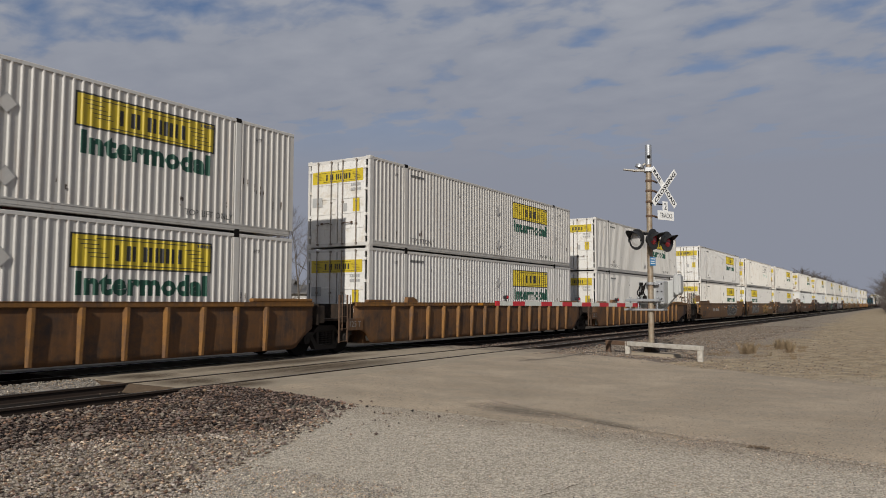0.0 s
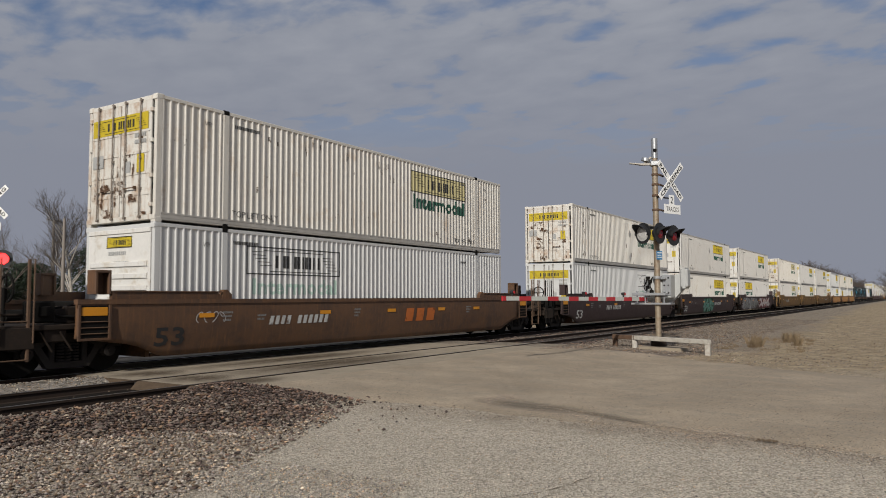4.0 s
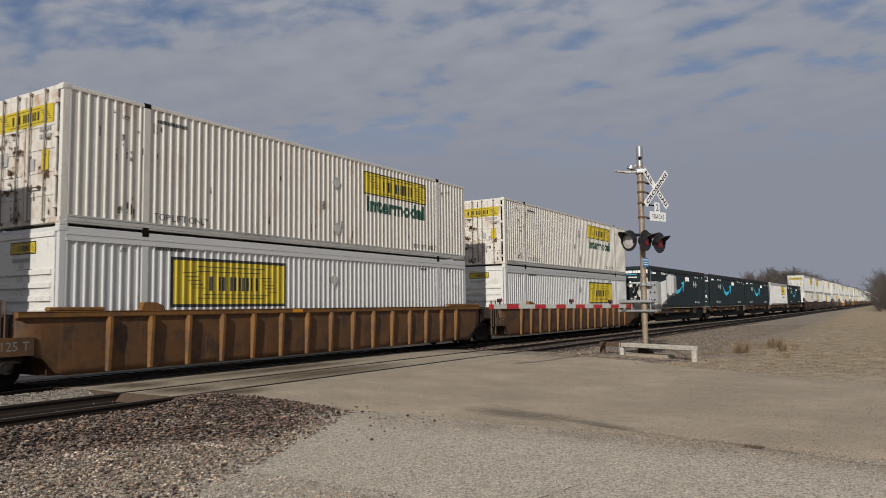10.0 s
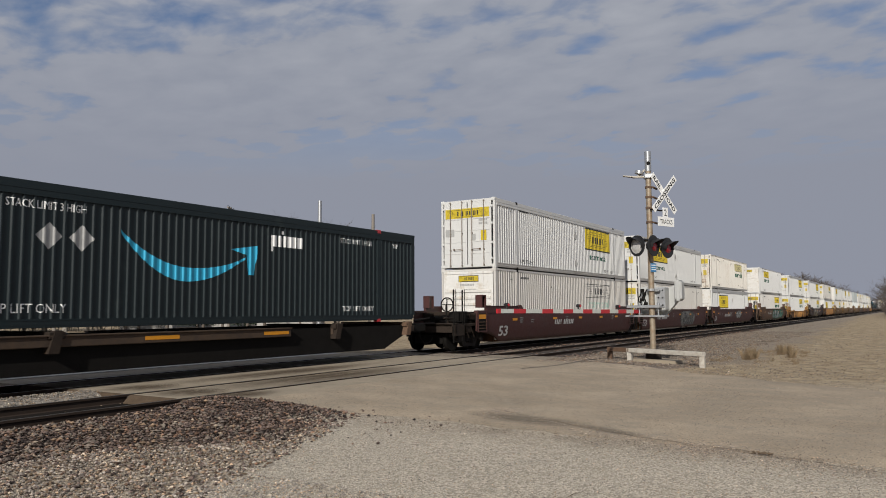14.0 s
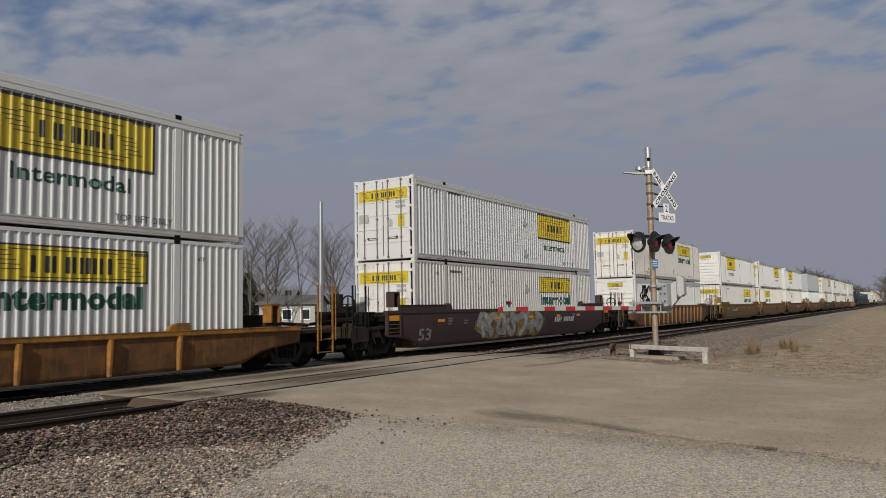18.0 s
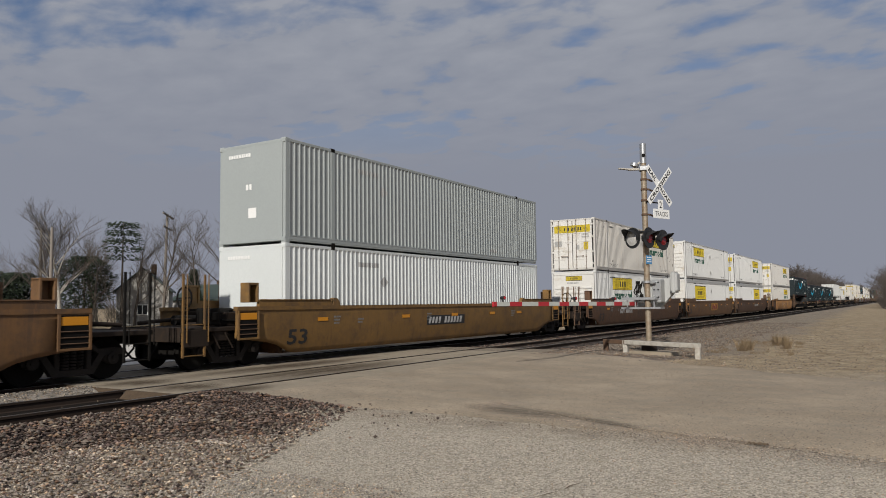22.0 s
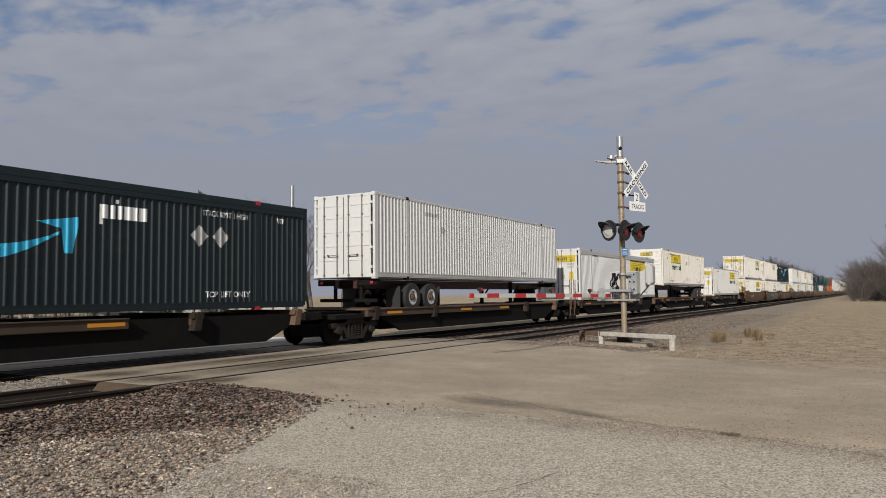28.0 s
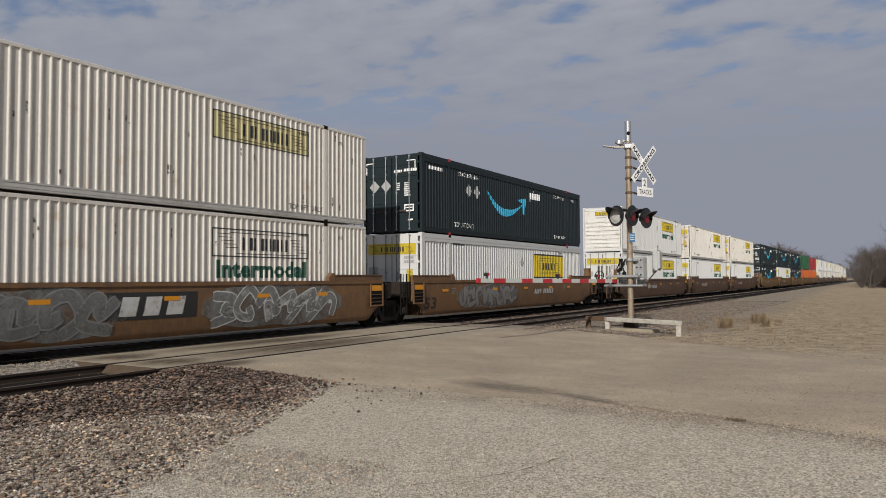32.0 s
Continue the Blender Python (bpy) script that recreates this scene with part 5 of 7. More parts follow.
def chassis(wheels_left, group):
    """Road chassis under a container: rails, landing legs, two axles with twin tyres."""
    ob = thing("trailer_chassis", "black road chassis with twin-tyred axles on a spine car", "trailer", group)
    part("frame_rail", cmesh("frame_rail", lambda: Shape().box(0.1, 16.0, -0.45, -0.30, -0.32, -0.02, 0.012).box(0.1, 16.0, -0.50, -0.28, -0.06, -0.02), "maroon"), None, ob)
    part("frame_rail", cmesh("frame_rail", None, "maroon"), None, ob, at=Matrix.Translation((0, 0.75, 0)))
    for x in (0.15, 15.7):
        part("cross_bolster", cmesh("cross_bolster", lambda: Shape().box(0, 0.25, -1.25, 1.25, -0.22, -0.005, 0.015), "iron"), None, ob, at=Matrix.Translation((x, 0, 0)))
    wx = (2.3, 3.55) if wheels_left else (12.6, 13.85)
    for x in wx:
        for y in (-1.16, 1.16):
            w = part("wheel", cmesh("tyre", lambda: Shape().ring((0, 0.16, 0), (0, -1, 0), 0.28, 0.49, 0.30, 24).ring((0, 0.5, 0), (0, -1, 0), 0.28, 0.49, 0.28, 24), "rubber"), None, ob, at=Matrix.Translation((x, y if y < 0 else y - 0.34, -0.62)))
            part("rim", cmesh("rim", lambda: Shape().ring((0, -0.06, 0), (0, -1, 0), 0.215, 0.30, 0.075, 24).ring((0, -0.05, 0), (0, -1, 0), 0.10, 0.225, 0.03, 20), "silver"), None, w, "bright silver dished rim")
            part("hub", cmesh("hub", lambda: Shape().ring((0, -0.04, 0), (0, -1, 0), 0.0, 0.12, 0.11, 12).ring((0, -0.15, 0), (0, -1, 0), 0.0, 0.06, 0.04, 10), "rustiron"), None, w)
        part("axle", cmesh("trailer_axle", lambda: Shape().tube((0, -0.9, -0.62), (0, 0.9, -0.62), 0.07, n=8).box(-0.5, 0.5, -0.5, -0.3, -0.5, -0.3, 0.01), "iron"), None, ob, at=Matrix.Translation((x, 0, 0)))
    for x in (wx[0] - 0.75, wx[1] + 0.7):
        for y in (-1.25, 0.65):
            part("mud_flap", cmesh("mud_flap", lambda: Shape().box(-0.015, 0.015, 0, 0.6, -1.0, -0.25, 0.006), "rubber"), None, ob, at=Matrix.Translation((x, y, 0)))
    bx = 0.25 if wheels_left else 15.8
    part("rear_bumper", cmesh("rear_bumper", lambda: Shape().box(-0.05, 0.05, -1.2, 1.2, -0.78, -0.66, 0.012).box(-0.04, 0.04, -0.6, -0.5, -0.7, -0.05).box(-0.04, 0.04, 0.5, 0.6, -0.7, -0.05), "iron"), None, ob, at=Matrix.Translation((bx, 0, 0)))
    for y in (-1.12, 1.0):
        part("tail_lamp", cmesh("tail_lamp", lambda: Shape().box(-0.03, 0.0, 0, 0.12, -0.16, -0.08, 0.006), "stripe"), None, ob, at=Matrix.Translation((0.14 if wheels_left else 15.69, y, 0)))
    lx = 11.6 if wheels_left else 4.6
    for y in (-0.75, 0.75):
        part("landing_leg", cmesh("landing_leg", lambda: Shape().box(-0.07, 0.07, -0.07, 0.07, -0.95, 0.0, 0.01).box(-0.14, 0.14, -0.14, 0.14, -0.98, -0.93, 0.01), "iron"), None, ob, at=Matrix.Translation((lx, y, 0)))
        part("leg_brace", cmesh("leg_brace", lambda: Shape().tube((0, 0, -0.75), (0.9, 0, -0.15), 0.035, n=6), "iron"), None, ob, at=Matrix.Translation((lx, y, 0)))
    hx = 14.9 if wheels_left else 1.15
    part("hitch_stand", cmesh("hitch_stand", lambda: Shape().prism([(-0.35, -1.06), (0.35, -1.06), (0.16, -0.3), (-0.16, -0.3)], -0.5, 0.5).box(-0.4, 0.4, -0.5, 0.5, -0.34, -0.28, 0.01).tube((0.1, 0.3, -0.4), (1.5, 0.3, -1.0), 0.09, n=8), "iron"), None, ob, at=Matrix.Translation((hx, 0, 0)))
    return ob


# ---- ground ----
def height(x, y):
    """The lie of the land: flat by the road, a low bank of ballast along the tracks."""
    def smooth(a, b, v):
        k = max(0.0, min(1.0, (v - a) / (b - a)))
        return k * k * (3 - 2 * k)
    track = smooth(10.4, 10.8, y) * (1 - smooth(17.4, 17.8, y))
    road = smooth(7.2 + 1.3 * track, 9.2 - 0.35 * track, x) * (1 - smooth(22.8, 25.0, x))
    h = 0.09 * smooth(5.0, 10.5, y) * road
    h += (-0.10 + 0.06 * smooth(8.2, 10.2, y)) * smooth(7.0, 10.6, y) * (1 - smooth(17.5, 19.5, y)) * (1 - road)
    h -= 0.13 * smooth(10.45, 10.85, y) * (1 - smooth(12.65, 12.95, y)) * (1 - smooth(8.65, 8.9, x))
    h += 0.09 * (1 - smooth(1.2, 2.6, math.hypot((x - 21.6) * 0.9, (y - 6.3) * 0.75)))
    h += 0.15 * smooth(22.5, 28, x) * smooth(0.0, 5.0, y) * (1 - smooth(9.0, 10.4, y))
    h += 0.035 * noise.noise((x * 0.25, y * 0.25, 0)) * (1 - road * 0.8) + 0.012 * noise.noise((x * 1.3, y * 1.3, 5)) * (1 - road * 0.7)
    return h


def ground_material():
    """Pale gravel by the camera, dry grass and dirt beyond, dark ballast along the tracks, by place."""
    m = bpy.data.materials.new("ground")
    m.use_nodes = True
    n, l = m.node_tree.nodes, m.node_tree.links
    b = n["Principled BSDF"]
    b.inputs["Roughness"].default_value, b.inputs["Specular IOR Level"].default_value = 0.9, 0.2
    tc = n.new("ShaderNodeTexCoord")
    sp = n.new("ShaderNodeSeparateXYZ")
    l.new(tc.outputs["Object"], sp.inputs[0])

    def tex(scale, detail=5.0, kind="ShaderNodeTexNoise"):
        t = n.new(kind)
        t.inputs["Scale"].default_value = scale
        if kind == "ShaderNodeTexNoise":
            t.inputs["Detail"].default_value, t.inputs["Roughness"].default_value = detail, 0.65
        l.new(tc.outputs["Object"], t.inputs["Vector"])
        return t

    def ramp(v, a, c, lo=0.0, hi=1.0):
        r = n.new("ShaderNodeMapRange")
        l.new(v, r.inputs["Value"])
        for k, x in (("From Min", a), ("From Max", c), ("To Min", lo), ("To Max", hi)):
            r.inputs[k].default_value = x
        return r.outputs[0]

    def mul(a, c, op="MULTIPLY"):
        r = n.new("ShaderNodeMath")
        r.operation = op
        for i, v in enumerate((a, c)):
            if isinstance(v, (int, float)):
                r.inputs[i].default_value = v
            else:
                l.new(v, r.inputs[i])
        return r.outputs[0]

    def mix(f, a, c):
        r = n.new("ShaderNodeMix")
        r.data_type = "RGBA"
        for k, v in (("Factor", f), ("A", a), ("B", c)):
            if isinstance(v, (int, float)):
                r.inputs[k].default_value = v
            elif isinstance(v, tuple):
                r.inputs[k].default_value = (*v, 1)
            else:
                l.new(v, r.inputs[k])
        return r.outputs["Result"]

    stone = tex(55.0, kind="ShaderNodeTexVoronoi")
    pebble = n.new("ShaderNodeSeparateColor")
    l.new(stone.outputs["Color"], pebble.inputs[0])
    wide, mid, fine = tex(0.35).outputs[0], tex(2.2).outputs[0], tex(30.0).outputs[0]
    gravel = mix(pebble.outputs[0], (0.266, 0.228, 0.176), (0.70, 0.622, 0.505))
    gravel = mix(ramp(mid, 0.52, 0.8, 0, 0.5), gravel, (0.34, 0.285, 0.21))
    brown = mix(ramp(tex(1.3).outputs[0], 0.48, 0.62, 0, 0.45), mix(pebble.outputs[0], (0.20, 0.160, 0.117), (0.53, 0.445, 0.34)), (0.145, 0.108, 0.075))
    foot = mul(ramp(mul(mul(sp.outputs[1], mul(sp.outputs[0], -0.43), "ADD"), mul(mid, 1.6), "ADD"), 4.15, 4.75), ramp(mul(sp.outputs[0], mid, "ADD"), 9.8, 8.6))
    verge = mul(ramp(mul(sp.outputs[0], mid, "ADD"), 8.6, 9.4), 0.55)
    gravel = mix(mul(foot, verge, "MAXIMUM"), gravel, brown)
    gravel = mix(ramp(fine, 0.6, 0.75, 0, 0.5), gravel, (0.14, 0.115, 0.095))
    field = mix(ramp(mid, 0.40, 0.62), (0.235, 0.172, 0.104), (0.47, 0.38, 0.245))
    field = mix(ramp(fine, 0.5, 0.75, 0, 0.6), field, (0.15, 0.105, 0.065))
    field = mix(ramp(tex(0.8).outputs[0], 0.42, 0.62, 0, 0.4), field, (0.225, 0.17, 0.11))
    field = mix(ramp(pebble.outputs[2], 0.55, 0.95, 0, 0.55), field, (0.50, 0.42, 0.31))
    field = mix(ramp(tex(9.0).outputs[0], 0.55, 0.70, 0, 0.6), field, (0.13, 0.095, 0.06))
    edge = mul(wide, 5.0)
    ballast = mix(pebble.outputs[1], (0.055, 0.043, 0.040), (0.24, 0.19, 0.165))
    ballast = mix(ramp(sp.outputs[0], 19.0, 22.0), ballast, mix(pebble.outputs[1], (0.145, 0.118, 0.090), (0.37, 0.31, 0.24)))
    along = mul(mul(sp.outputs[1], edge, "ADD"), 0.0, "ADD")
    bank = mul(ramp(mul(sp.outputs[0], edge, "ADD"), 19.5, 23.0, 0.0, 4.0), ramp(sp.outputs[0], 40.0, 150.0, 1.0, 0.2))
    near_track = mul(ramp(mul(along, bank, "ADD"), 10.4, 11.6), ramp(along, 21.0, 19.5))
    out = mul(ramp(mul(sp.outputs[0], edge, "ADD"), 18.0, 22.0), ramp(sp.outputs[0], -6.0, -14.0), "MAXIMUM")
    col = mix(mul(out, ramp(sp.outputs[1], 60.0, 70.0, 1.0, 1.0)), gravel, field)
    col = mix(ramp(sp.outputs[1], 21.0, 24.0), col, field)
    col = mix(near_track, col, ballast)
    l.new(col, b.inputs["Base Color"])
    bp = n.new("ShaderNodeBump")
    bp.inputs["Strength"].default_value, bp.inputs["Distance"].default_value = 0.9, 0.02
    l.new(stone.outputs["Distance"], bp.inputs["Height"])
    l.new(bp.outputs[0], b.inputs["Normal"])
    return m


def sheet(xs, ys, z=0.0):
    s = Shape()
    nx, ny = len(xs), len(ys)
    s.add([(x, y, height(x, y) + z) for x in xs for y in ys], [(i * ny + j, (i + 1) * ny + j, (i + 1) * ny + j + 1, i * ny + j + 1) for i in range(nx - 1) for j in range(ny - 1)], True)
    return s


def steps(near0, near1, step, far0, far1):
    out = list(np.arange(near0, near1 + 0.01, step))
    d = step
    while out[-1] < far1:
        d *= 1.35
        out.append(min(far1, out[-1] + d))
    d = step
    while out[0] > far0:
        d *= 1.35
        out.insert(0, max(far0, out[0] - d))
    return [float(v) for v in out]


ground = new("ground", sheet(steps(-4, 32, 0.3, -2500, 2500), steps(-6, 22, 0.3, -2500, 2500)).mesh("ground", ground_material()))
tagged(ground, "pale gravel ground with dry grass and dark ballast", "ground", kind="structure")

M["asphalt"] = material("dusty_asphalt", (0.378, 0.306, 0.222), 0.88, spread=0.45, grain=(42, 0.7), dirt=(0.262, 0.222, 0.17), dirt_at=(0.44, 0.64), bump=0.008, gloss=0.25, stretch=(1, 0.75, 1),
                        streak=(0.42, 0.335, 0.235), streak_at=(0.5, 0.72))
M["chip"] = material("pale_chip_seal", (0.60, 0.57, 0.52), 0.9, spread=0.15, grain=(40, 1.0), gloss=0.2)
M["concrete"] = material("worn_crossing_concrete", (0.315, 0.265, 0.198), 0.85, spread=0.16, grain=(60, 1.2), dirt=(0.19, 0.155, 0.115), dirt_at=(0.50, 0.74), bump=0.004, gloss=0.25)
M["tar"] = material("dark_flangeway", (0.035, 0.03, 0.026), 0.85, spread=0.2)
M["stone"] = material("purple_grey_ballast", (0.126, 0.092, 0.075), 0.9, spread=0.35, grain=(9, 2.0), gloss=0.3)
M["pebble"] = material("pale_gravel", (0.375, 0.338, 0.285), 0.9, spread=0.35, grain=(7, 2.0), gloss=0.3)
M["dirt"] = material("packed_dirt", (0.135, 0.098, 0.066), 0.9, spread=0.25, grain=(25, 3), dirt=(0.10, 0.07, 0.05), bump=0.01, gloss=0.2)
# dark ballast and bed: the shade under the train is painted into both colours
M["shaded_ballast"] = material("shade_dark_ballast", (0.027, 0.022, 0.019), 0.9, spread=0.3, grain=(9, 2.0), gloss=0.3)
M["bed"] = material("shade_black_bed", (0.017, 0.014, 0.012), 0.95, spread=0.35, grain=(14, 2.0), bump=0.02, gloss=0.08)
M["pale_ballast"] = material("pale_grey_ballast", (0.31, 0.285, 0.24), 0.9, spread=0.25, grain=(9, 2.0), bump=0.012, gloss=0.2)
M["mixed"] = material("mixed_brown_gravel", (0.31, 0.266, 0.218), 0.9, spread=0.35, grain=(7, 2.0), gloss=0.3)
M["bank"] = material("grey_brown_bank_gravel", (0.195, 0.163, 0.130), 0.9, spread=0.35, grain=(7, 2.0), gloss=0.3)
M["ramp"] = material("dirty_brown_ramp", (0.085, 0.060, 0.040), 0.9, spread=0.25, grain=(25, 3), dirt=(0.045, 0.034, 0.025), bump=0.01, gloss=0.2)
M["tie"] = material("old_tie_wood", (0.048, 0.039, 0.033), 0.9, spread=0.25, grain=(12, 2))


def wander(a, b, n, amp, seed):
    """Points from a to b along a ragged line."""
    rr = random.Random(seed)
    return [(a[0] + (b[0] - a[0]) * i / n + rr.uniform(-amp, amp), a[1] + (b[1] - a[1]) * i / n + rr.uniform(-amp, amp)) for i in range(n)]


def road_sheet():
    left = wander((8.0, -40), (8.6, -2), 10, 0.3, 1) + wander((8.7, -2), (9.2, 7.0), 40, 0.12, 2) + wander((9.1, 7.0), (8.7, 10.0), 12, 0.06, 3)
    right = wander((14.0, -40), (15.8, -2), 10, 0.4, 4) + wander((15.9, -2), (19.4, 4.0), 30, 0.16, 5) + wander((19.5, 4.0), (21.8, 10.0), 26, 0.12, 6)
    rows, n = 90, 26

    def at(line, y):
        for p, q in zip(line, line[1:]):
            if p[1] <= y <= q[1] or q[1] <= y <= p[1]:
                return p[0] + (q[0] - p[0]) * ((y - p[1]) / ((q[1] - p[1]) or 1))
        return line[-1][0] if y > 0 else line[0][0]
    ys = [-40, -30, -20, -14, -10, -8] + [-6 + 16.0 * i / rows for i in range(rows + 1)]
    s = Shape()
    for y in ys:
        x0, x1 = at(left, y), at(right, y)
        for i in range(n + 1):
            x = x0 + (x1 - x0) * i / n
            s.v.append((x, y, height(x, y) + (0.018 if 0 < i < n else -0.03)))
    s.f = [(j * (n + 1) + i, j * (n + 1) + i + 1, (j + 1) * (n + 1) + i + 1, (j + 1) * (n + 1) + i) for j in range(len(ys) - 1) for i in range(n)]
    s.smooth = [True] * len(s.f)
    return s


road = new("road", road_sheet().mesh("road", M["asphalt"]))
tagged(road, "dusty tan asphalt road with ragged edges", "road", kind="structure")
far_road = new("road", Shape().prism([(9.0, 17.72), (21.0, 17.72), (21.5, 24), (22.5, 60), (12.0, 60), (9.5, 24)], 0.0, 0.125, axis="z").mesh("road", M["chip"]))
tagged(far_road, "pale chip-sealed road beyond the tracks", "road", kind="structure")

# ---- tracks ----
def rail_mesh(x0, x1):
    pts = [(-0.07, -0.17), (0.07, -0.17), (0.07, -0.155), (0.012, -0.135), (0.012, -0.045), (0.036, -0.035), (0.036, 0.0), (-0.036, 0.0), (-0.036, -0.035), (-0.012, -0.045), (-0.012, -0.135), (-0.07, -0.155)]
    return Shape().prism(pts, x0, x1, axis="x")


for track, name in ((NEAR_TRACK, "near"), (FAR_TRACK, "far")):
    tr = thing("railway_track", "rusty %s track, two steel rails on ties" % name, "track", "tracks", kind="structure")
    for side in (-1, 1):
        r = part("rail", rail_mesh(-400, 900), M["rail"], tr, at=Matrix.Translation((0, track + side * 0.7535, RAIL)))
        part("rail_head", Shape().box(-400, 900, -0.026, 0.026, 0.0005, 0.0025), M["tread"], r, "polished running surface")
    # near-black bed, its colour standing in for shade around the rails
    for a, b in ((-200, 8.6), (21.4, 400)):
        part("bed", Shape().box(a, b, -1.2, 1.2, -0.36, -0.150 if name == "near" and a < 0 else -0.125), M["bed"], tr, "dark ballast bed, shade put into its colour", at=Matrix.Translation((0, track, RAIL)))
    tie = Shape().box(-0.11, 0.11, -1.3, 1.3, -0.36, -0.115, 0.012).mesh("tie", M["tie"])
    for i in range(90):
        x = -14 + i * 0.55
        if not 8.4 < x < 21.3:
            part("tie", tie, None, tr, at=Matrix.Translation((x, track, RAIL - (0.05 if name == "near" and x < 9 else 0))))

crossing = thing("crossing_panels", "worn pale concrete crossing panels between the rails", "crossing", kind="structure")
for a, b in ((9.9, NEAR_TRACK - 0.87), (NEAR_TRACK - 0.63, NEAR_TRACK + 0.63), (NEAR_TRACK + 0.87, FAR_TRACK - 0.87), (FAR_TRACK - 0.63, FAR_TRACK + 0.63), (FAR_TRACK + 0.87, 17.7)):
    rr = random.Random(int(a * 10))
    for i in range(5):
        x = 8.75 + i * 2.5
        part("panel", Shape().box(x, x + 2.485, a, b, -0.1, RAIL - 0.004 + rr.uniform(-0.006, 0.002), 0.012), M["concrete"], crossing)
for track in (NEAR_TRACK, FAR_TRACK):
    for side in (-1, 1):
        y = track + side * 0.75
        part("flangeway", Shape().box(8.7, 21.3, y - 0.125, y + 0.125, -0.1, RAIL - 0.03), M["tar"], crossing)
for y0, y1 in ((9.95, NEAR_TRACK - 0.86), (NEAR_TRACK - 0.64, NEAR_TRACK + 0.64), (NEAR_TRACK + 0.86, FAR_TRACK - 0.86), (FAR_TRACK - 0.64, FAR_TRACK + 0.64)):
    part("end_ramp", Shape().prism([(8.56, -0.16), (8.745, -0.16), (8.745, RAIL - 0.002), (8.70, RAIL - 0.004), (8.56, -0.02)], y0, y1), M["ramp"], crossing, "brown dirty end ramp")


# ---- stones ----
def stones(name, count, place, size, mat, label, seed):
    """Many small angular stones in one sheet of rubble."""
    rr = random.Random(seed)
    ico = [(0, 0, 1), (0.9, 0, 0.3), (0.28, 0.85, 0.3), (-0.72, 0.53, 0.3), (-0.72, -0.53, 0.3), (0.28, -0.85, 0.3), (0, 0, -0.5)]
    fc = [(0, 1, 2), (0, 2, 3), (0, 3, 4), (0, 4, 5), (0, 5, 1), (6, 2, 1), (6, 3, 2), (6, 4, 3), (6, 5, 4), (6, 1, 5)]
    vs, fs = [], []
    for _ in range(count):
        p = place(rr)
        if p is None:
            continue
        x, y, z = p
        s = size * rr.uniform(0.45, 1.3)
        a, e = rr.uniform(0, 6.28), [rr.uniform(0.6, 1.25) for _ in range(3)]
        k = len(vs)
        for q in ico:
            j = rr.uniform(0.75, 1.2)
            u, v = q[0] * e[0] * j * s, q[1] * e[1] * j * s
            vs.append((x + u * math.cos(a) - v * math.sin(a), y + u * math.sin(a) + v * math.cos(a), z + q[2] * e[2] * j * s * 0.8))
        fs += [tuple(i + k for i in f) for f in fc]
    me = bpy.data.meshes.new(name)
    me.from_pydata(vs, [], fs)
    me.materials.append(mat)
    return tagged(new(name, me), label, "gravel", kind="stuff")


def island_tint(mat, spread=0.5):
    """Lets every stone of a heap have its own lightness."""
    n, l = mat.node_tree.nodes, mat.node_tree.links
    b = n["Principled BSDF"]
    src = b.inputs["Base Color"].links[0].from_socket
    geo = n.new("ShaderNodeNewGeometry")
    r = n.new("ShaderNodeMapRange")
    l.new(geo.outputs["Random Per Island"], r.inputs["Value"])
    r.inputs["To Min"].default_value, r.inputs["To Max"].default_value = 1 - spread, 1 + spread
    h = n.new("ShaderNodeHueSaturation")
    l.new(r.outputs[0], h.inputs["Value"])
    l.new(src, h.inputs["Color"])
    kinds = n.new("ShaderNodeValToRGB")
    kinds.color_ramp.interpolation = "CONSTANT"
    for at, c in ((0.0, (0.85, 0.82, 0.84)), (0.35, (1.0, 1.0, 1.0)), (0.6, (1.2, 0.98, 0.8)), (0.8, (0.8, 0.8, 0.85)), (0.93, (1.5, 1.43, 1.32))):
        e = kinds.color_ramp.elements[0] if at == 0.0 else kinds.color_ramp.elements.new(at)
        e.color = (*c, 1)
    mixer = n.new("ShaderNodeMath")
    mixer.operation = "FRACT"
    many = n.new("ShaderNodeMath")
    many.operation = "MULTIPLY"
    many.inputs[1].default_value = 17.3
    l.new(geo.outputs["Random Per Island"], many.inputs[0])
    l.new(many.outputs[0], mixer.inputs[0])
    l.new(mixer.outputs[0], kinds.inputs[0])
    mulc = n.new("ShaderNodeMix")
    mulc.data_type, mulc.blend_type = "RGBA", "MULTIPLY"
    mulc.inputs["Factor"].default_value = 1.0
    l.new(h.outputs[0], mulc.inputs["A"])
    l.new(kinds.outputs[0], mulc.inputs["B"])
    l.new(mulc.outputs["Result"], b.inputs["Base Color"])


island_tint(M["stone"], 0.85)
island_tint(M["pebble"], 0.5)
island_tint(M["pale_ballast"], 0.3)
island_tint(M["mixed"], 0.6)
island_tint(M["shaded_ballast"], 0.5)
island_tint(M["bank"], 0.4)


def pile(x, y):
    """Height of the dark heap beside the crossing."""
    u = max(0.0, 1 - ((x - 6.6) / 4.2) ** 2) if x > 6.6 else max(0.5, 1 - ((x - 6.6) / 6.5) ** 2)
    front = 8.3 - 0.25 * (x - 4.5) if x < 5.4 else 8.08 - 0.9 * (x - 5.4) if x < 6.9 else 6.73 + 0.2 * (x - 6.9)
    front += 0.22 * noise.noise((x * 0.9, 4, 2))
    v = max(0.0, min(1.0, (y - front) / 1.5)) * max(0.0, min(1.0, (11.0 - y) / 0.7))
    return 0.125 * min(1.0, u * 1.3) * v * max(0.0, min(1.0, (9.42 - x) / 0.4))


def heap_place(rr):
    x, y = rr.uniform(-2.0, 10.2), rr.uniform(6.4, 10.95)
    h = pile(x, y)
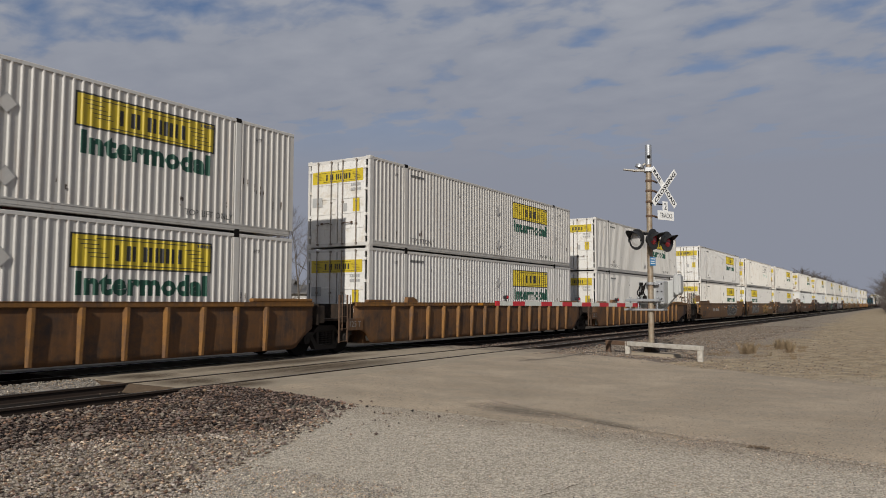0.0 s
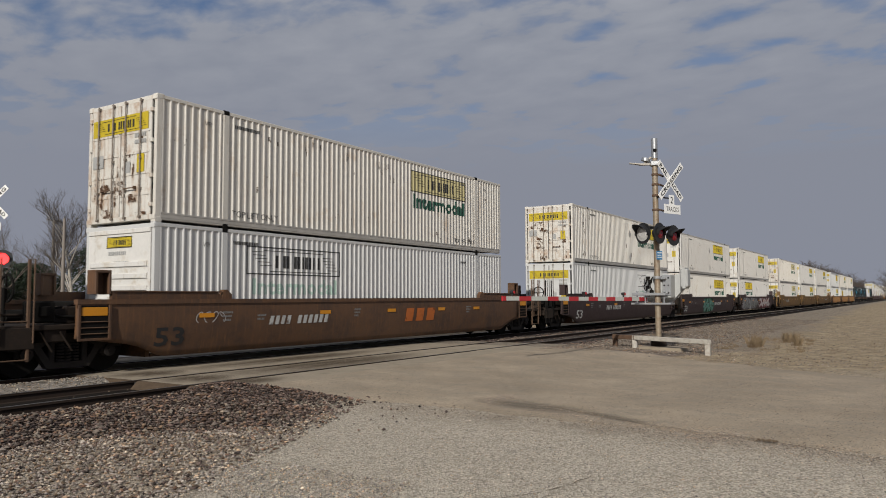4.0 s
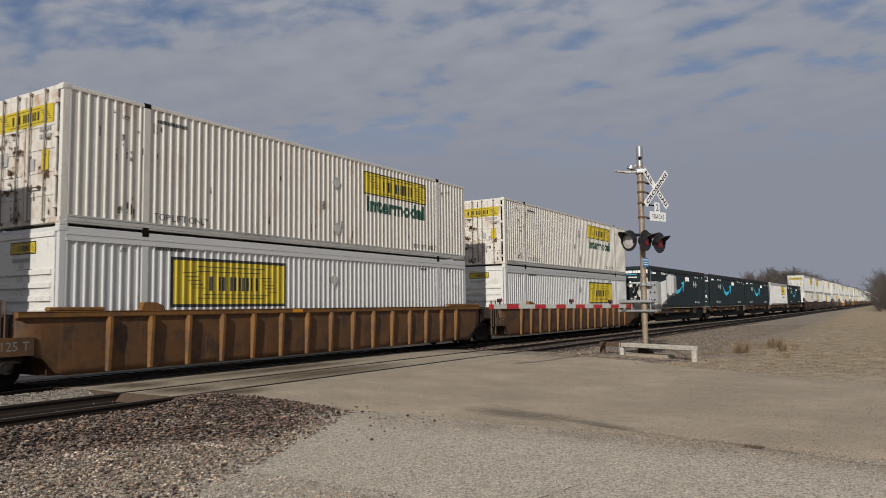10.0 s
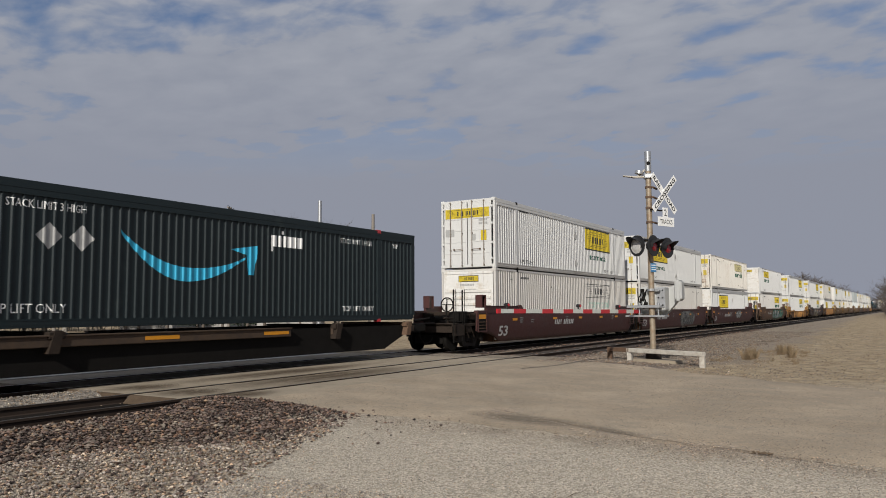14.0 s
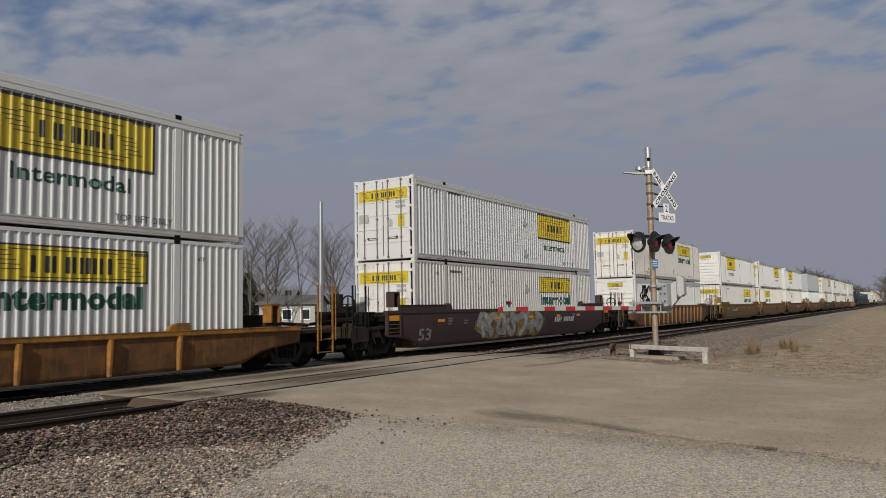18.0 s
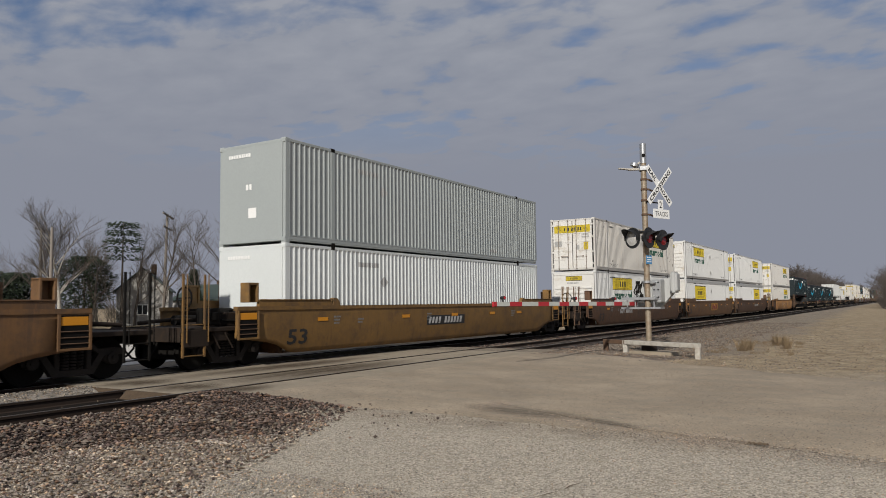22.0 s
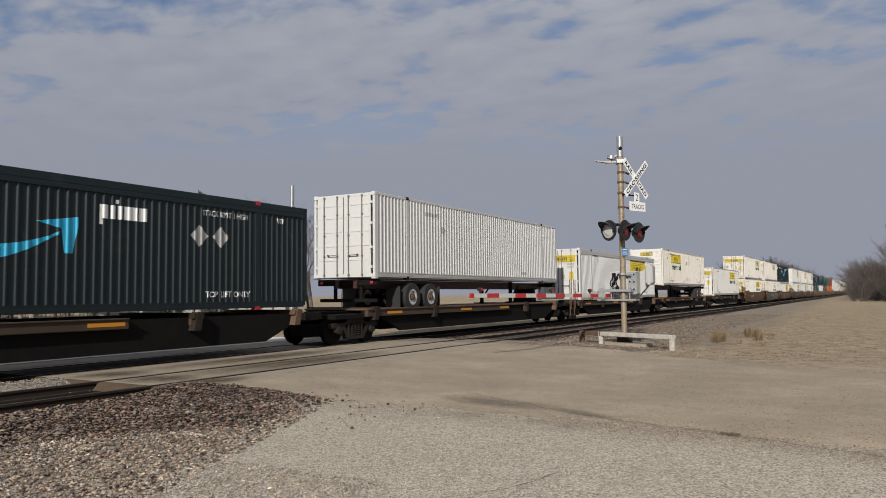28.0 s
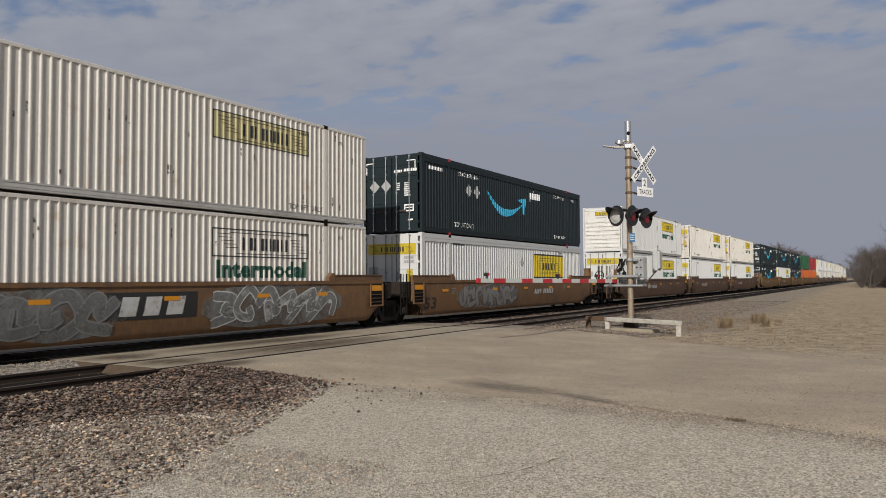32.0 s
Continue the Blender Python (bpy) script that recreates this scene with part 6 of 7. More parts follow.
    if h < 0.004 + 0.075 * rr.random() ** 2:
        return None
    return x, y, height(x, y) + h * rr.uniform(0.35, 1.0)


def foot_place(rr, lift):
    """The brown strip of gravel between the heap and the pale shoulder."""
    x = 2.0 + 6.4 * rr.random()
    y = 3.55 + 0.41 * x + 3.9 * rr.random() ** 0.9
    return x, y, height(x, y) + lift


stones("ballast_heap", 30000, heap_place, 0.031, M["stone"], "dark purple-grey ballast heap beside the crossing", 3)
def heap_crust(rr):
    x, y = rr.uniform(-2.0, 8.6), rr.uniform(6.8, 10.6)
    h = pile(x, y)
    if h < 0.02 or rr.random() < (x - 2.6) / 6.0:
        return None
    return x, y, height(x, y) + h * rr.uniform(0.92, 1.06)


stones("heap_stones", 6500, heap_crust, 0.036, M["bank"], "grey-brown stones mixed into the dark heap", 31)
def mound(y):
    """Height of the low ridge of ballast between the two tracks."""
    return 0.15 * math.exp(-((y - 13.6) / 0.5) ** 2)


ridge = Shape()
ridge.add([(-4 + 12.7 * i / 40, 12.7 + 1.8 * j / 14, mound(12.7 + 1.8 * j / 14) - 0.035) for i in range(41) for j in range(15)], [(i * 15 + j, (i + 1) * 15 + j, (i + 1) * 15 + j + 1, i * 15 + j + 1) for i in range(40) for j in range(14)], True)
tagged(new("ballast_ridge", ridge.mesh("ballast_ridge", M["pale_ballast"])), "low ridge of pale ballast between the tracks", "gravel", kind="structure")
stones("track_ballast", 12000, lambda rr: (lambda y: (rr.uniform(-4, 8.7), y, mound(y) + rr.uniform(-0.05, 0.005)))(rr.gauss(13.6, 0.36)), 0.019, M["pale_ballast"], "pale ballast between the two tracks", 4)
# these stones carry the shade beneath the cars in their colour
stones("track_ballast", 9500, lambda rr: (lambda y: (rr.uniform(-6, 8.5), y, rr.uniform(-0.05, 0.0) - (0.07 if y < 13 else 0)))(rr.choice((rr.uniform(10.45, 12.7), rr.uniform(14.4, 17.5)))), 0.035, M["shaded_ballast"], "dark ballast between the rails, deepened with painted shade", 14)
stones("track_ballast", 9000, lambda rr: (21.3 + 45 * rr.random() ** 1.6, rr.uniform(8.6, 14.6), rr.uniform(-0.07, 0.0)), 0.05, M["stone"], "dark ballast along the tracks", 5)
stones("loose_gravel", 16000, lambda rr: (lambda x, y: (x, y, height(x, y) + 0.004))(rr.uniform(2.5, 9.2), rr.uniform(0.2, 9.4)), 0.0095, M["pebble"], "loose pale gravel stones on the shoulder", 6)
stones("loose_gravel", 9000, lambda rr: foot_place(rr, 0.006), 0.023, M["mixed"], "brown mixed gravel at the foot of the heap", 7)
stones("loose_gravel", 1600, lambda rr: foot_place(rr, 0.008), 0.019, M["pebble"], "pale stones strewn at the foot of the heap", 17)
stones("bank_gravel", 9000, lambda rr: (lambda x, y: (x, y, height(x, y) + 0.01))(20.6 + 32 * rr.random() ** 1.7, 5.2 + 4.6 * rr.random()), 0.032, M["bank"], "grey-brown gravel bank behind the signal", 18)
def on_road(rr, lift):
    y = rr.uniform(-1.0, 9.6)
    x = rr.uniform(9.2, 15.6 + 0.6 * max(0, y))
    return x, y, height(x, y) + 0.018 + lift


stones("road_grit", 9000, lambda rr: on_road(rr, 0.0), 0.0072, M["mixed"], "pale grit strewn over the asphalt road", 32)
stones("road_grit", 9000, lambda rr: on_road(rr, 0.0), 0.0085, M["bank"], "dark grit strewn over the asphalt road", 33)
stones("pebble_band", 2600, lambda rr: (lambda x, y: (x, y, height(x, y) + 0.006))(rr.uniform(4.3, 5.5), rr.uniform(3.8, 5.8)), 0.013, M["pebble"], "band of coarse pale pebbles on the shoulder", 51)
stones("scattered_stones", 60, lambda rr: (lambda x, y: (x, y, height(x, y) + 0.015))(rr.uniform(7.2, 9.6), rr.uniform(5.6, 8.2)), 0.028, M["stone"], "scattered dark stones beside the road", 8)
stones("roadside_gravel", 6000, lambda rr: (lambda y: (lambda x: (x, y, height(x, y) + 0.008))(15.5 + 0.62 * max(0, y) + abs(rr.gauss(0, 2.2))))(rr.uniform(-1, 9.5)), 0.0135, M["mixed"], "pale gravel along the road's edge", 9)


stones("roadside_clods", 420, lambda rr: (lambda y: (lambda x: (x, y, height(x, y) + 0.012))(9.05 + rr.gauss(0, 0.16) + 0.25 * noise.noise((y * 0.7, 3, 1))))(rr.uniform(-0.5, 7.0)), 0.011, M["dirt"], "brown clods along the road's broken edge", 10)
EDGE = [(10.9, 5.9), (10.69, 5.47), (9.67, 3.6), (9.26, 2.31), (9.2, 1.8), (8.61, 0.25), (8.3, -0.8)]     # the broken line along the road's edge


def along_edge(k):
    k = min(k, 0.9999) * (len(EDGE) - 1)
    p, q = EDGE[int(k)], EDGE[int(k) + 1]
    return p[0] + (q[0] - p[0]) * (k % 1), p[1] + (q[1] - p[1]) * (k % 1)


def edge_place(rr, wide, lift):
    x, y = along_edge(rr.random())
    x, y = x + rr.gauss(-0.15, wide), y + rr.gauss(0, 0.1)
    return x, y, height(x, y) + lift


stones("edge_gravel", 7000, lambda rr: edge_place(rr, 0.30, 0.018), 0.0085, M["mixed"], "brown gravel washed along the road's edge", 19)
stones("edge_gravel", 2500, lambda rr: edge_place(rr, 0.42, 0.018), 0.0075, M["pebble"], "pale gravel washed along the road's edge", 20)
rcr = random.Random(41)
crack = Shape()
side, last = [], None
for i in range(121):
    x, y = along_edge(i / 120)
    x += 0.05 * noise.noise((y * 2.2, 7, 1)) + rcr.uniform(-0.012, 0.012)
    w = 0.006 + 0.016 * max(0.0, noise.noise((y * 1.7, 2, 9)) + 0.25)
    side.append(((x - w, y), (x + w, y)))
crack.add([(p[0], p[1], height(*p) + 0.0225) for pair in side for p in pair], [(2 * i, 2 * i + 1, 2 * i + 3, 2 * i + 2) for i in range(120)])
tagged(new("road_crack", crack.mesh("road_crack", M["dirt"])), "dark ragged crack along the road's edge", "crack", kind="structure")
SPLIT = [(4.9, 3.5), (5.22, 3.24), (5.52, 2.98), (5.82, 2.79), (6.17, 2.68), (6.6, 2.62)]
split = Shape()
pairs = []
for i in range(51):
    k = min(i / 50, 0.9999) * (len(SPLIT) - 1)
    p, q = SPLIT[int(k)], SPLIT[int(k) + 1]
    x, y = p[0] + (q[0] - p[0]) * (k % 1), p[1] + (q[1] - p[1]) * (k % 1) + 0.03 * noise.noise((i * 0.3, 5, 5))
    w = 0.002 + 0.007 * max(0.0, noise.noise((i * 0.21, 3, 3)) + 0.3)
    pairs.append(((x, y - w), (x, y + w)))
split.add([(p[0], p[1], height(*p) + 0.006) for pair in pairs for p in pair], [(2 * i, 2 * i + 2, 2 * i + 3, 2 * i + 1) for i in range(50)])
tagged(new("ground_crack", split.mesh("ground_crack", M["dirt"])), "thin dark crack in the gravel surface", "crack", kind="structure")
M["stain"] = material("worn_dark_asphalt", (0.235, 0.197, 0.150), 0.9, spread=0.3, grain=(30, 1.5), bump=0.006, gloss=0.2)


def soft_patch(mat, lo, hi, scale):
    """Wears a patch thin towards its rim, which lies at 1 from its own centre."""
    fade_out(mat, lo, hi, scale)
    n, l = mat.node_tree.nodes, mat.node_tree.links
    alpha = n["Principled BSDF"].inputs["Alpha"]
    src = alpha.links[0].from_socket
    coords, far, rim, both = n.new("ShaderNodeTexCoord"), n.new("ShaderNodeVectorMath"), n.new("ShaderNodeMapRange"), n.new("ShaderNodeMath")
    flat = n.new("ShaderNodeVectorMath")
    flat.operation, flat.inputs[1].default_value = "MULTIPLY", (1, 1, 0)
    far.operation, both.operation = "LENGTH", "MULTIPLY"
    l.new(coords.outputs["Object"], flat.inputs[0])
    l.new(flat.outputs[0], far.inputs[0])
    l.new(far.outputs["Value"], rim.inputs["Value"])
    rim.inputs["From Min"].default_value, rim.inputs["From Max"].default_value, rim.inputs["To Max"].default_value = 1.0, 0.2, 0.7
    l.new(src, both.inputs[0])
    l.new(rim.outputs[0], both.inputs[1])
    l.new(both.outputs[0], alpha)


soft_patch(M["stain"], 0.30, 0.52, 3.5)
M["brown_wash"] = material("brown_dirt_wash", (0.105, 0.076, 0.050), 0.9, spread=0.25, grain=(25, 3), gloss=0.2)
soft_patch(M["brown_wash"], 0.30, 0.50, 2.5)


def patch(name, label, x, y, a, b, turn, mat, lift):
    """A worn oval patch a by b metres that follows the ground; lift: over it, or the height itself where the panels lie."""
    m = Matrix.Translation((x, y, 0)) @ Matrix.Rotation(radians(turn), 4, "Z") @ Matrix.Diagonal((a, b, 1, 1))
    s, n = Shape(), 20
    vs = []
    for i in range(n + 1):
        for j in range(n + 1):
            p = m @ Vector((2 * i / n - 1, 2 * j / n - 1, 0))
            vs.append((2 * i / n - 1, 2 * j / n - 1, (height(p.x, p.y) if lift < 0.06 else 0.0) + lift))
    s.add(vs, [(i * (n + 1) + j, (i + 1) * (n + 1) + j, (i + 1) * (n + 1) + j + 1, i * (n + 1) + j + 1) for i in range(n) for j in range(n)])
    ob = new(name, s.mesh(name, mat))
    ob.matrix_basis = m
    return tagged(ob, label, "stain", kind="structure")


for x, y, a, b, turn in ((10.15, 5.0, 1.25, 0.42, 78), (9.75, 3.5, 0.7, 0.22, 66)):
    patch("road_stain", "dark worn patch of old asphalt on the road", x, y, a, b, turn, M["stain"], 0.0225)
for x, y, a, b in ((9.72, NEAR_TRACK - 1.2, 0.95, 0.55), (9.58, NEAR_TRACK, 0.8, 0.8), (9.68, NEAR_TRACK + 1.6, 0.9, 0.7), (13.5, NEAR_TRACK, 3.8, 1.0), (14.0, NEAR_TRACK + 1.7, 4.0, 0.7)):
    patch("crossing_dirt", "brown dirt trodden over the crossing panels", x, y, a, b, 0, M["brown_wash"], RAIL + 0.003)
stones("road_clod", 26, lambda rr: (9.04 + rr.gauss(0, 0.035), 1.51 + rr.gauss(0, 0.06), height(9.04, 1.51) + 0.03), 0.022, M["dirt"], "dark clod of dirt on the road", 21)
stones("dark_gravel", 3000, lambda rr: foot_place(rr, 0.01), 0.025, M["stone"], "dark stones strewn below the heap", 22)
stones("dirt_clods", 1300, lambda rr: foot_place(rr, 0.008), 0.024, M["dirt"], "brown clods of dirt below the heap", 23)
stones("field_stones", 8000, lambda rr: (lambda x, y: (x, y, height(x, y) + 0.01))(19.5 + 30 * rr.random() ** 1.5, rr.uniform(-3, 9.0)), 0.021, M["mixed"], "gravel scattered on the field", 11)
stones("field_clods", 500, lambda rr: (lambda x, y: (x, y, height(x, y) + 0.015))(20 + 34 * rr.random() ** 1.4, rr.uniform(-3, 8.5)), 0.026, M["dirt"], "brown clods scattered on the field", 12)


# ---- crossing signal ----
def signal_lamp(parent, x, z, turn, lens, r=0.155, name="signal_lamp", y=0.0):
    m = Matrix.Translation((x, y, z)) @ Matrix.Rotation(radians(turn), 4, "Z")
    b = part(name, Shape().ring((0, -0.02, 0), (0, -1, 0), 0.0, 0.31, 0.02, 32), M["lamp"], parent, "round black lamp with its background disc", at=m)
    part("housing", Shape().tube((0, -0.02, 0), (0, 0.16, 0), 0.16, 0.11, n=20), M["lamp"], b)
    part("lens", Shape().ring((0, -0.045, 0), (0, -1, 0), 0.0, r, 0.012, 24).tube((0, -0.05, 0), (0, -0.085, 0), r * 0.97, r * 0.55, n=24), lens, b)
    hood = Shape()
    n = 14
    vs = []
    for i in range(n + 1):
        a = math.pi * (i / n * 1.2 - 0.1)
        for q, y in ((max(0.175, r + 0.01), -0.04), (max(0.185, r + 0.02), -0.04 - 0.36 * max(0.25, math.sin(a)))):
            vs.append((q * math.cos(a), y, q * math.sin(a)))
    hood.add(vs, [(2 * i, 2 * i + 2, 2 * i + 3, 2 * i + 1) for i in range(n)])
    part("hood", hood, M["lamp"], b)
    return b


def crossbuck(parent, m):
    b = part("crossbuck", Shape().box(-0.03, 0.03, 0.0, 0.03, -0.05, 0.05), M["galv"], parent, "white crossed boards with black lettering", at=m)
    for ang, text, off in ((-45, "RAIL    ROAD", 0.0), (45, "CROSSING", -0.022)):
        q = Matrix.Rotation(radians(-ang), 4, "Y")
        blade = part("board", Shape().box(-0.76, 0.76, -0.012 + off, 0.002 + off, -0.10, 0.10, 0.003), M["sign"], b, at=q)
        vs, fs = box_words(text, 1.36, 0.13, 0.03)
        tagged(part("board_lettering", Shape().add([(v[0] - 0.67, off - 0.016, v[1] - 0.065) for v in vs], fs), M["black"], blade), kind="stuff")
    return b


def plain_sign(parent, text, w, h, x, y, z, tw, th, turn=0):
    s = part("number_sign", Shape().box(-w / 2, w / 2, -0.01, 0.0, -h / 2, h / 2, 0.002), M["sign"], parent, "small white plate with black lettering", at=Matrix.Translation((x, y, z)) @ Matrix.Rotation(radians(turn), 4, "Z"))
    vs, fs = box_words(text, tw, th)
    part("sign_lettering", Shape().add([(v[0] - tw / 2, -0.014, v[1] - th / 2) for v in vs], fs), M["black"], s)


STRIPES = [(-6.71, 0.12), (-5.72, 0.48), (-4.55, 0.47), (-3.61, 0.45), (-2.64, 0.47), (-1.7, 0.49), (-0.74, 0.47), (0.19, 0.48)]    # right end and length of each red stripe on the arm


def crossing_signal(at, face, lit, gate):
    """Mast with crossed boards, lamp pairs, gate mechanism and its lowered arm. face: degrees by which its signs are turned."""
    ob = thing("crossing_signal", "grey railroad crossing signal mast with flashing lamps%s" % (" and lowered striped gate" if gate else ""), "railway signal", "crossing signals", at=at)
    part("mast", Shape().tube((0, 0, 0), (0, 0, 6.2), 0.085, n=16), M["mast"], ob, "weathered tubular mast")
    part("mast_cap", Shape().tube((0, 0, 5.70), (0, 0, 6.30), 0.095, n=16), M["galv"], ob, "shiny metal sleeve")
    part("base", Shape().box(-0.22, 0.22, -0.22, 0.22, 0.0, 0.05, 0.01).tube((0, 0, 0.05), (0, 0, 0.35), 0.15, 0.12, n=14), M["grypaint"], ob, "grey foot bolted to the ground")
    for z in (4.12, 4.55, 4.88, 5.18):
        part("clamp", Shape().ring((0, 0, z), (0, 0, 1), 0.085, 0.105, 0.06, 14).box(0.0, 0.42, -0.15, -0.1, z, z + 0.05, 0.008), M["rustiron"], ob)
    turn = Matrix.Rotation(radians(face), 4, "Z")
    signs = Matrix.Translation((0, 0, 0)) @ turn
    crossbuck(ob, signs @ Matrix.Translation((0.5, -0.16, 5.04)))
    hold = part("sign_bracket", Shape().box(-0.1, 0.55, -0.14, -0.11, 4.5, 4.54, 0.006), M["iron"], ob, at=signs)
    plain_sign(hold, "2", 0.24, 0.30, 0.50, -0.19, 4.46, 0.12, 0.20)
    plain_sign(hold, "TRACKS", 0.76, 0.28, 0.50, -0.21, 4.18, 0.58, 0.14)
    bar = 3.62 if gate else 3.25
    arm = part("lamp_bar", Shape().tube((-0.8, 0, bar), (0.95 if gate else 1.15, 0, bar), 0.035, n=10).tube((0, -0.3, bar), (0, 0.3, bar), 0.035, n=10), M["lamp"], ob, at=signs)
    heads = ((-0.56, -97, "silver", 0.23), (-0.24, 8, "lens", 0.155), (0.40, 4, lit, 0.155)) if gate else ((-0.3, 20, "lens", 0.155), (1.05, 20, lit, 0.19))
    for x, t, lens, r in heads:
        signal_lamp(arm, x, (3.38 if x > 0 else 3.42) if gate else 3.05, t, M[lens], r, y=-0.28 if x > -0.3 else 0.0)
    side = Matrix.Rotation(radians(face - 45), 4, "Z")
    bell_arm = part("bell_arm", Shape().box(-0.46, 0.0, -0.05, 0.05, 5.50, 5.56, 0.012).prism([(-0.74, 5.585), (-0.40, 5.55), (-0.40, 5.51), (-0.60, 5.545), (-0.74, 5.565)], -0.08, 0.08).tube((-0.30, 0, 5.55), (-0.10, 0, 5.74), 0.035, n=8), M["guard"], ob, at=side)
    part("bell", Shape().ring((-0.27, 0.0, 5.62), (0.3, 0, 1), 0.0, 0.13, 0.09, 16), M["galv"], bell_arm)
    part("bell_clamp", Shape().box(-0.13, 0.13, -0.13, 0.13, 5.47, 5.62, 0.02), M["galv"], bell_arm)
    part("sleeve_opening", Shape().ring((0, -0.098, 5.93), (0, -1, 0), 0.0, 0.055, 0.012, 12), M["iron"], ob, "dark round hole in the sleeve", at=side)
    part("blue_plate", Shape().box(-0.13, 0.13, -0.10, -0.09, 2.66, 2.92, 0.004), M["blue"], ob, "small blue emergency notice plate", at=signs)
    tagged(part("notice_print", Shape().box(-0.10, 0.10, -0.106, -0.102, 2.85, 2.875).box(-0.10, 0.08, -0.106, -0.102, 2.78, 2.80).box(-0.10, 0.10, -0.106, -0.102, 2.72, 2.74), M["sign"], ob, at=signs), kind="stuff")
    if gate:
        mech = part("gate_mechanism", Shape().box(0.12, 0.6, -0.62, 0.14, 1.52, 2.22, 0.03).box(0.095, 0.125, -0.36, -0.13, 1.5, 2.34, 0.012), M["grypaint"], ob, "grey cast gate mechanism housing", at=Matrix.Translation((0, 0.26, 0)))
        part("cover_plate", Shape().box(0.09, 0.12, -0.62, -0.38, 1.6, 2.2, 0.008), M["galv"], mech)
        for y in (-0.56, -0.44):
            for z in (1.68, 1.9, 2.12):
                part("bolt", Shape().tube((0.06, y, z), (0.10, y, z), 0.022, n=8), M["iron"], mech)
        part("counterweight", Shape().box(0.3, 0.66, -1.06, -0.84, 1.84, 2.38, 0.03).box(0.28, 0.68, -1.00, -0.90, 1.80, 2.42, 0.012), M["grypaint"], mech)
        for y, z in ((-0.02, 2.02), (0.06, 1.84), (-0.06, 1.72), (0.04, 2.12)):
            part("junction_clip", Shape().box(0.02, 0.12, y - 0.05, y + 0.05, z - 0.04, z + 0.05, 0.012).tube((0.03, y, z), (0.0, y + 0.05, z - 0.14), 0.018, n=6), M["iron"], mech)
        for x in (0.56, 0.72):
            part("weight_arm", Shape().prism([(-0.50, 2.16), (-0.80, 2.28), (-0.96, 2.24), (-0.96, 1.90), (-0.46, 1.34), (-0.22, 1.34), (-0.22, 1.7)], x, x + 0.05, axis="x"), M["grypaint"], mech)
        part("support_bracket", Shape().box(-0.16, 0.16, -0.54, 0.46, 1.60, 1.68, 0.008), M["galv"], mech)
        part("support_bracket", Shape().box(-0.16, 0.3, -0.68, 0.50, 1.33, 1.39, 0.008), M["galv"], mech)
        part("support_bracket", Shape().ring((0, -0.26, 2.1), (0, 0, 1), 0.09, 0.13, 0.07, 14).box(-0.05, 0.1, -0.5, -0.36, 2.08, 2.14, 0.006), M["galv"], mech)
        for y in (0.34, 0.10, -0.46):
            part("stay_bolt", Shape().tube((-0.05, y, 1.36), (-0.05, y, 1.72), 0.022, n=8).ring((-0.05, y, 1.70), (0, 0, 1), 0.0, 0.045, 0.04, 8), M["galv"], mech)
        for k in range(3):
            pts = [(0.05, -0.12 + 0.09 * k + 0.10 * math.sin(i * 0.6), 1.70 + i * (0.09 - 0.015 * k)) for i in range(6)]
            cable = Shape()
            for p, q in zip(pts, pts[1:]):
                cable.tube(p, q, 0.017, n=6)
            part("cable", cable, M["iron"] if k != 1 else M["galv"], mech)
        part("conduit", Shape().tube((0.05, -0.30, 0.1), (0.0, -0.26, 0.8), 0.022, n=8).tube((0.0, -0.26, 0.8), (0.08, -0.22, 1.36), 0.022, n=8), M["galv"], mech)
        swing = Matrix.Translation((0, 0.43, 0)) @ Matrix.Rotation(radians(-9.9), 4, "Z")
        ga = part("gate_arm", Shape().prism([(-6.8, 1.49), (0.25, 1.44), (0.25, 1.55), (-6.8, 1.59)], -0.02, 0.02), M["arm"], ob, "dull white gate arm with red stripes", at=swing)
        for x, w in STRIPES:
            z = 1.495 - 0.0067 * (x - w / 2)
            part("stripe", Shape().box(x - w, x, -0.025, 0.025, z - 0.055, z + 0.052), M["stripe"], ga)
        for x in (-6.45, -3.3, -1.2):
            z = 1.56 - 0.0067 * x
            lamp_ = part("arm_lamp", Shape().tube((x, 0, z - 0.02), (x, 0, z + 0.05), 0.025, n=8).tube((x, -0.05, z + 0.08), (x, 0.05, z + 0.08), 0.045, n=12), M["lamp"], ga, "small dark arm lamp")
            part("arm_lens", Shape().ring((x, -0.055, z + 0.08), (0, -1, 0), 0.0, 0.036, 0.01, 12), M["stripe"], lamp_)
        part("arm_clamp", Shape().box(0.15, 0.6, -0.06, 0.06, 1.40, 1.60, 0.015), M["galv"], ga)
    return ob


M["arm"] = material("dull_white_arm", (0.50, 0.52, 0.48), 0.5, spread=0.1, grain=(12, 2), dirt=(0.3, 0.28, 0.24), dirt_at=(0.55, 0.85))
POLE = (21.9, 6.52, 0.09)
crossing_signal(pose(*POLE), -22, "lens", True)

guard = thing("guard_rail", "grey steel guard rail in front of the signal's foot", "guard rail")
GUARD = [(22.2, 7.95), (21.8, 7.2), (20.6, 4.82)]
for (ax, ay), (bx, by) in zip(GUARD, GUARD[1:]):
    d = Vector((bx - ax, by - ay, 0))
    m = Matrix.Translation((ax, ay, 0)) @ Matrix.Rotation(math.atan2(d.y, d.x), 4, "Z")
    part("beam", Shape().box(-0.05, d.length + 0.05, -0.09, 0.09, 0.375, 0.50, 0.012), M["guard" if ay < 7.5 else "rustiron"], guard, at=m)
for x, y in GUARD:
    part("post", Shape().box(x - 0.07, x + 0.07, y - 0.07, y + 0.07, -0.15, 0.41, 0.012), M["guard" if y < 7.5 else "rustiron"], guard)


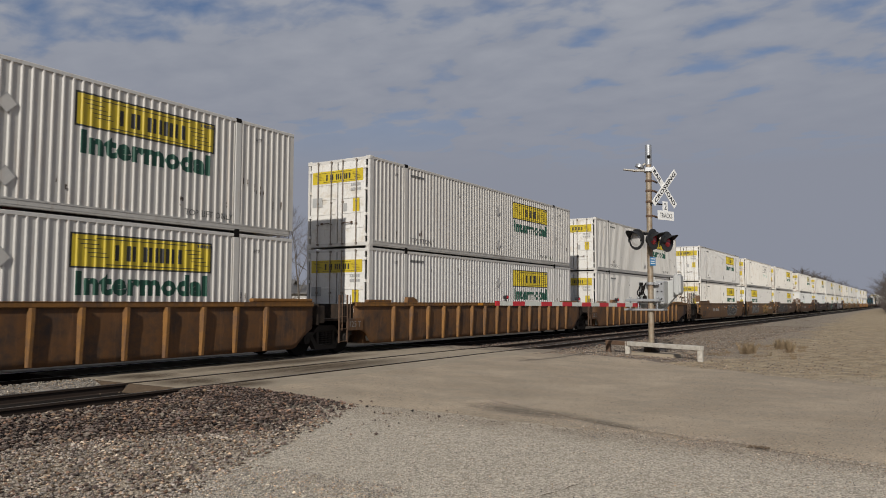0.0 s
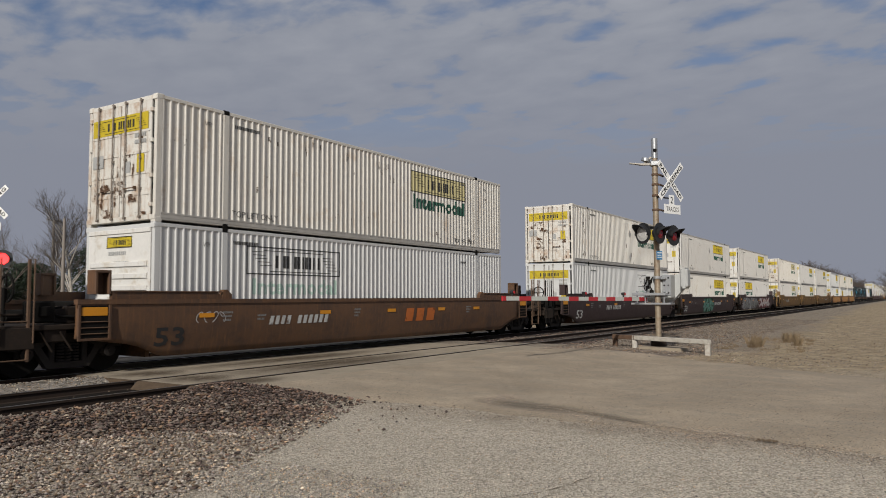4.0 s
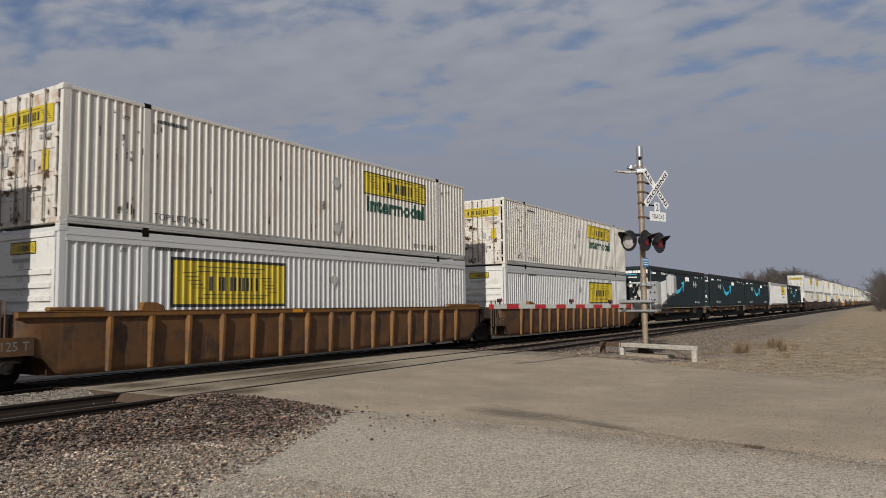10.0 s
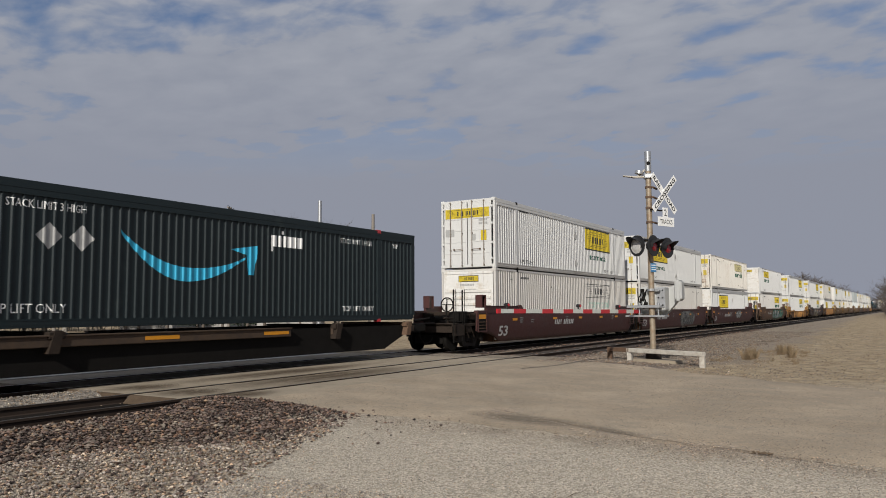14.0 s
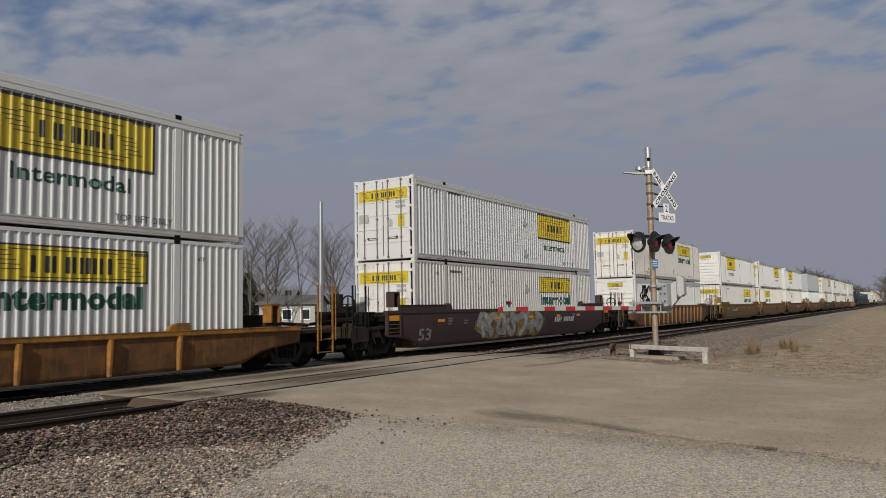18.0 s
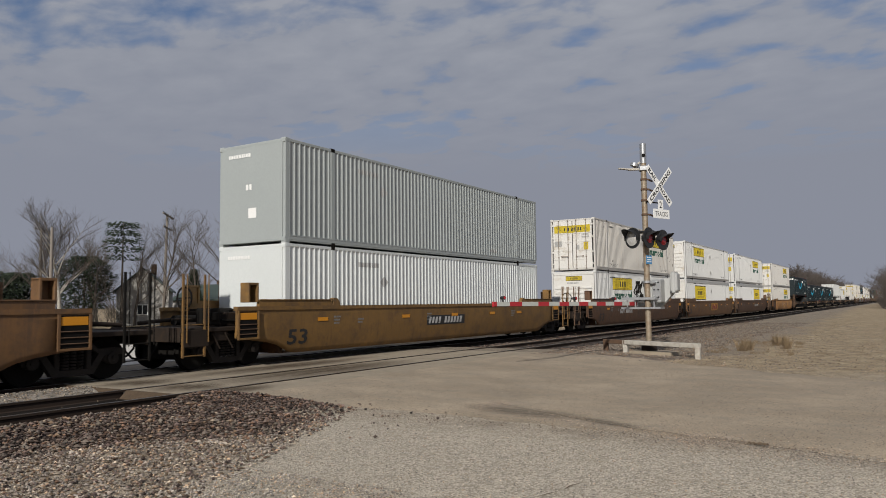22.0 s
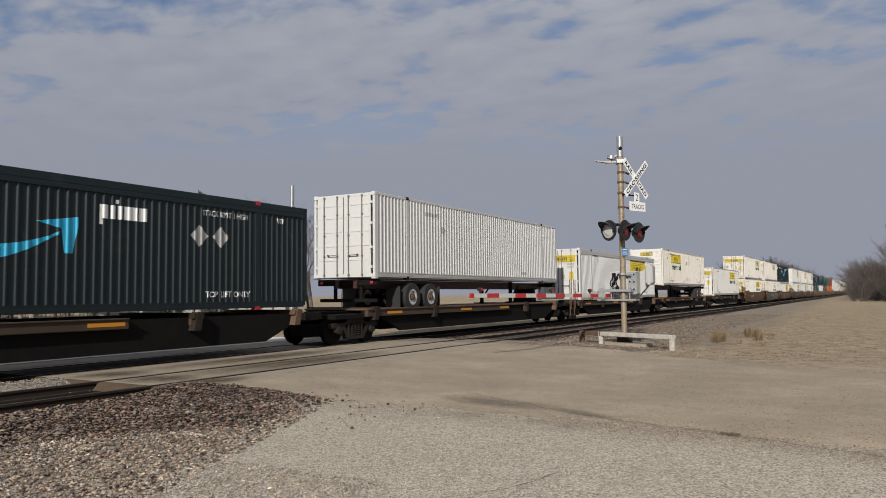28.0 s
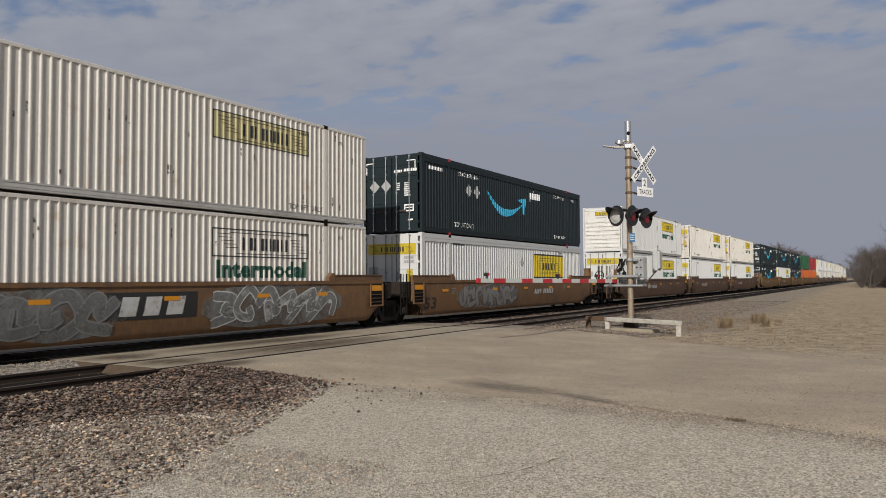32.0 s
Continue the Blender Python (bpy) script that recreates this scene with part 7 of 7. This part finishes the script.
pad = thing("signal_footing", "broken pale concrete footing at the signal's foot", "footing")
part("slab", Shape().prism([(21.2, 5.7), (21.7, 5.6), (22.2, 6.3), (22.1, 6.95), (21.5, 7.0), (21.3, 6.4)], 0.02, 0.20, axis="z"), M["concrete"], pad)
part("sleeve", Shape().tube((POLE[0], POLE[1], 0.1), (POLE[0], POLE[1], 0.46), 0.24, 0.20, n=18), M["soot"], pad, "dark rusted foundation sleeve")


# ---- background ----
def bare_tree(seed, tall, thick, levels=4, spread=0.62, counts=(13, 8, 6, 4), stem=0.25, fine=1.0):
    """Trunk with limbs, and a crown of fine twigs, as two shapes."""
    rr = random.Random(seed)
    wood, twigs = Shape(), Shape()

    def grow(p, d, length, r, level):
        shape = wood if level < 2 else twigs
        n = (5, 3, 2, 1)[level]
        pts = [p]
        for i in range(n):
            d = (d + Vector((rr.uniform(-1, 1), rr.uniform(-1, 1), rr.uniform(-0.3, 0.8))) * (0.10 if level == 0 else 0.22)).normalized()
            pts.append(pts[-1] + d * length / n)
        for i in range(n):
            shape.tube(pts[i], pts[i + 1], r * (1 - 0.85 * i / n), r * (1 - 0.85 * (i + 1) / n), n=6 if level == 0 else 4 if level == 1 else 3, caps=False)
        if level + 1 >= levels:
            return
        for k in range(counts[level]):
            u = (stem if level == 0 else 0.25) + (1 - (stem if level == 0 else 0.25)) * (k + rr.random()) / counts[level]
            i = min(n - 1, int(u * n))
            q = pts[i].lerp(pts[i + 1], u * n - i)
            a = rr.uniform(0, 6.28)
            side = Vector((math.cos(a), math.sin(a), rr.uniform(0.1, 0.6)))
            grow(q, (d * (1 - spread) + side * spread).normalized(), length * rr.uniform(0.36, 0.6) * (1.15 - 0.5 * u if level == 0 else 1), max(0.014 * fine * tall / 10, r * 0.46 * (1.2 - u * 0.6)), level + 1)
    grow(Vector((0, 0, -0.3)), Vector((0, 0, 1)), tall * 0.95, thick, 0)
    return wood, twigs


def tree(x, y, tall, seed, label, mat="bark", thick=0.2, **kw):
    ob = thing("tree", label, "tree", "bare trees behind the train", at=pose(x, y, 0, 0, 0, seed * 57 % 360))
    wood, twigs = bare_tree(seed, tall, thick, **kw)
    part("trunk", wood, M[mat], ob)
    part("crown", twigs, M["twig"], ob)
    return ob


BARE = "bare grey winter tree behind the tracks"
for x, y, tall, seed in ((43.3, 66.6, 8.9, 2), (42.1, 55.3, 9.4, 3), (44.4, 53.2, 9.2, 4), (43.0, 60.5, 9.3, 5), (46.5, 50.0, 9.5, 6), (50.5, 51.1, 9.6, 7), (44.8, 46.1, 8.8, 8),
                         (47.2, 40.1, 8.8, 9), (52.5, 41.0, 9.0, 10), (36.0, 63.5, 8.4, 11), (30.0, 60.0, 7.6, 14), (38.5, 60.0, 7.4, 17), (40.5, 63.0, 8.2, 18), (55.0, 47.0, 9.5, 15), (48.5, 55.5, 10.0, 16)):
    tree(x, y, tall * 0.87, seed, BARE, thick=0.15, counts=(11, 8, 6, 4), spread=0.52)
tree(34.5, 58.0, 8.3, 1, "pale-barked bare tree with a leaning trunk", "birch", 0.2, spread=0.5, counts=(16, 10, 8, 5))
tree(40.8, 38.3, 7.6, 12, "thin young bare tree", "bark", 0.09, counts=(7, 4, 3, 3), spread=0.4)


def conifer(x, y, tall, wide, seed, label, flat=False, rounded=False):
    """Evergreen: stem and many drooping sprays of needles."""
    rr = random.Random(seed)
    ob = thing("evergreen_tree", label, "tree", "evergreens behind the train", at=pose(x, y, 0))
    part("trunk", Shape().tube((0, 0, -0.2), (0, 0, tall * 0.95), 0.16, 0.03, n=8), M["bark"], ob)
    s = Shape()
    for _ in range(800 if flat else 2600):
        u = rr.random() ** 0.8
        z = tall * ((0.60 + 0.075 * int(u * 5) + 0.05 * rr.random()) if flat else ((0.24 if rounded else 0.06) + (0.74 if rounded else 0.92) * u))
        r = wide * ((0.9 - 0.5 * abs(u - 0.4)) if flat else math.sqrt(max(0.05, 1 - (1.5 * u - 0.55) ** 2)) if rounded else (1.05 - u)) * math.sqrt(rr.random()) * (0.8 + 0.35 * noise.noise((x + z, seed, rr.random())))
        a = rr.uniform(0, 6.28)
        p = Vector((r * math.cos(a), r * math.sin(a), z))
        d = Vector((math.cos(a), math.sin(a), rr.uniform(-0.5, 0.35))).normalized() * rr.uniform(0.2, 0.5)
        w = d.cross(Vector((0, 0, 1))).normalized() * rr.uniform(0.05, 0.12)
        s.add([p - w, p + w, p + d, p + Vector((0, 0, 0.07))], [(0, 1, 2), (0, 2, 3), (1, 3, 2)])
    part("crown", s, M["needle"], ob)
    return ob


conifer(41.6, 60.4, 9.9, 2.7, 1, "flat-topped dark pine among bare trees", True)
conifer(48.2, 52.0, 5.4, 1.6, 5, "small dark cedar beside the track road")
conifer(35.6, 66.2, 4.9, 2.8, 8, "dark round evergreen bush among bare trees", rounded=True)
conifer(39.2, 62.4, 6.4, 3.0, 9, "dark rounded evergreen beside the small house", rounded=True)
conifer(47.6, 58.0, 5.3, 1.7, 10, "dark cedar beside the utility pole")
conifer(28.0, 62.0, 5.0, 3.0, 6, "dark evergreen bush in the distance", rounded=True)
conifer(32.5, 66.0, 5.0, 3.2, 7, "dark evergreen bush in the distance", rounded=True)


def woods(name, count, place, tall, seed, label, mat="twig", twig=1.0):
    """A far strip of bare woodland in one sheet."""
    rr = random.Random(seed)
    kinds = [bare_tree(seed * 10 + i, 1.0, 0.018, levels=4, counts=(12, 8, 5), spread=0.56, stem=0.12, fine=twig) for i in range(4)]
    vs, fs = [], []
    for _ in range(count):
        x, y = place(rr)
        h, a = tall * rr.uniform(0.7, 1.1), rr.uniform(0, 6.28)
        ca, sa = math.cos(a) * h, math.sin(a) * h
        for s in kinds[rr.randrange(4)]:
            k = len(vs)
            vs += [(x + p[0] * ca - p[1] * sa, y + p[0] * sa + p[1] * ca, p[2] * h) for p in s.v]
            fs += [tuple(i + k for i in q) for q in s.f]
    me = bpy.data.meshes.new(name)
    me.from_pydata(vs, [], fs)
    me.materials.append(M[mat])
    return tagged(new(name, me), label, "woodland", kind="stuff")


def far_left(rr):
    x = 200 + 260 * rr.random() ** 1.25
    return x, 24 + 9 * rr.random()


woods("woodland", 90, lambda rr: (rr.uniform(212, 315), rr.uniform(24, 31)), 11.2, 27, "dense brown bare woodland beside the tracks", "far_twig", 2.8)
woods("woodland", 190, far_left, 9.6, 21, "brown bare woodland along the far side of the tracks", "far_twig", 2.8)
woods("woodland", 130, lambda rr: (rr.uniform(122, 215), 3.6 - 26 * rr.random() ** 1.3), 8.0, 22, "bare thicket on the near side of the tracks", "far_twig", 1.5)
woods("woodland", 50, lambda rr: (rr.uniform(122, 190), -2.5 - 24 * rr.random()), 13.5, 26, "tall bare thicket on the near side of the tracks", "far_twig", 1.4)
woods("woodland", 90, lambda rr: (rr.uniform(620, 900), rr.uniform(-120, 160)), 14.0, 23, "low distant bare woods at the horizon", "far_twig", 3.0)
woods("woodland", 40, lambda rr: (rr.uniform(20, 120), rr.uniform(95, 150)), 9.0, 24, "distant bare woods behind the houses")
woods("brush", 40, lambda rr: (lambda y: (y * rr.uniform(0.42, 0.78), y))(rr.uniform(56, 74)), 2.6, 25, "dark tangled brush behind the tracks", "thicket")


def utility_pole(x, y, tall, lean=0.0, arms=1, thick=0.15, mat="wood"):
    ob = thing("utility_pole", "weathered wooden utility pole%s" % (" with crossarms" if arms else ""), "utility pole", "utility poles", at=pose(x, y, 0, 0, lean, 35))
    part("post", Shape().tube((0, 0, -0.3), (0, 0, tall), thick, thick * 0.7, n=10), M[mat], ob)
    for i in range(arms):
        z = tall - 0.25 - i * 1.15
        arm = part("crossarm", Shape().box(-1.45 + 0.3 * i, 1.45 - 0.3 * i, -0.14, -0.03, z, z + 0.14, 0.01), M[mat], ob)
        part("brace", Shape().tube((-0.6, -0.08, z), (0, -0.1, z - 0.5), 0.02, n=5).tube((0.6, -0.08, z), (0, -0.1, z - 0.5), 0.02, n=5), M["iron"], arm)
        for q in (-1.3, -0.7, 0.7, 1.3):
            part("insulator", Shape().tube((q * (1 - 0.2 * i), -0.08, z + 0.14), (q * (1 - 0.2 * i), -0.08, z + 0.26), 0.035, n=6), M["glass"], arm)
    return ob


utility_pole(45.6, 51.4, 11.0)
utility_pole(42.6, 55.9, 10.1, 4.5, 2)
utility_pole(34.0, 30.4, 8.4, 0, 0, 0.17, "galv")
utility_pole(39.7, 30.7, 8.2, 0, 0, 0.15)
utility_pole(27.5, 47.5, 7.0, 0, 0, 0.13)
utility_pole(37.5, 66.5, 9.0, 0, 1)


def house(x, y, w, d, wall, ridge, turn, paint, roof, label, windows=2):
    """Small house with gable roof, windows and a door."""
    ob = thing("house", label, "house", "houses behind the train", at=pose(x, y, 0, 0, 0, turn))
    part("wall", Shape().prism([(-w / 2, -0.1), (w / 2, -0.1), (w / 2, wall), (0, ridge), (-w / 2, wall)], 0, d), M[paint], ob)
    e = 0.3
    k = (ridge - wall) / (w / 2)
    for s in (-1, 1):
        part("roof", Shape().prism([(0, ridge + 0.02), (0, ridge + 0.14), (s * (w / 2 + e), wall - e * k + 0.14), (s * (w / 2 + e), wall - e * k + 0.02)], -e, d + e), M[roof], ob)
    for i in range(windows):
        q = (i + 0.5) / windows * w - w / 2
        win = part("window", Shape().box(q - 0.5, q + 0.5, -0.05, 0.0, 0.95, 1.95, 0.01), M["sign"], ob)
        for a in (-0.42, 0.04):
            part("pane", Shape().box(q + a, q + a + 0.38, -0.06, -0.045, 1.03, 1.87), M["glass"], win)
    for i in range(3):
        q = (i + 0.5) / 3 * d
        win = part("window", Shape().box(-w / 2 - 0.05, -w / 2, q - 0.45, q + 0.45, 0.95, 1.95, 0.01), M["sign"], ob)
        part("pane", Shape().box(-w / 2 - 0.06, -w / 2 - 0.045, q - 0.37, q + 0.37, 1.03, 1.87), M["glass"], win)
    part("chimney", Shape().box(0.4, 0.9, d * 0.6, d * 0.6 + 0.5, ridge - 0.5, ridge + 0.6, 0.02), M["rustiron"], ob)
    return ob


house(44.2, 61.0, 4.6, 5.0, 3.3, 5.3, -42, "siding", "shed", "small grey house with a green gable roof", 1)
house(57.5, 61.0, 8.0, 7.0, 2.4, 4.0, 10, "siding", "shed", "pale house with a green roof", 3)
house(66.0, 63.0, 10.0, 8.0, 2.6, 4.2, 35, "siding", "roof", "pale house in the distance", 3)
house(52.0, 46.5, 5.5, 5.0, 2.4, 3.1, 30, "siding", "roof", "small pale house beside the road", 2)
crossing_signal(pose(12.95, 27.6, 0, 0, 0, 0), -60, "lit", False)


# ---- dry grass ----
def tufts(name, places, label, seed, tall, blades):
    rr = random.Random(seed)
    vs, fs = [], []
    for x, y, r in places:
        for _ in range(blades):
            a, q = rr.uniform(0, 6.28), r * math.sqrt(rr.random())
            px, py = x + q * math.cos(a), y + q * math.sin(a)
            h, b, w = tall * rr.uniform(0.4, 1.2), rr.uniform(0, 6.28), 0.006
            lx, ly = 0.55 * h * math.cos(b) * rr.random(), 0.55 * h * math.sin(b) * rr.random()
            z, k = height(px, py) - 0.02, len(vs)
            vs += [(px - w, py - w, z), (px + w, py + w, z), (px + lx * 0.5, py + ly * 0.5, z + h * 0.62), (px + lx, py + ly, z + h)]
            fs += [(k, k + 1, k + 2), (k, k + 2, k + 3), (k + 1, k + 3, k + 2)]
    me = bpy.data.meshes.new(name)
    me.from_pydata(vs, [], fs)
    me.materials.append(M["straw"])
    return tagged(new(name, me), label, "grass", kind="stuff")


rg = random.Random(77)
tufts("dry_grass", [(24.9, 4.45, 0.16), (25.15, 4.3, 0.10), (26.9, 3.75, 0.13), (27.2, 3.6, 0.2), (25.9, 3.3, 0.12)], "dry straw-coloured weeds beside the signal", 1, 0.38, 110)
tufts("dry_grass", [(rg.uniform(23.6, 29), rg.uniform(2.9, 5.4), rg.uniform(0.05, 0.25)) for _ in range(46)], "low dry weeds scattered beside the signal", 4, 0.12, 26)
tufts("dry_grass", [(24 + 70 * rg.random() ** 1.4, rg.uniform(-6, 8.6), rg.uniform(0.2, 0.8)) for _ in range(260)], "short dry grass on the field", 2, 0.07, 26)
tufts("dry_grass", [(rg.uniform(-6, 70), rg.uniform(21, 40), rg.uniform(0.3, 1.0)) for _ in range(260)], "dry grass beyond the tracks", 3, 0.2, 30)


# ---- the train ----
# left end of each load along the train, car kind, car paint, whether a car end stands there, upper and lower load, extras
TRAIN = [
    (-1.35, "rib", "rib", 0, "white D y R", "white D y R", {}),
    (18.19, "rib", "rib", 0, "white D y R", "white D y R", {}),
    (37.92, "rib", "rib", 0, "white D y R", "white D y R", {"tail": 1}),
    (61.30, "smooth", "rust", 1, "white D y R", "worn D y R", {"tags": [(1, 9.3, 0.45, 3.9, 0.9, "paint_black", "paint_white", "blob", "haze_grey"), (2, 7.6, 0.95, 0.9, 0.3, "paint_white", "paint_black", "tag")]}),
    (80.88, "smooth", "rust", 0, "worn D w R", "white D y L", {"patch": (12.9, 0.45, 1.0, 0.65, "tan"), "num": 12.5, "tags": [(3, 9.0, 0.45, 3.2, 0.95, "paint_gold", "paint_grey", "blob", "haze_gold"), (31, 2.1, 0.5, 3.8, 0.85, "paint_grey", "brown", "blob", "haze_grey")]}),
    (100.46, "smooth", "brown", 0, "worn D y R", "white D y R", {"num": 10.1, "tail": 1, "tags": [(4, 1.0, 0.45, 8.0, 0.9, "paint_black", "paint_grey", "blob", "haze_grey")]}),
    (124.09, "smooth", "brown", 1, "worn D h R", "clean F w L", {"tail": 1, "mark": (9.2, "paint_orange"), "tags": [(6, 1.0, 0.95, 0.9, 0.3, "paint_white", "paint_black", "tag")]}),
    (147.69, "smooth", "dark", 1, "worn D y R", "clean D w R", {"num": 4.0}),
    (167.36, "smooth", "dark", 0, "white D y R", "worn D y R", {"num": 9.0, "tags": [(7, 5.6, 0.4, 3.0, 0.95, "paint_teal", "paint_grey", "blob", "haze_teal")]}),
    (187.57, "smooth", "dark", 0, "white D y R", "white D y L", {"num": 3.3, "tail": 1, "tags": [(8, 0.6, 0.38, 6.9, 1.02, "paint_grey", "paint_black", "blob", "haze_white"), (9, 9.0, 0.42, 6.0, 0.98, "paint_white", "paint_red", "blob", "haze_red"), (91, 7.75, 0.5, 1.1, 0.55, "paint_white", "paint_grey", "tag")]}),
    (211.44, "smooth", "tan", 1, "worn D h R", "white D h R", {"num": 3.65}),
    (230.88, "smooth", "tan", 0, "white D y R", "white D y R", {"num": 0, "mark": (8.65, "dull_maroon")}),
    (250.40, "smooth", "tan", 0, "white D y R", "white D w R", {"num": 10.05, "tail": 1}),
    (274.01, "rib", "rib", 1, "clean D g R", "clean D y R", {}),
    (293.69, "rib", "rib", 0, "worn D y R", "clean F f L", {}),
    (313.20, "rib", "rib", 0, "worn D y R", "clean F f R", {"tail": 1}),
    (334.39, "flat", "", 1, "green F p R", "", {}),
    (352.72, "flat", "", 0, "green D p L", "", {}),
    (370.02, "flat", "", 0, "green D p L", "", {}),
    (387.43, "flat", "", 0, "clean D g R", "", {}),
    (404.56, "flat", "", 0, "green D p L", "", {"tail": 1}),
    (426.48, "smooth", "maroon", 1, "clean D g R", "white F w R", {"num": 5.4}),
    (445.29, "smooth", "maroon", 0, "clean D g L", "white D y L", {"num": 3.0, "tags": [(11, 8.9, 0.42, 3.5, 0.95, "haze_grey", "paint_black", "blob", "haze_grey")]}),
    (464.89, "smooth", "maroon", 0, "worn D h R", "clean F f L", {"num": 3.9, "tail": 1, "tags": [(12, 5.9, 0.75, 1.4, 0.5, "paint_white", "paint_grey", "tag"), (13, 9.1, 0.7, 2.1, 0.6, "paint_grey", "paint_white", "blob", "haze_grey")]}),
    (488.57, "smooth", "brown", 1, "clean F y L", "white D y R", {"num": 3.6, "tail": 1, "tags": [(14, 6.9, 0.38, 5.4, 1.02, "haze_white", "paint_teal", "blob", "haze_teal"), (141, 12.3, 0.45, 2.3, 0.95, "paint_teal", "paint_grey", "blob", "haze_teal"), (142, 4.2, 1.0, 1.6, 0.36, "paint_grey", "paint_white", "tag")]}),
    (512.14, "low", "rib", 1, "clean D g R", "clean D y R", {"tail": 1}),
    (535.87, "smooth", "dark", 1, "clean D g R", "white D y R", {"dim": 1, "num": 11.0, "tail": 1, "tags": [(15, 4.0, 0.42, 5.6, 0.98, "haze_white", "paint_grey", "blob", "haze_gold")]}),
    (559.31, "rib", "rib", 1, "white D y R", "clean F f L", {"tail": 1}),
    (583.05, "smooth", "tan", 1, "clean F g L", "white D y R", {}),
    (602.47, "smooth", "tan", 0, "clean D g R", "worn D y L", {"num": 0, "mark": (8.55, "dull_maroon")}),
    (622.04, "smooth", "rust", 0, "clean F g L", "worn F w L", {"num": 8.4, "board": 1, "tail": 1}),
    (645.74, "smooth", "tan", 1, "grey F n N", "pale F n N", {"num": 6.8, "tail": 1}),
    (669.41, "smooth", "brown", 1, "white D y R", "clean F y L", {}),
    (688.86, "smooth", "rust", 0, "clean F y L", "clean F f L", {"num": 0, "mark": (7.7, "paint_red", "paint_gold")}),
    (708.34, "smooth", "brown", 0, "clean D y R", "clean D f R", {"num": 9.0, "tail": 1}),
    (732.02, "rib", "rib", 1, "white D y R", "white D y R", {"tail": 1, "tags": [(17, 6.1, 0.45, 3.4, 0.65, "paint_grey", "panel", "blob", "haze_grey"), (18, 12.2, 0.5, 0.9, 0.6, "paint_white", "paint_grey", "tag")]}),
    (753.84, "trailer", "", 1, "green F p R", "R", {}),
    (770.96, "flat", "", 0, "green F p R", "", {}),
    (788.38, "flat", "", 0, "green F p R", "", {}),
    (806.07, "flat", "", 0, "green F p R", "", {}),
    (825.60, "trailer", "", 0, "clean D n N", "L", {}),
    (845.23, "flat", "", 1, "clean D g R", "", {}),
    (864.03, "trailer", "", 0, "worn F y L", "R", {}),
    (884.75, "flat", "", 0, "white D y R", "", {"tail": 1}),
    (906.04, "smooth", "rust", 1, "worn D h R", "worn D y R", {"num": 3.6, "tags": [(19, 2.5, 0.4, 0.9, 0.6, "paint_black", "tan", "tag")]}),
    (925.72, "smooth", "rust", 0, "worn D q R", "worn D k R", {"num": 12.0, "tags": [(20, 0.9, 0.4, 6.2, 1.0, "haze_grey", "paint_grey", "blob", "haze_grey"), (201, 0.2, 0.6, 1.5, 0.7, "paint_black", "paint_gold", "tag"), (21, 9.7, 0.42, 4.7, 0.95, "haze_grey", "paint_white", "blob", "haze_grey")], "mark": (7.1, "paint_white", "black")}),
    (945.21, "smooth", "rust", 0, "green D p L", "clean D f R", {"num": 9.5, "tail": 1, "tags": [(22, 2.5, 0.45, 5.0, 0.85, "paint_grey", "brown", "blob", "haze_grey")]}),
    (968.9, "smooth", "brown", 1, "clean F y R", "clean D y R", {"num": 5.2}),
    (988.4, "smooth", "brown", 0, "worn D y R", "clean D y R", {}),
    (1007.9, "smooth", "brown", 0, "worn D y R", "clean D y R", {"tail": 1}),
    (1031.0, "smooth", "tan", 1, "green D p L", "green D p L", {}),
    (1050.6, "smooth", "tan", 0, "green D p L", "clean D y R", {}),
    (1070.1, "smooth", "tan", 0, "green D p L", "green D p L", {}),
    (1089.7, "smooth", "tan", 0, "leaf D n N", "orange D n N", {}),
    (1109.2, "smooth", "tan", 0, "red D n N", "orange D n N", {"tail": 1}),
    (1132.8, "smooth", "brown", 1, "clean D y R", "clean D y R", {}),
    (1152.4, "smooth", "brown", 0, "clean D y R", "clean D y R", {}),
    (1171.9, "smooth", "brown", 0, "clean D y R", "clean D y R", {"tail": 1}),
    (1195.5, "smooth", "brown", 1, "white D y R", "clean D y R", {}),
    (1215.0, "smooth", "brown", 0, "worn D y R", "white D y R", {}),
    (1234.6, "smooth", "brown", 0, "clean D y R", "worn D y R", {"tail": 1}),
    (1258.2, "smooth", "tan", 1, "white D y R", "clean D y R", {}),
    (1277.7, "smooth", "tan", 0, "clean D y R", "white D y R", {"tail": 1}),
]
BOTTOM = RAIL + 0.35                          # floor of the lower load
moving = []
for left, kind, paint, car_end, upper, lower, extra in TRAIN:
    if kind in ("flat", "trailer"):
        moving.append((flat_car(car_end, "cars of the train", kind == "trailer"), left - 0.2, 0.0))
        if kind == "trailer":
            moving.append((chassis(lower == "L", "chassis on the train"), left, RAIL + 2.10))
            moving.append((container(upper, "containers on the train"), left, RAIL + 2.10))
        else:
            moving.append((container(upper, "containers on the train"), left, RAIL + 1.19))
    else:
        moving.append((well_car(kind, car_end, paint, extra, "cars of the train"), left, 0.0))
        moving.append((container(lower, "containers on the train", left > 1020), left, BOTTOM))
        moving.append((container(upper, "containers on the train", left > 1020), left, BOTTOM + TALL))


def travelled(t):
    """Metres that the train has gone after t seconds."""
    return 28.412 * t + 0.02071 * t * t / 2 + 0.00056 * t ** 3 / 6


for ob, left, z in moving:
    ob.matrix_basis = pose(left, FAR_TRACK, z)


def motions():
    for ob, left, z in moving:
        walk(ob, [(t, pose(left - travelled(t), FAR_TRACK, z)) for t in (0, 4, 8, 12, 16, 20, 24, 28, 32)])


motions()
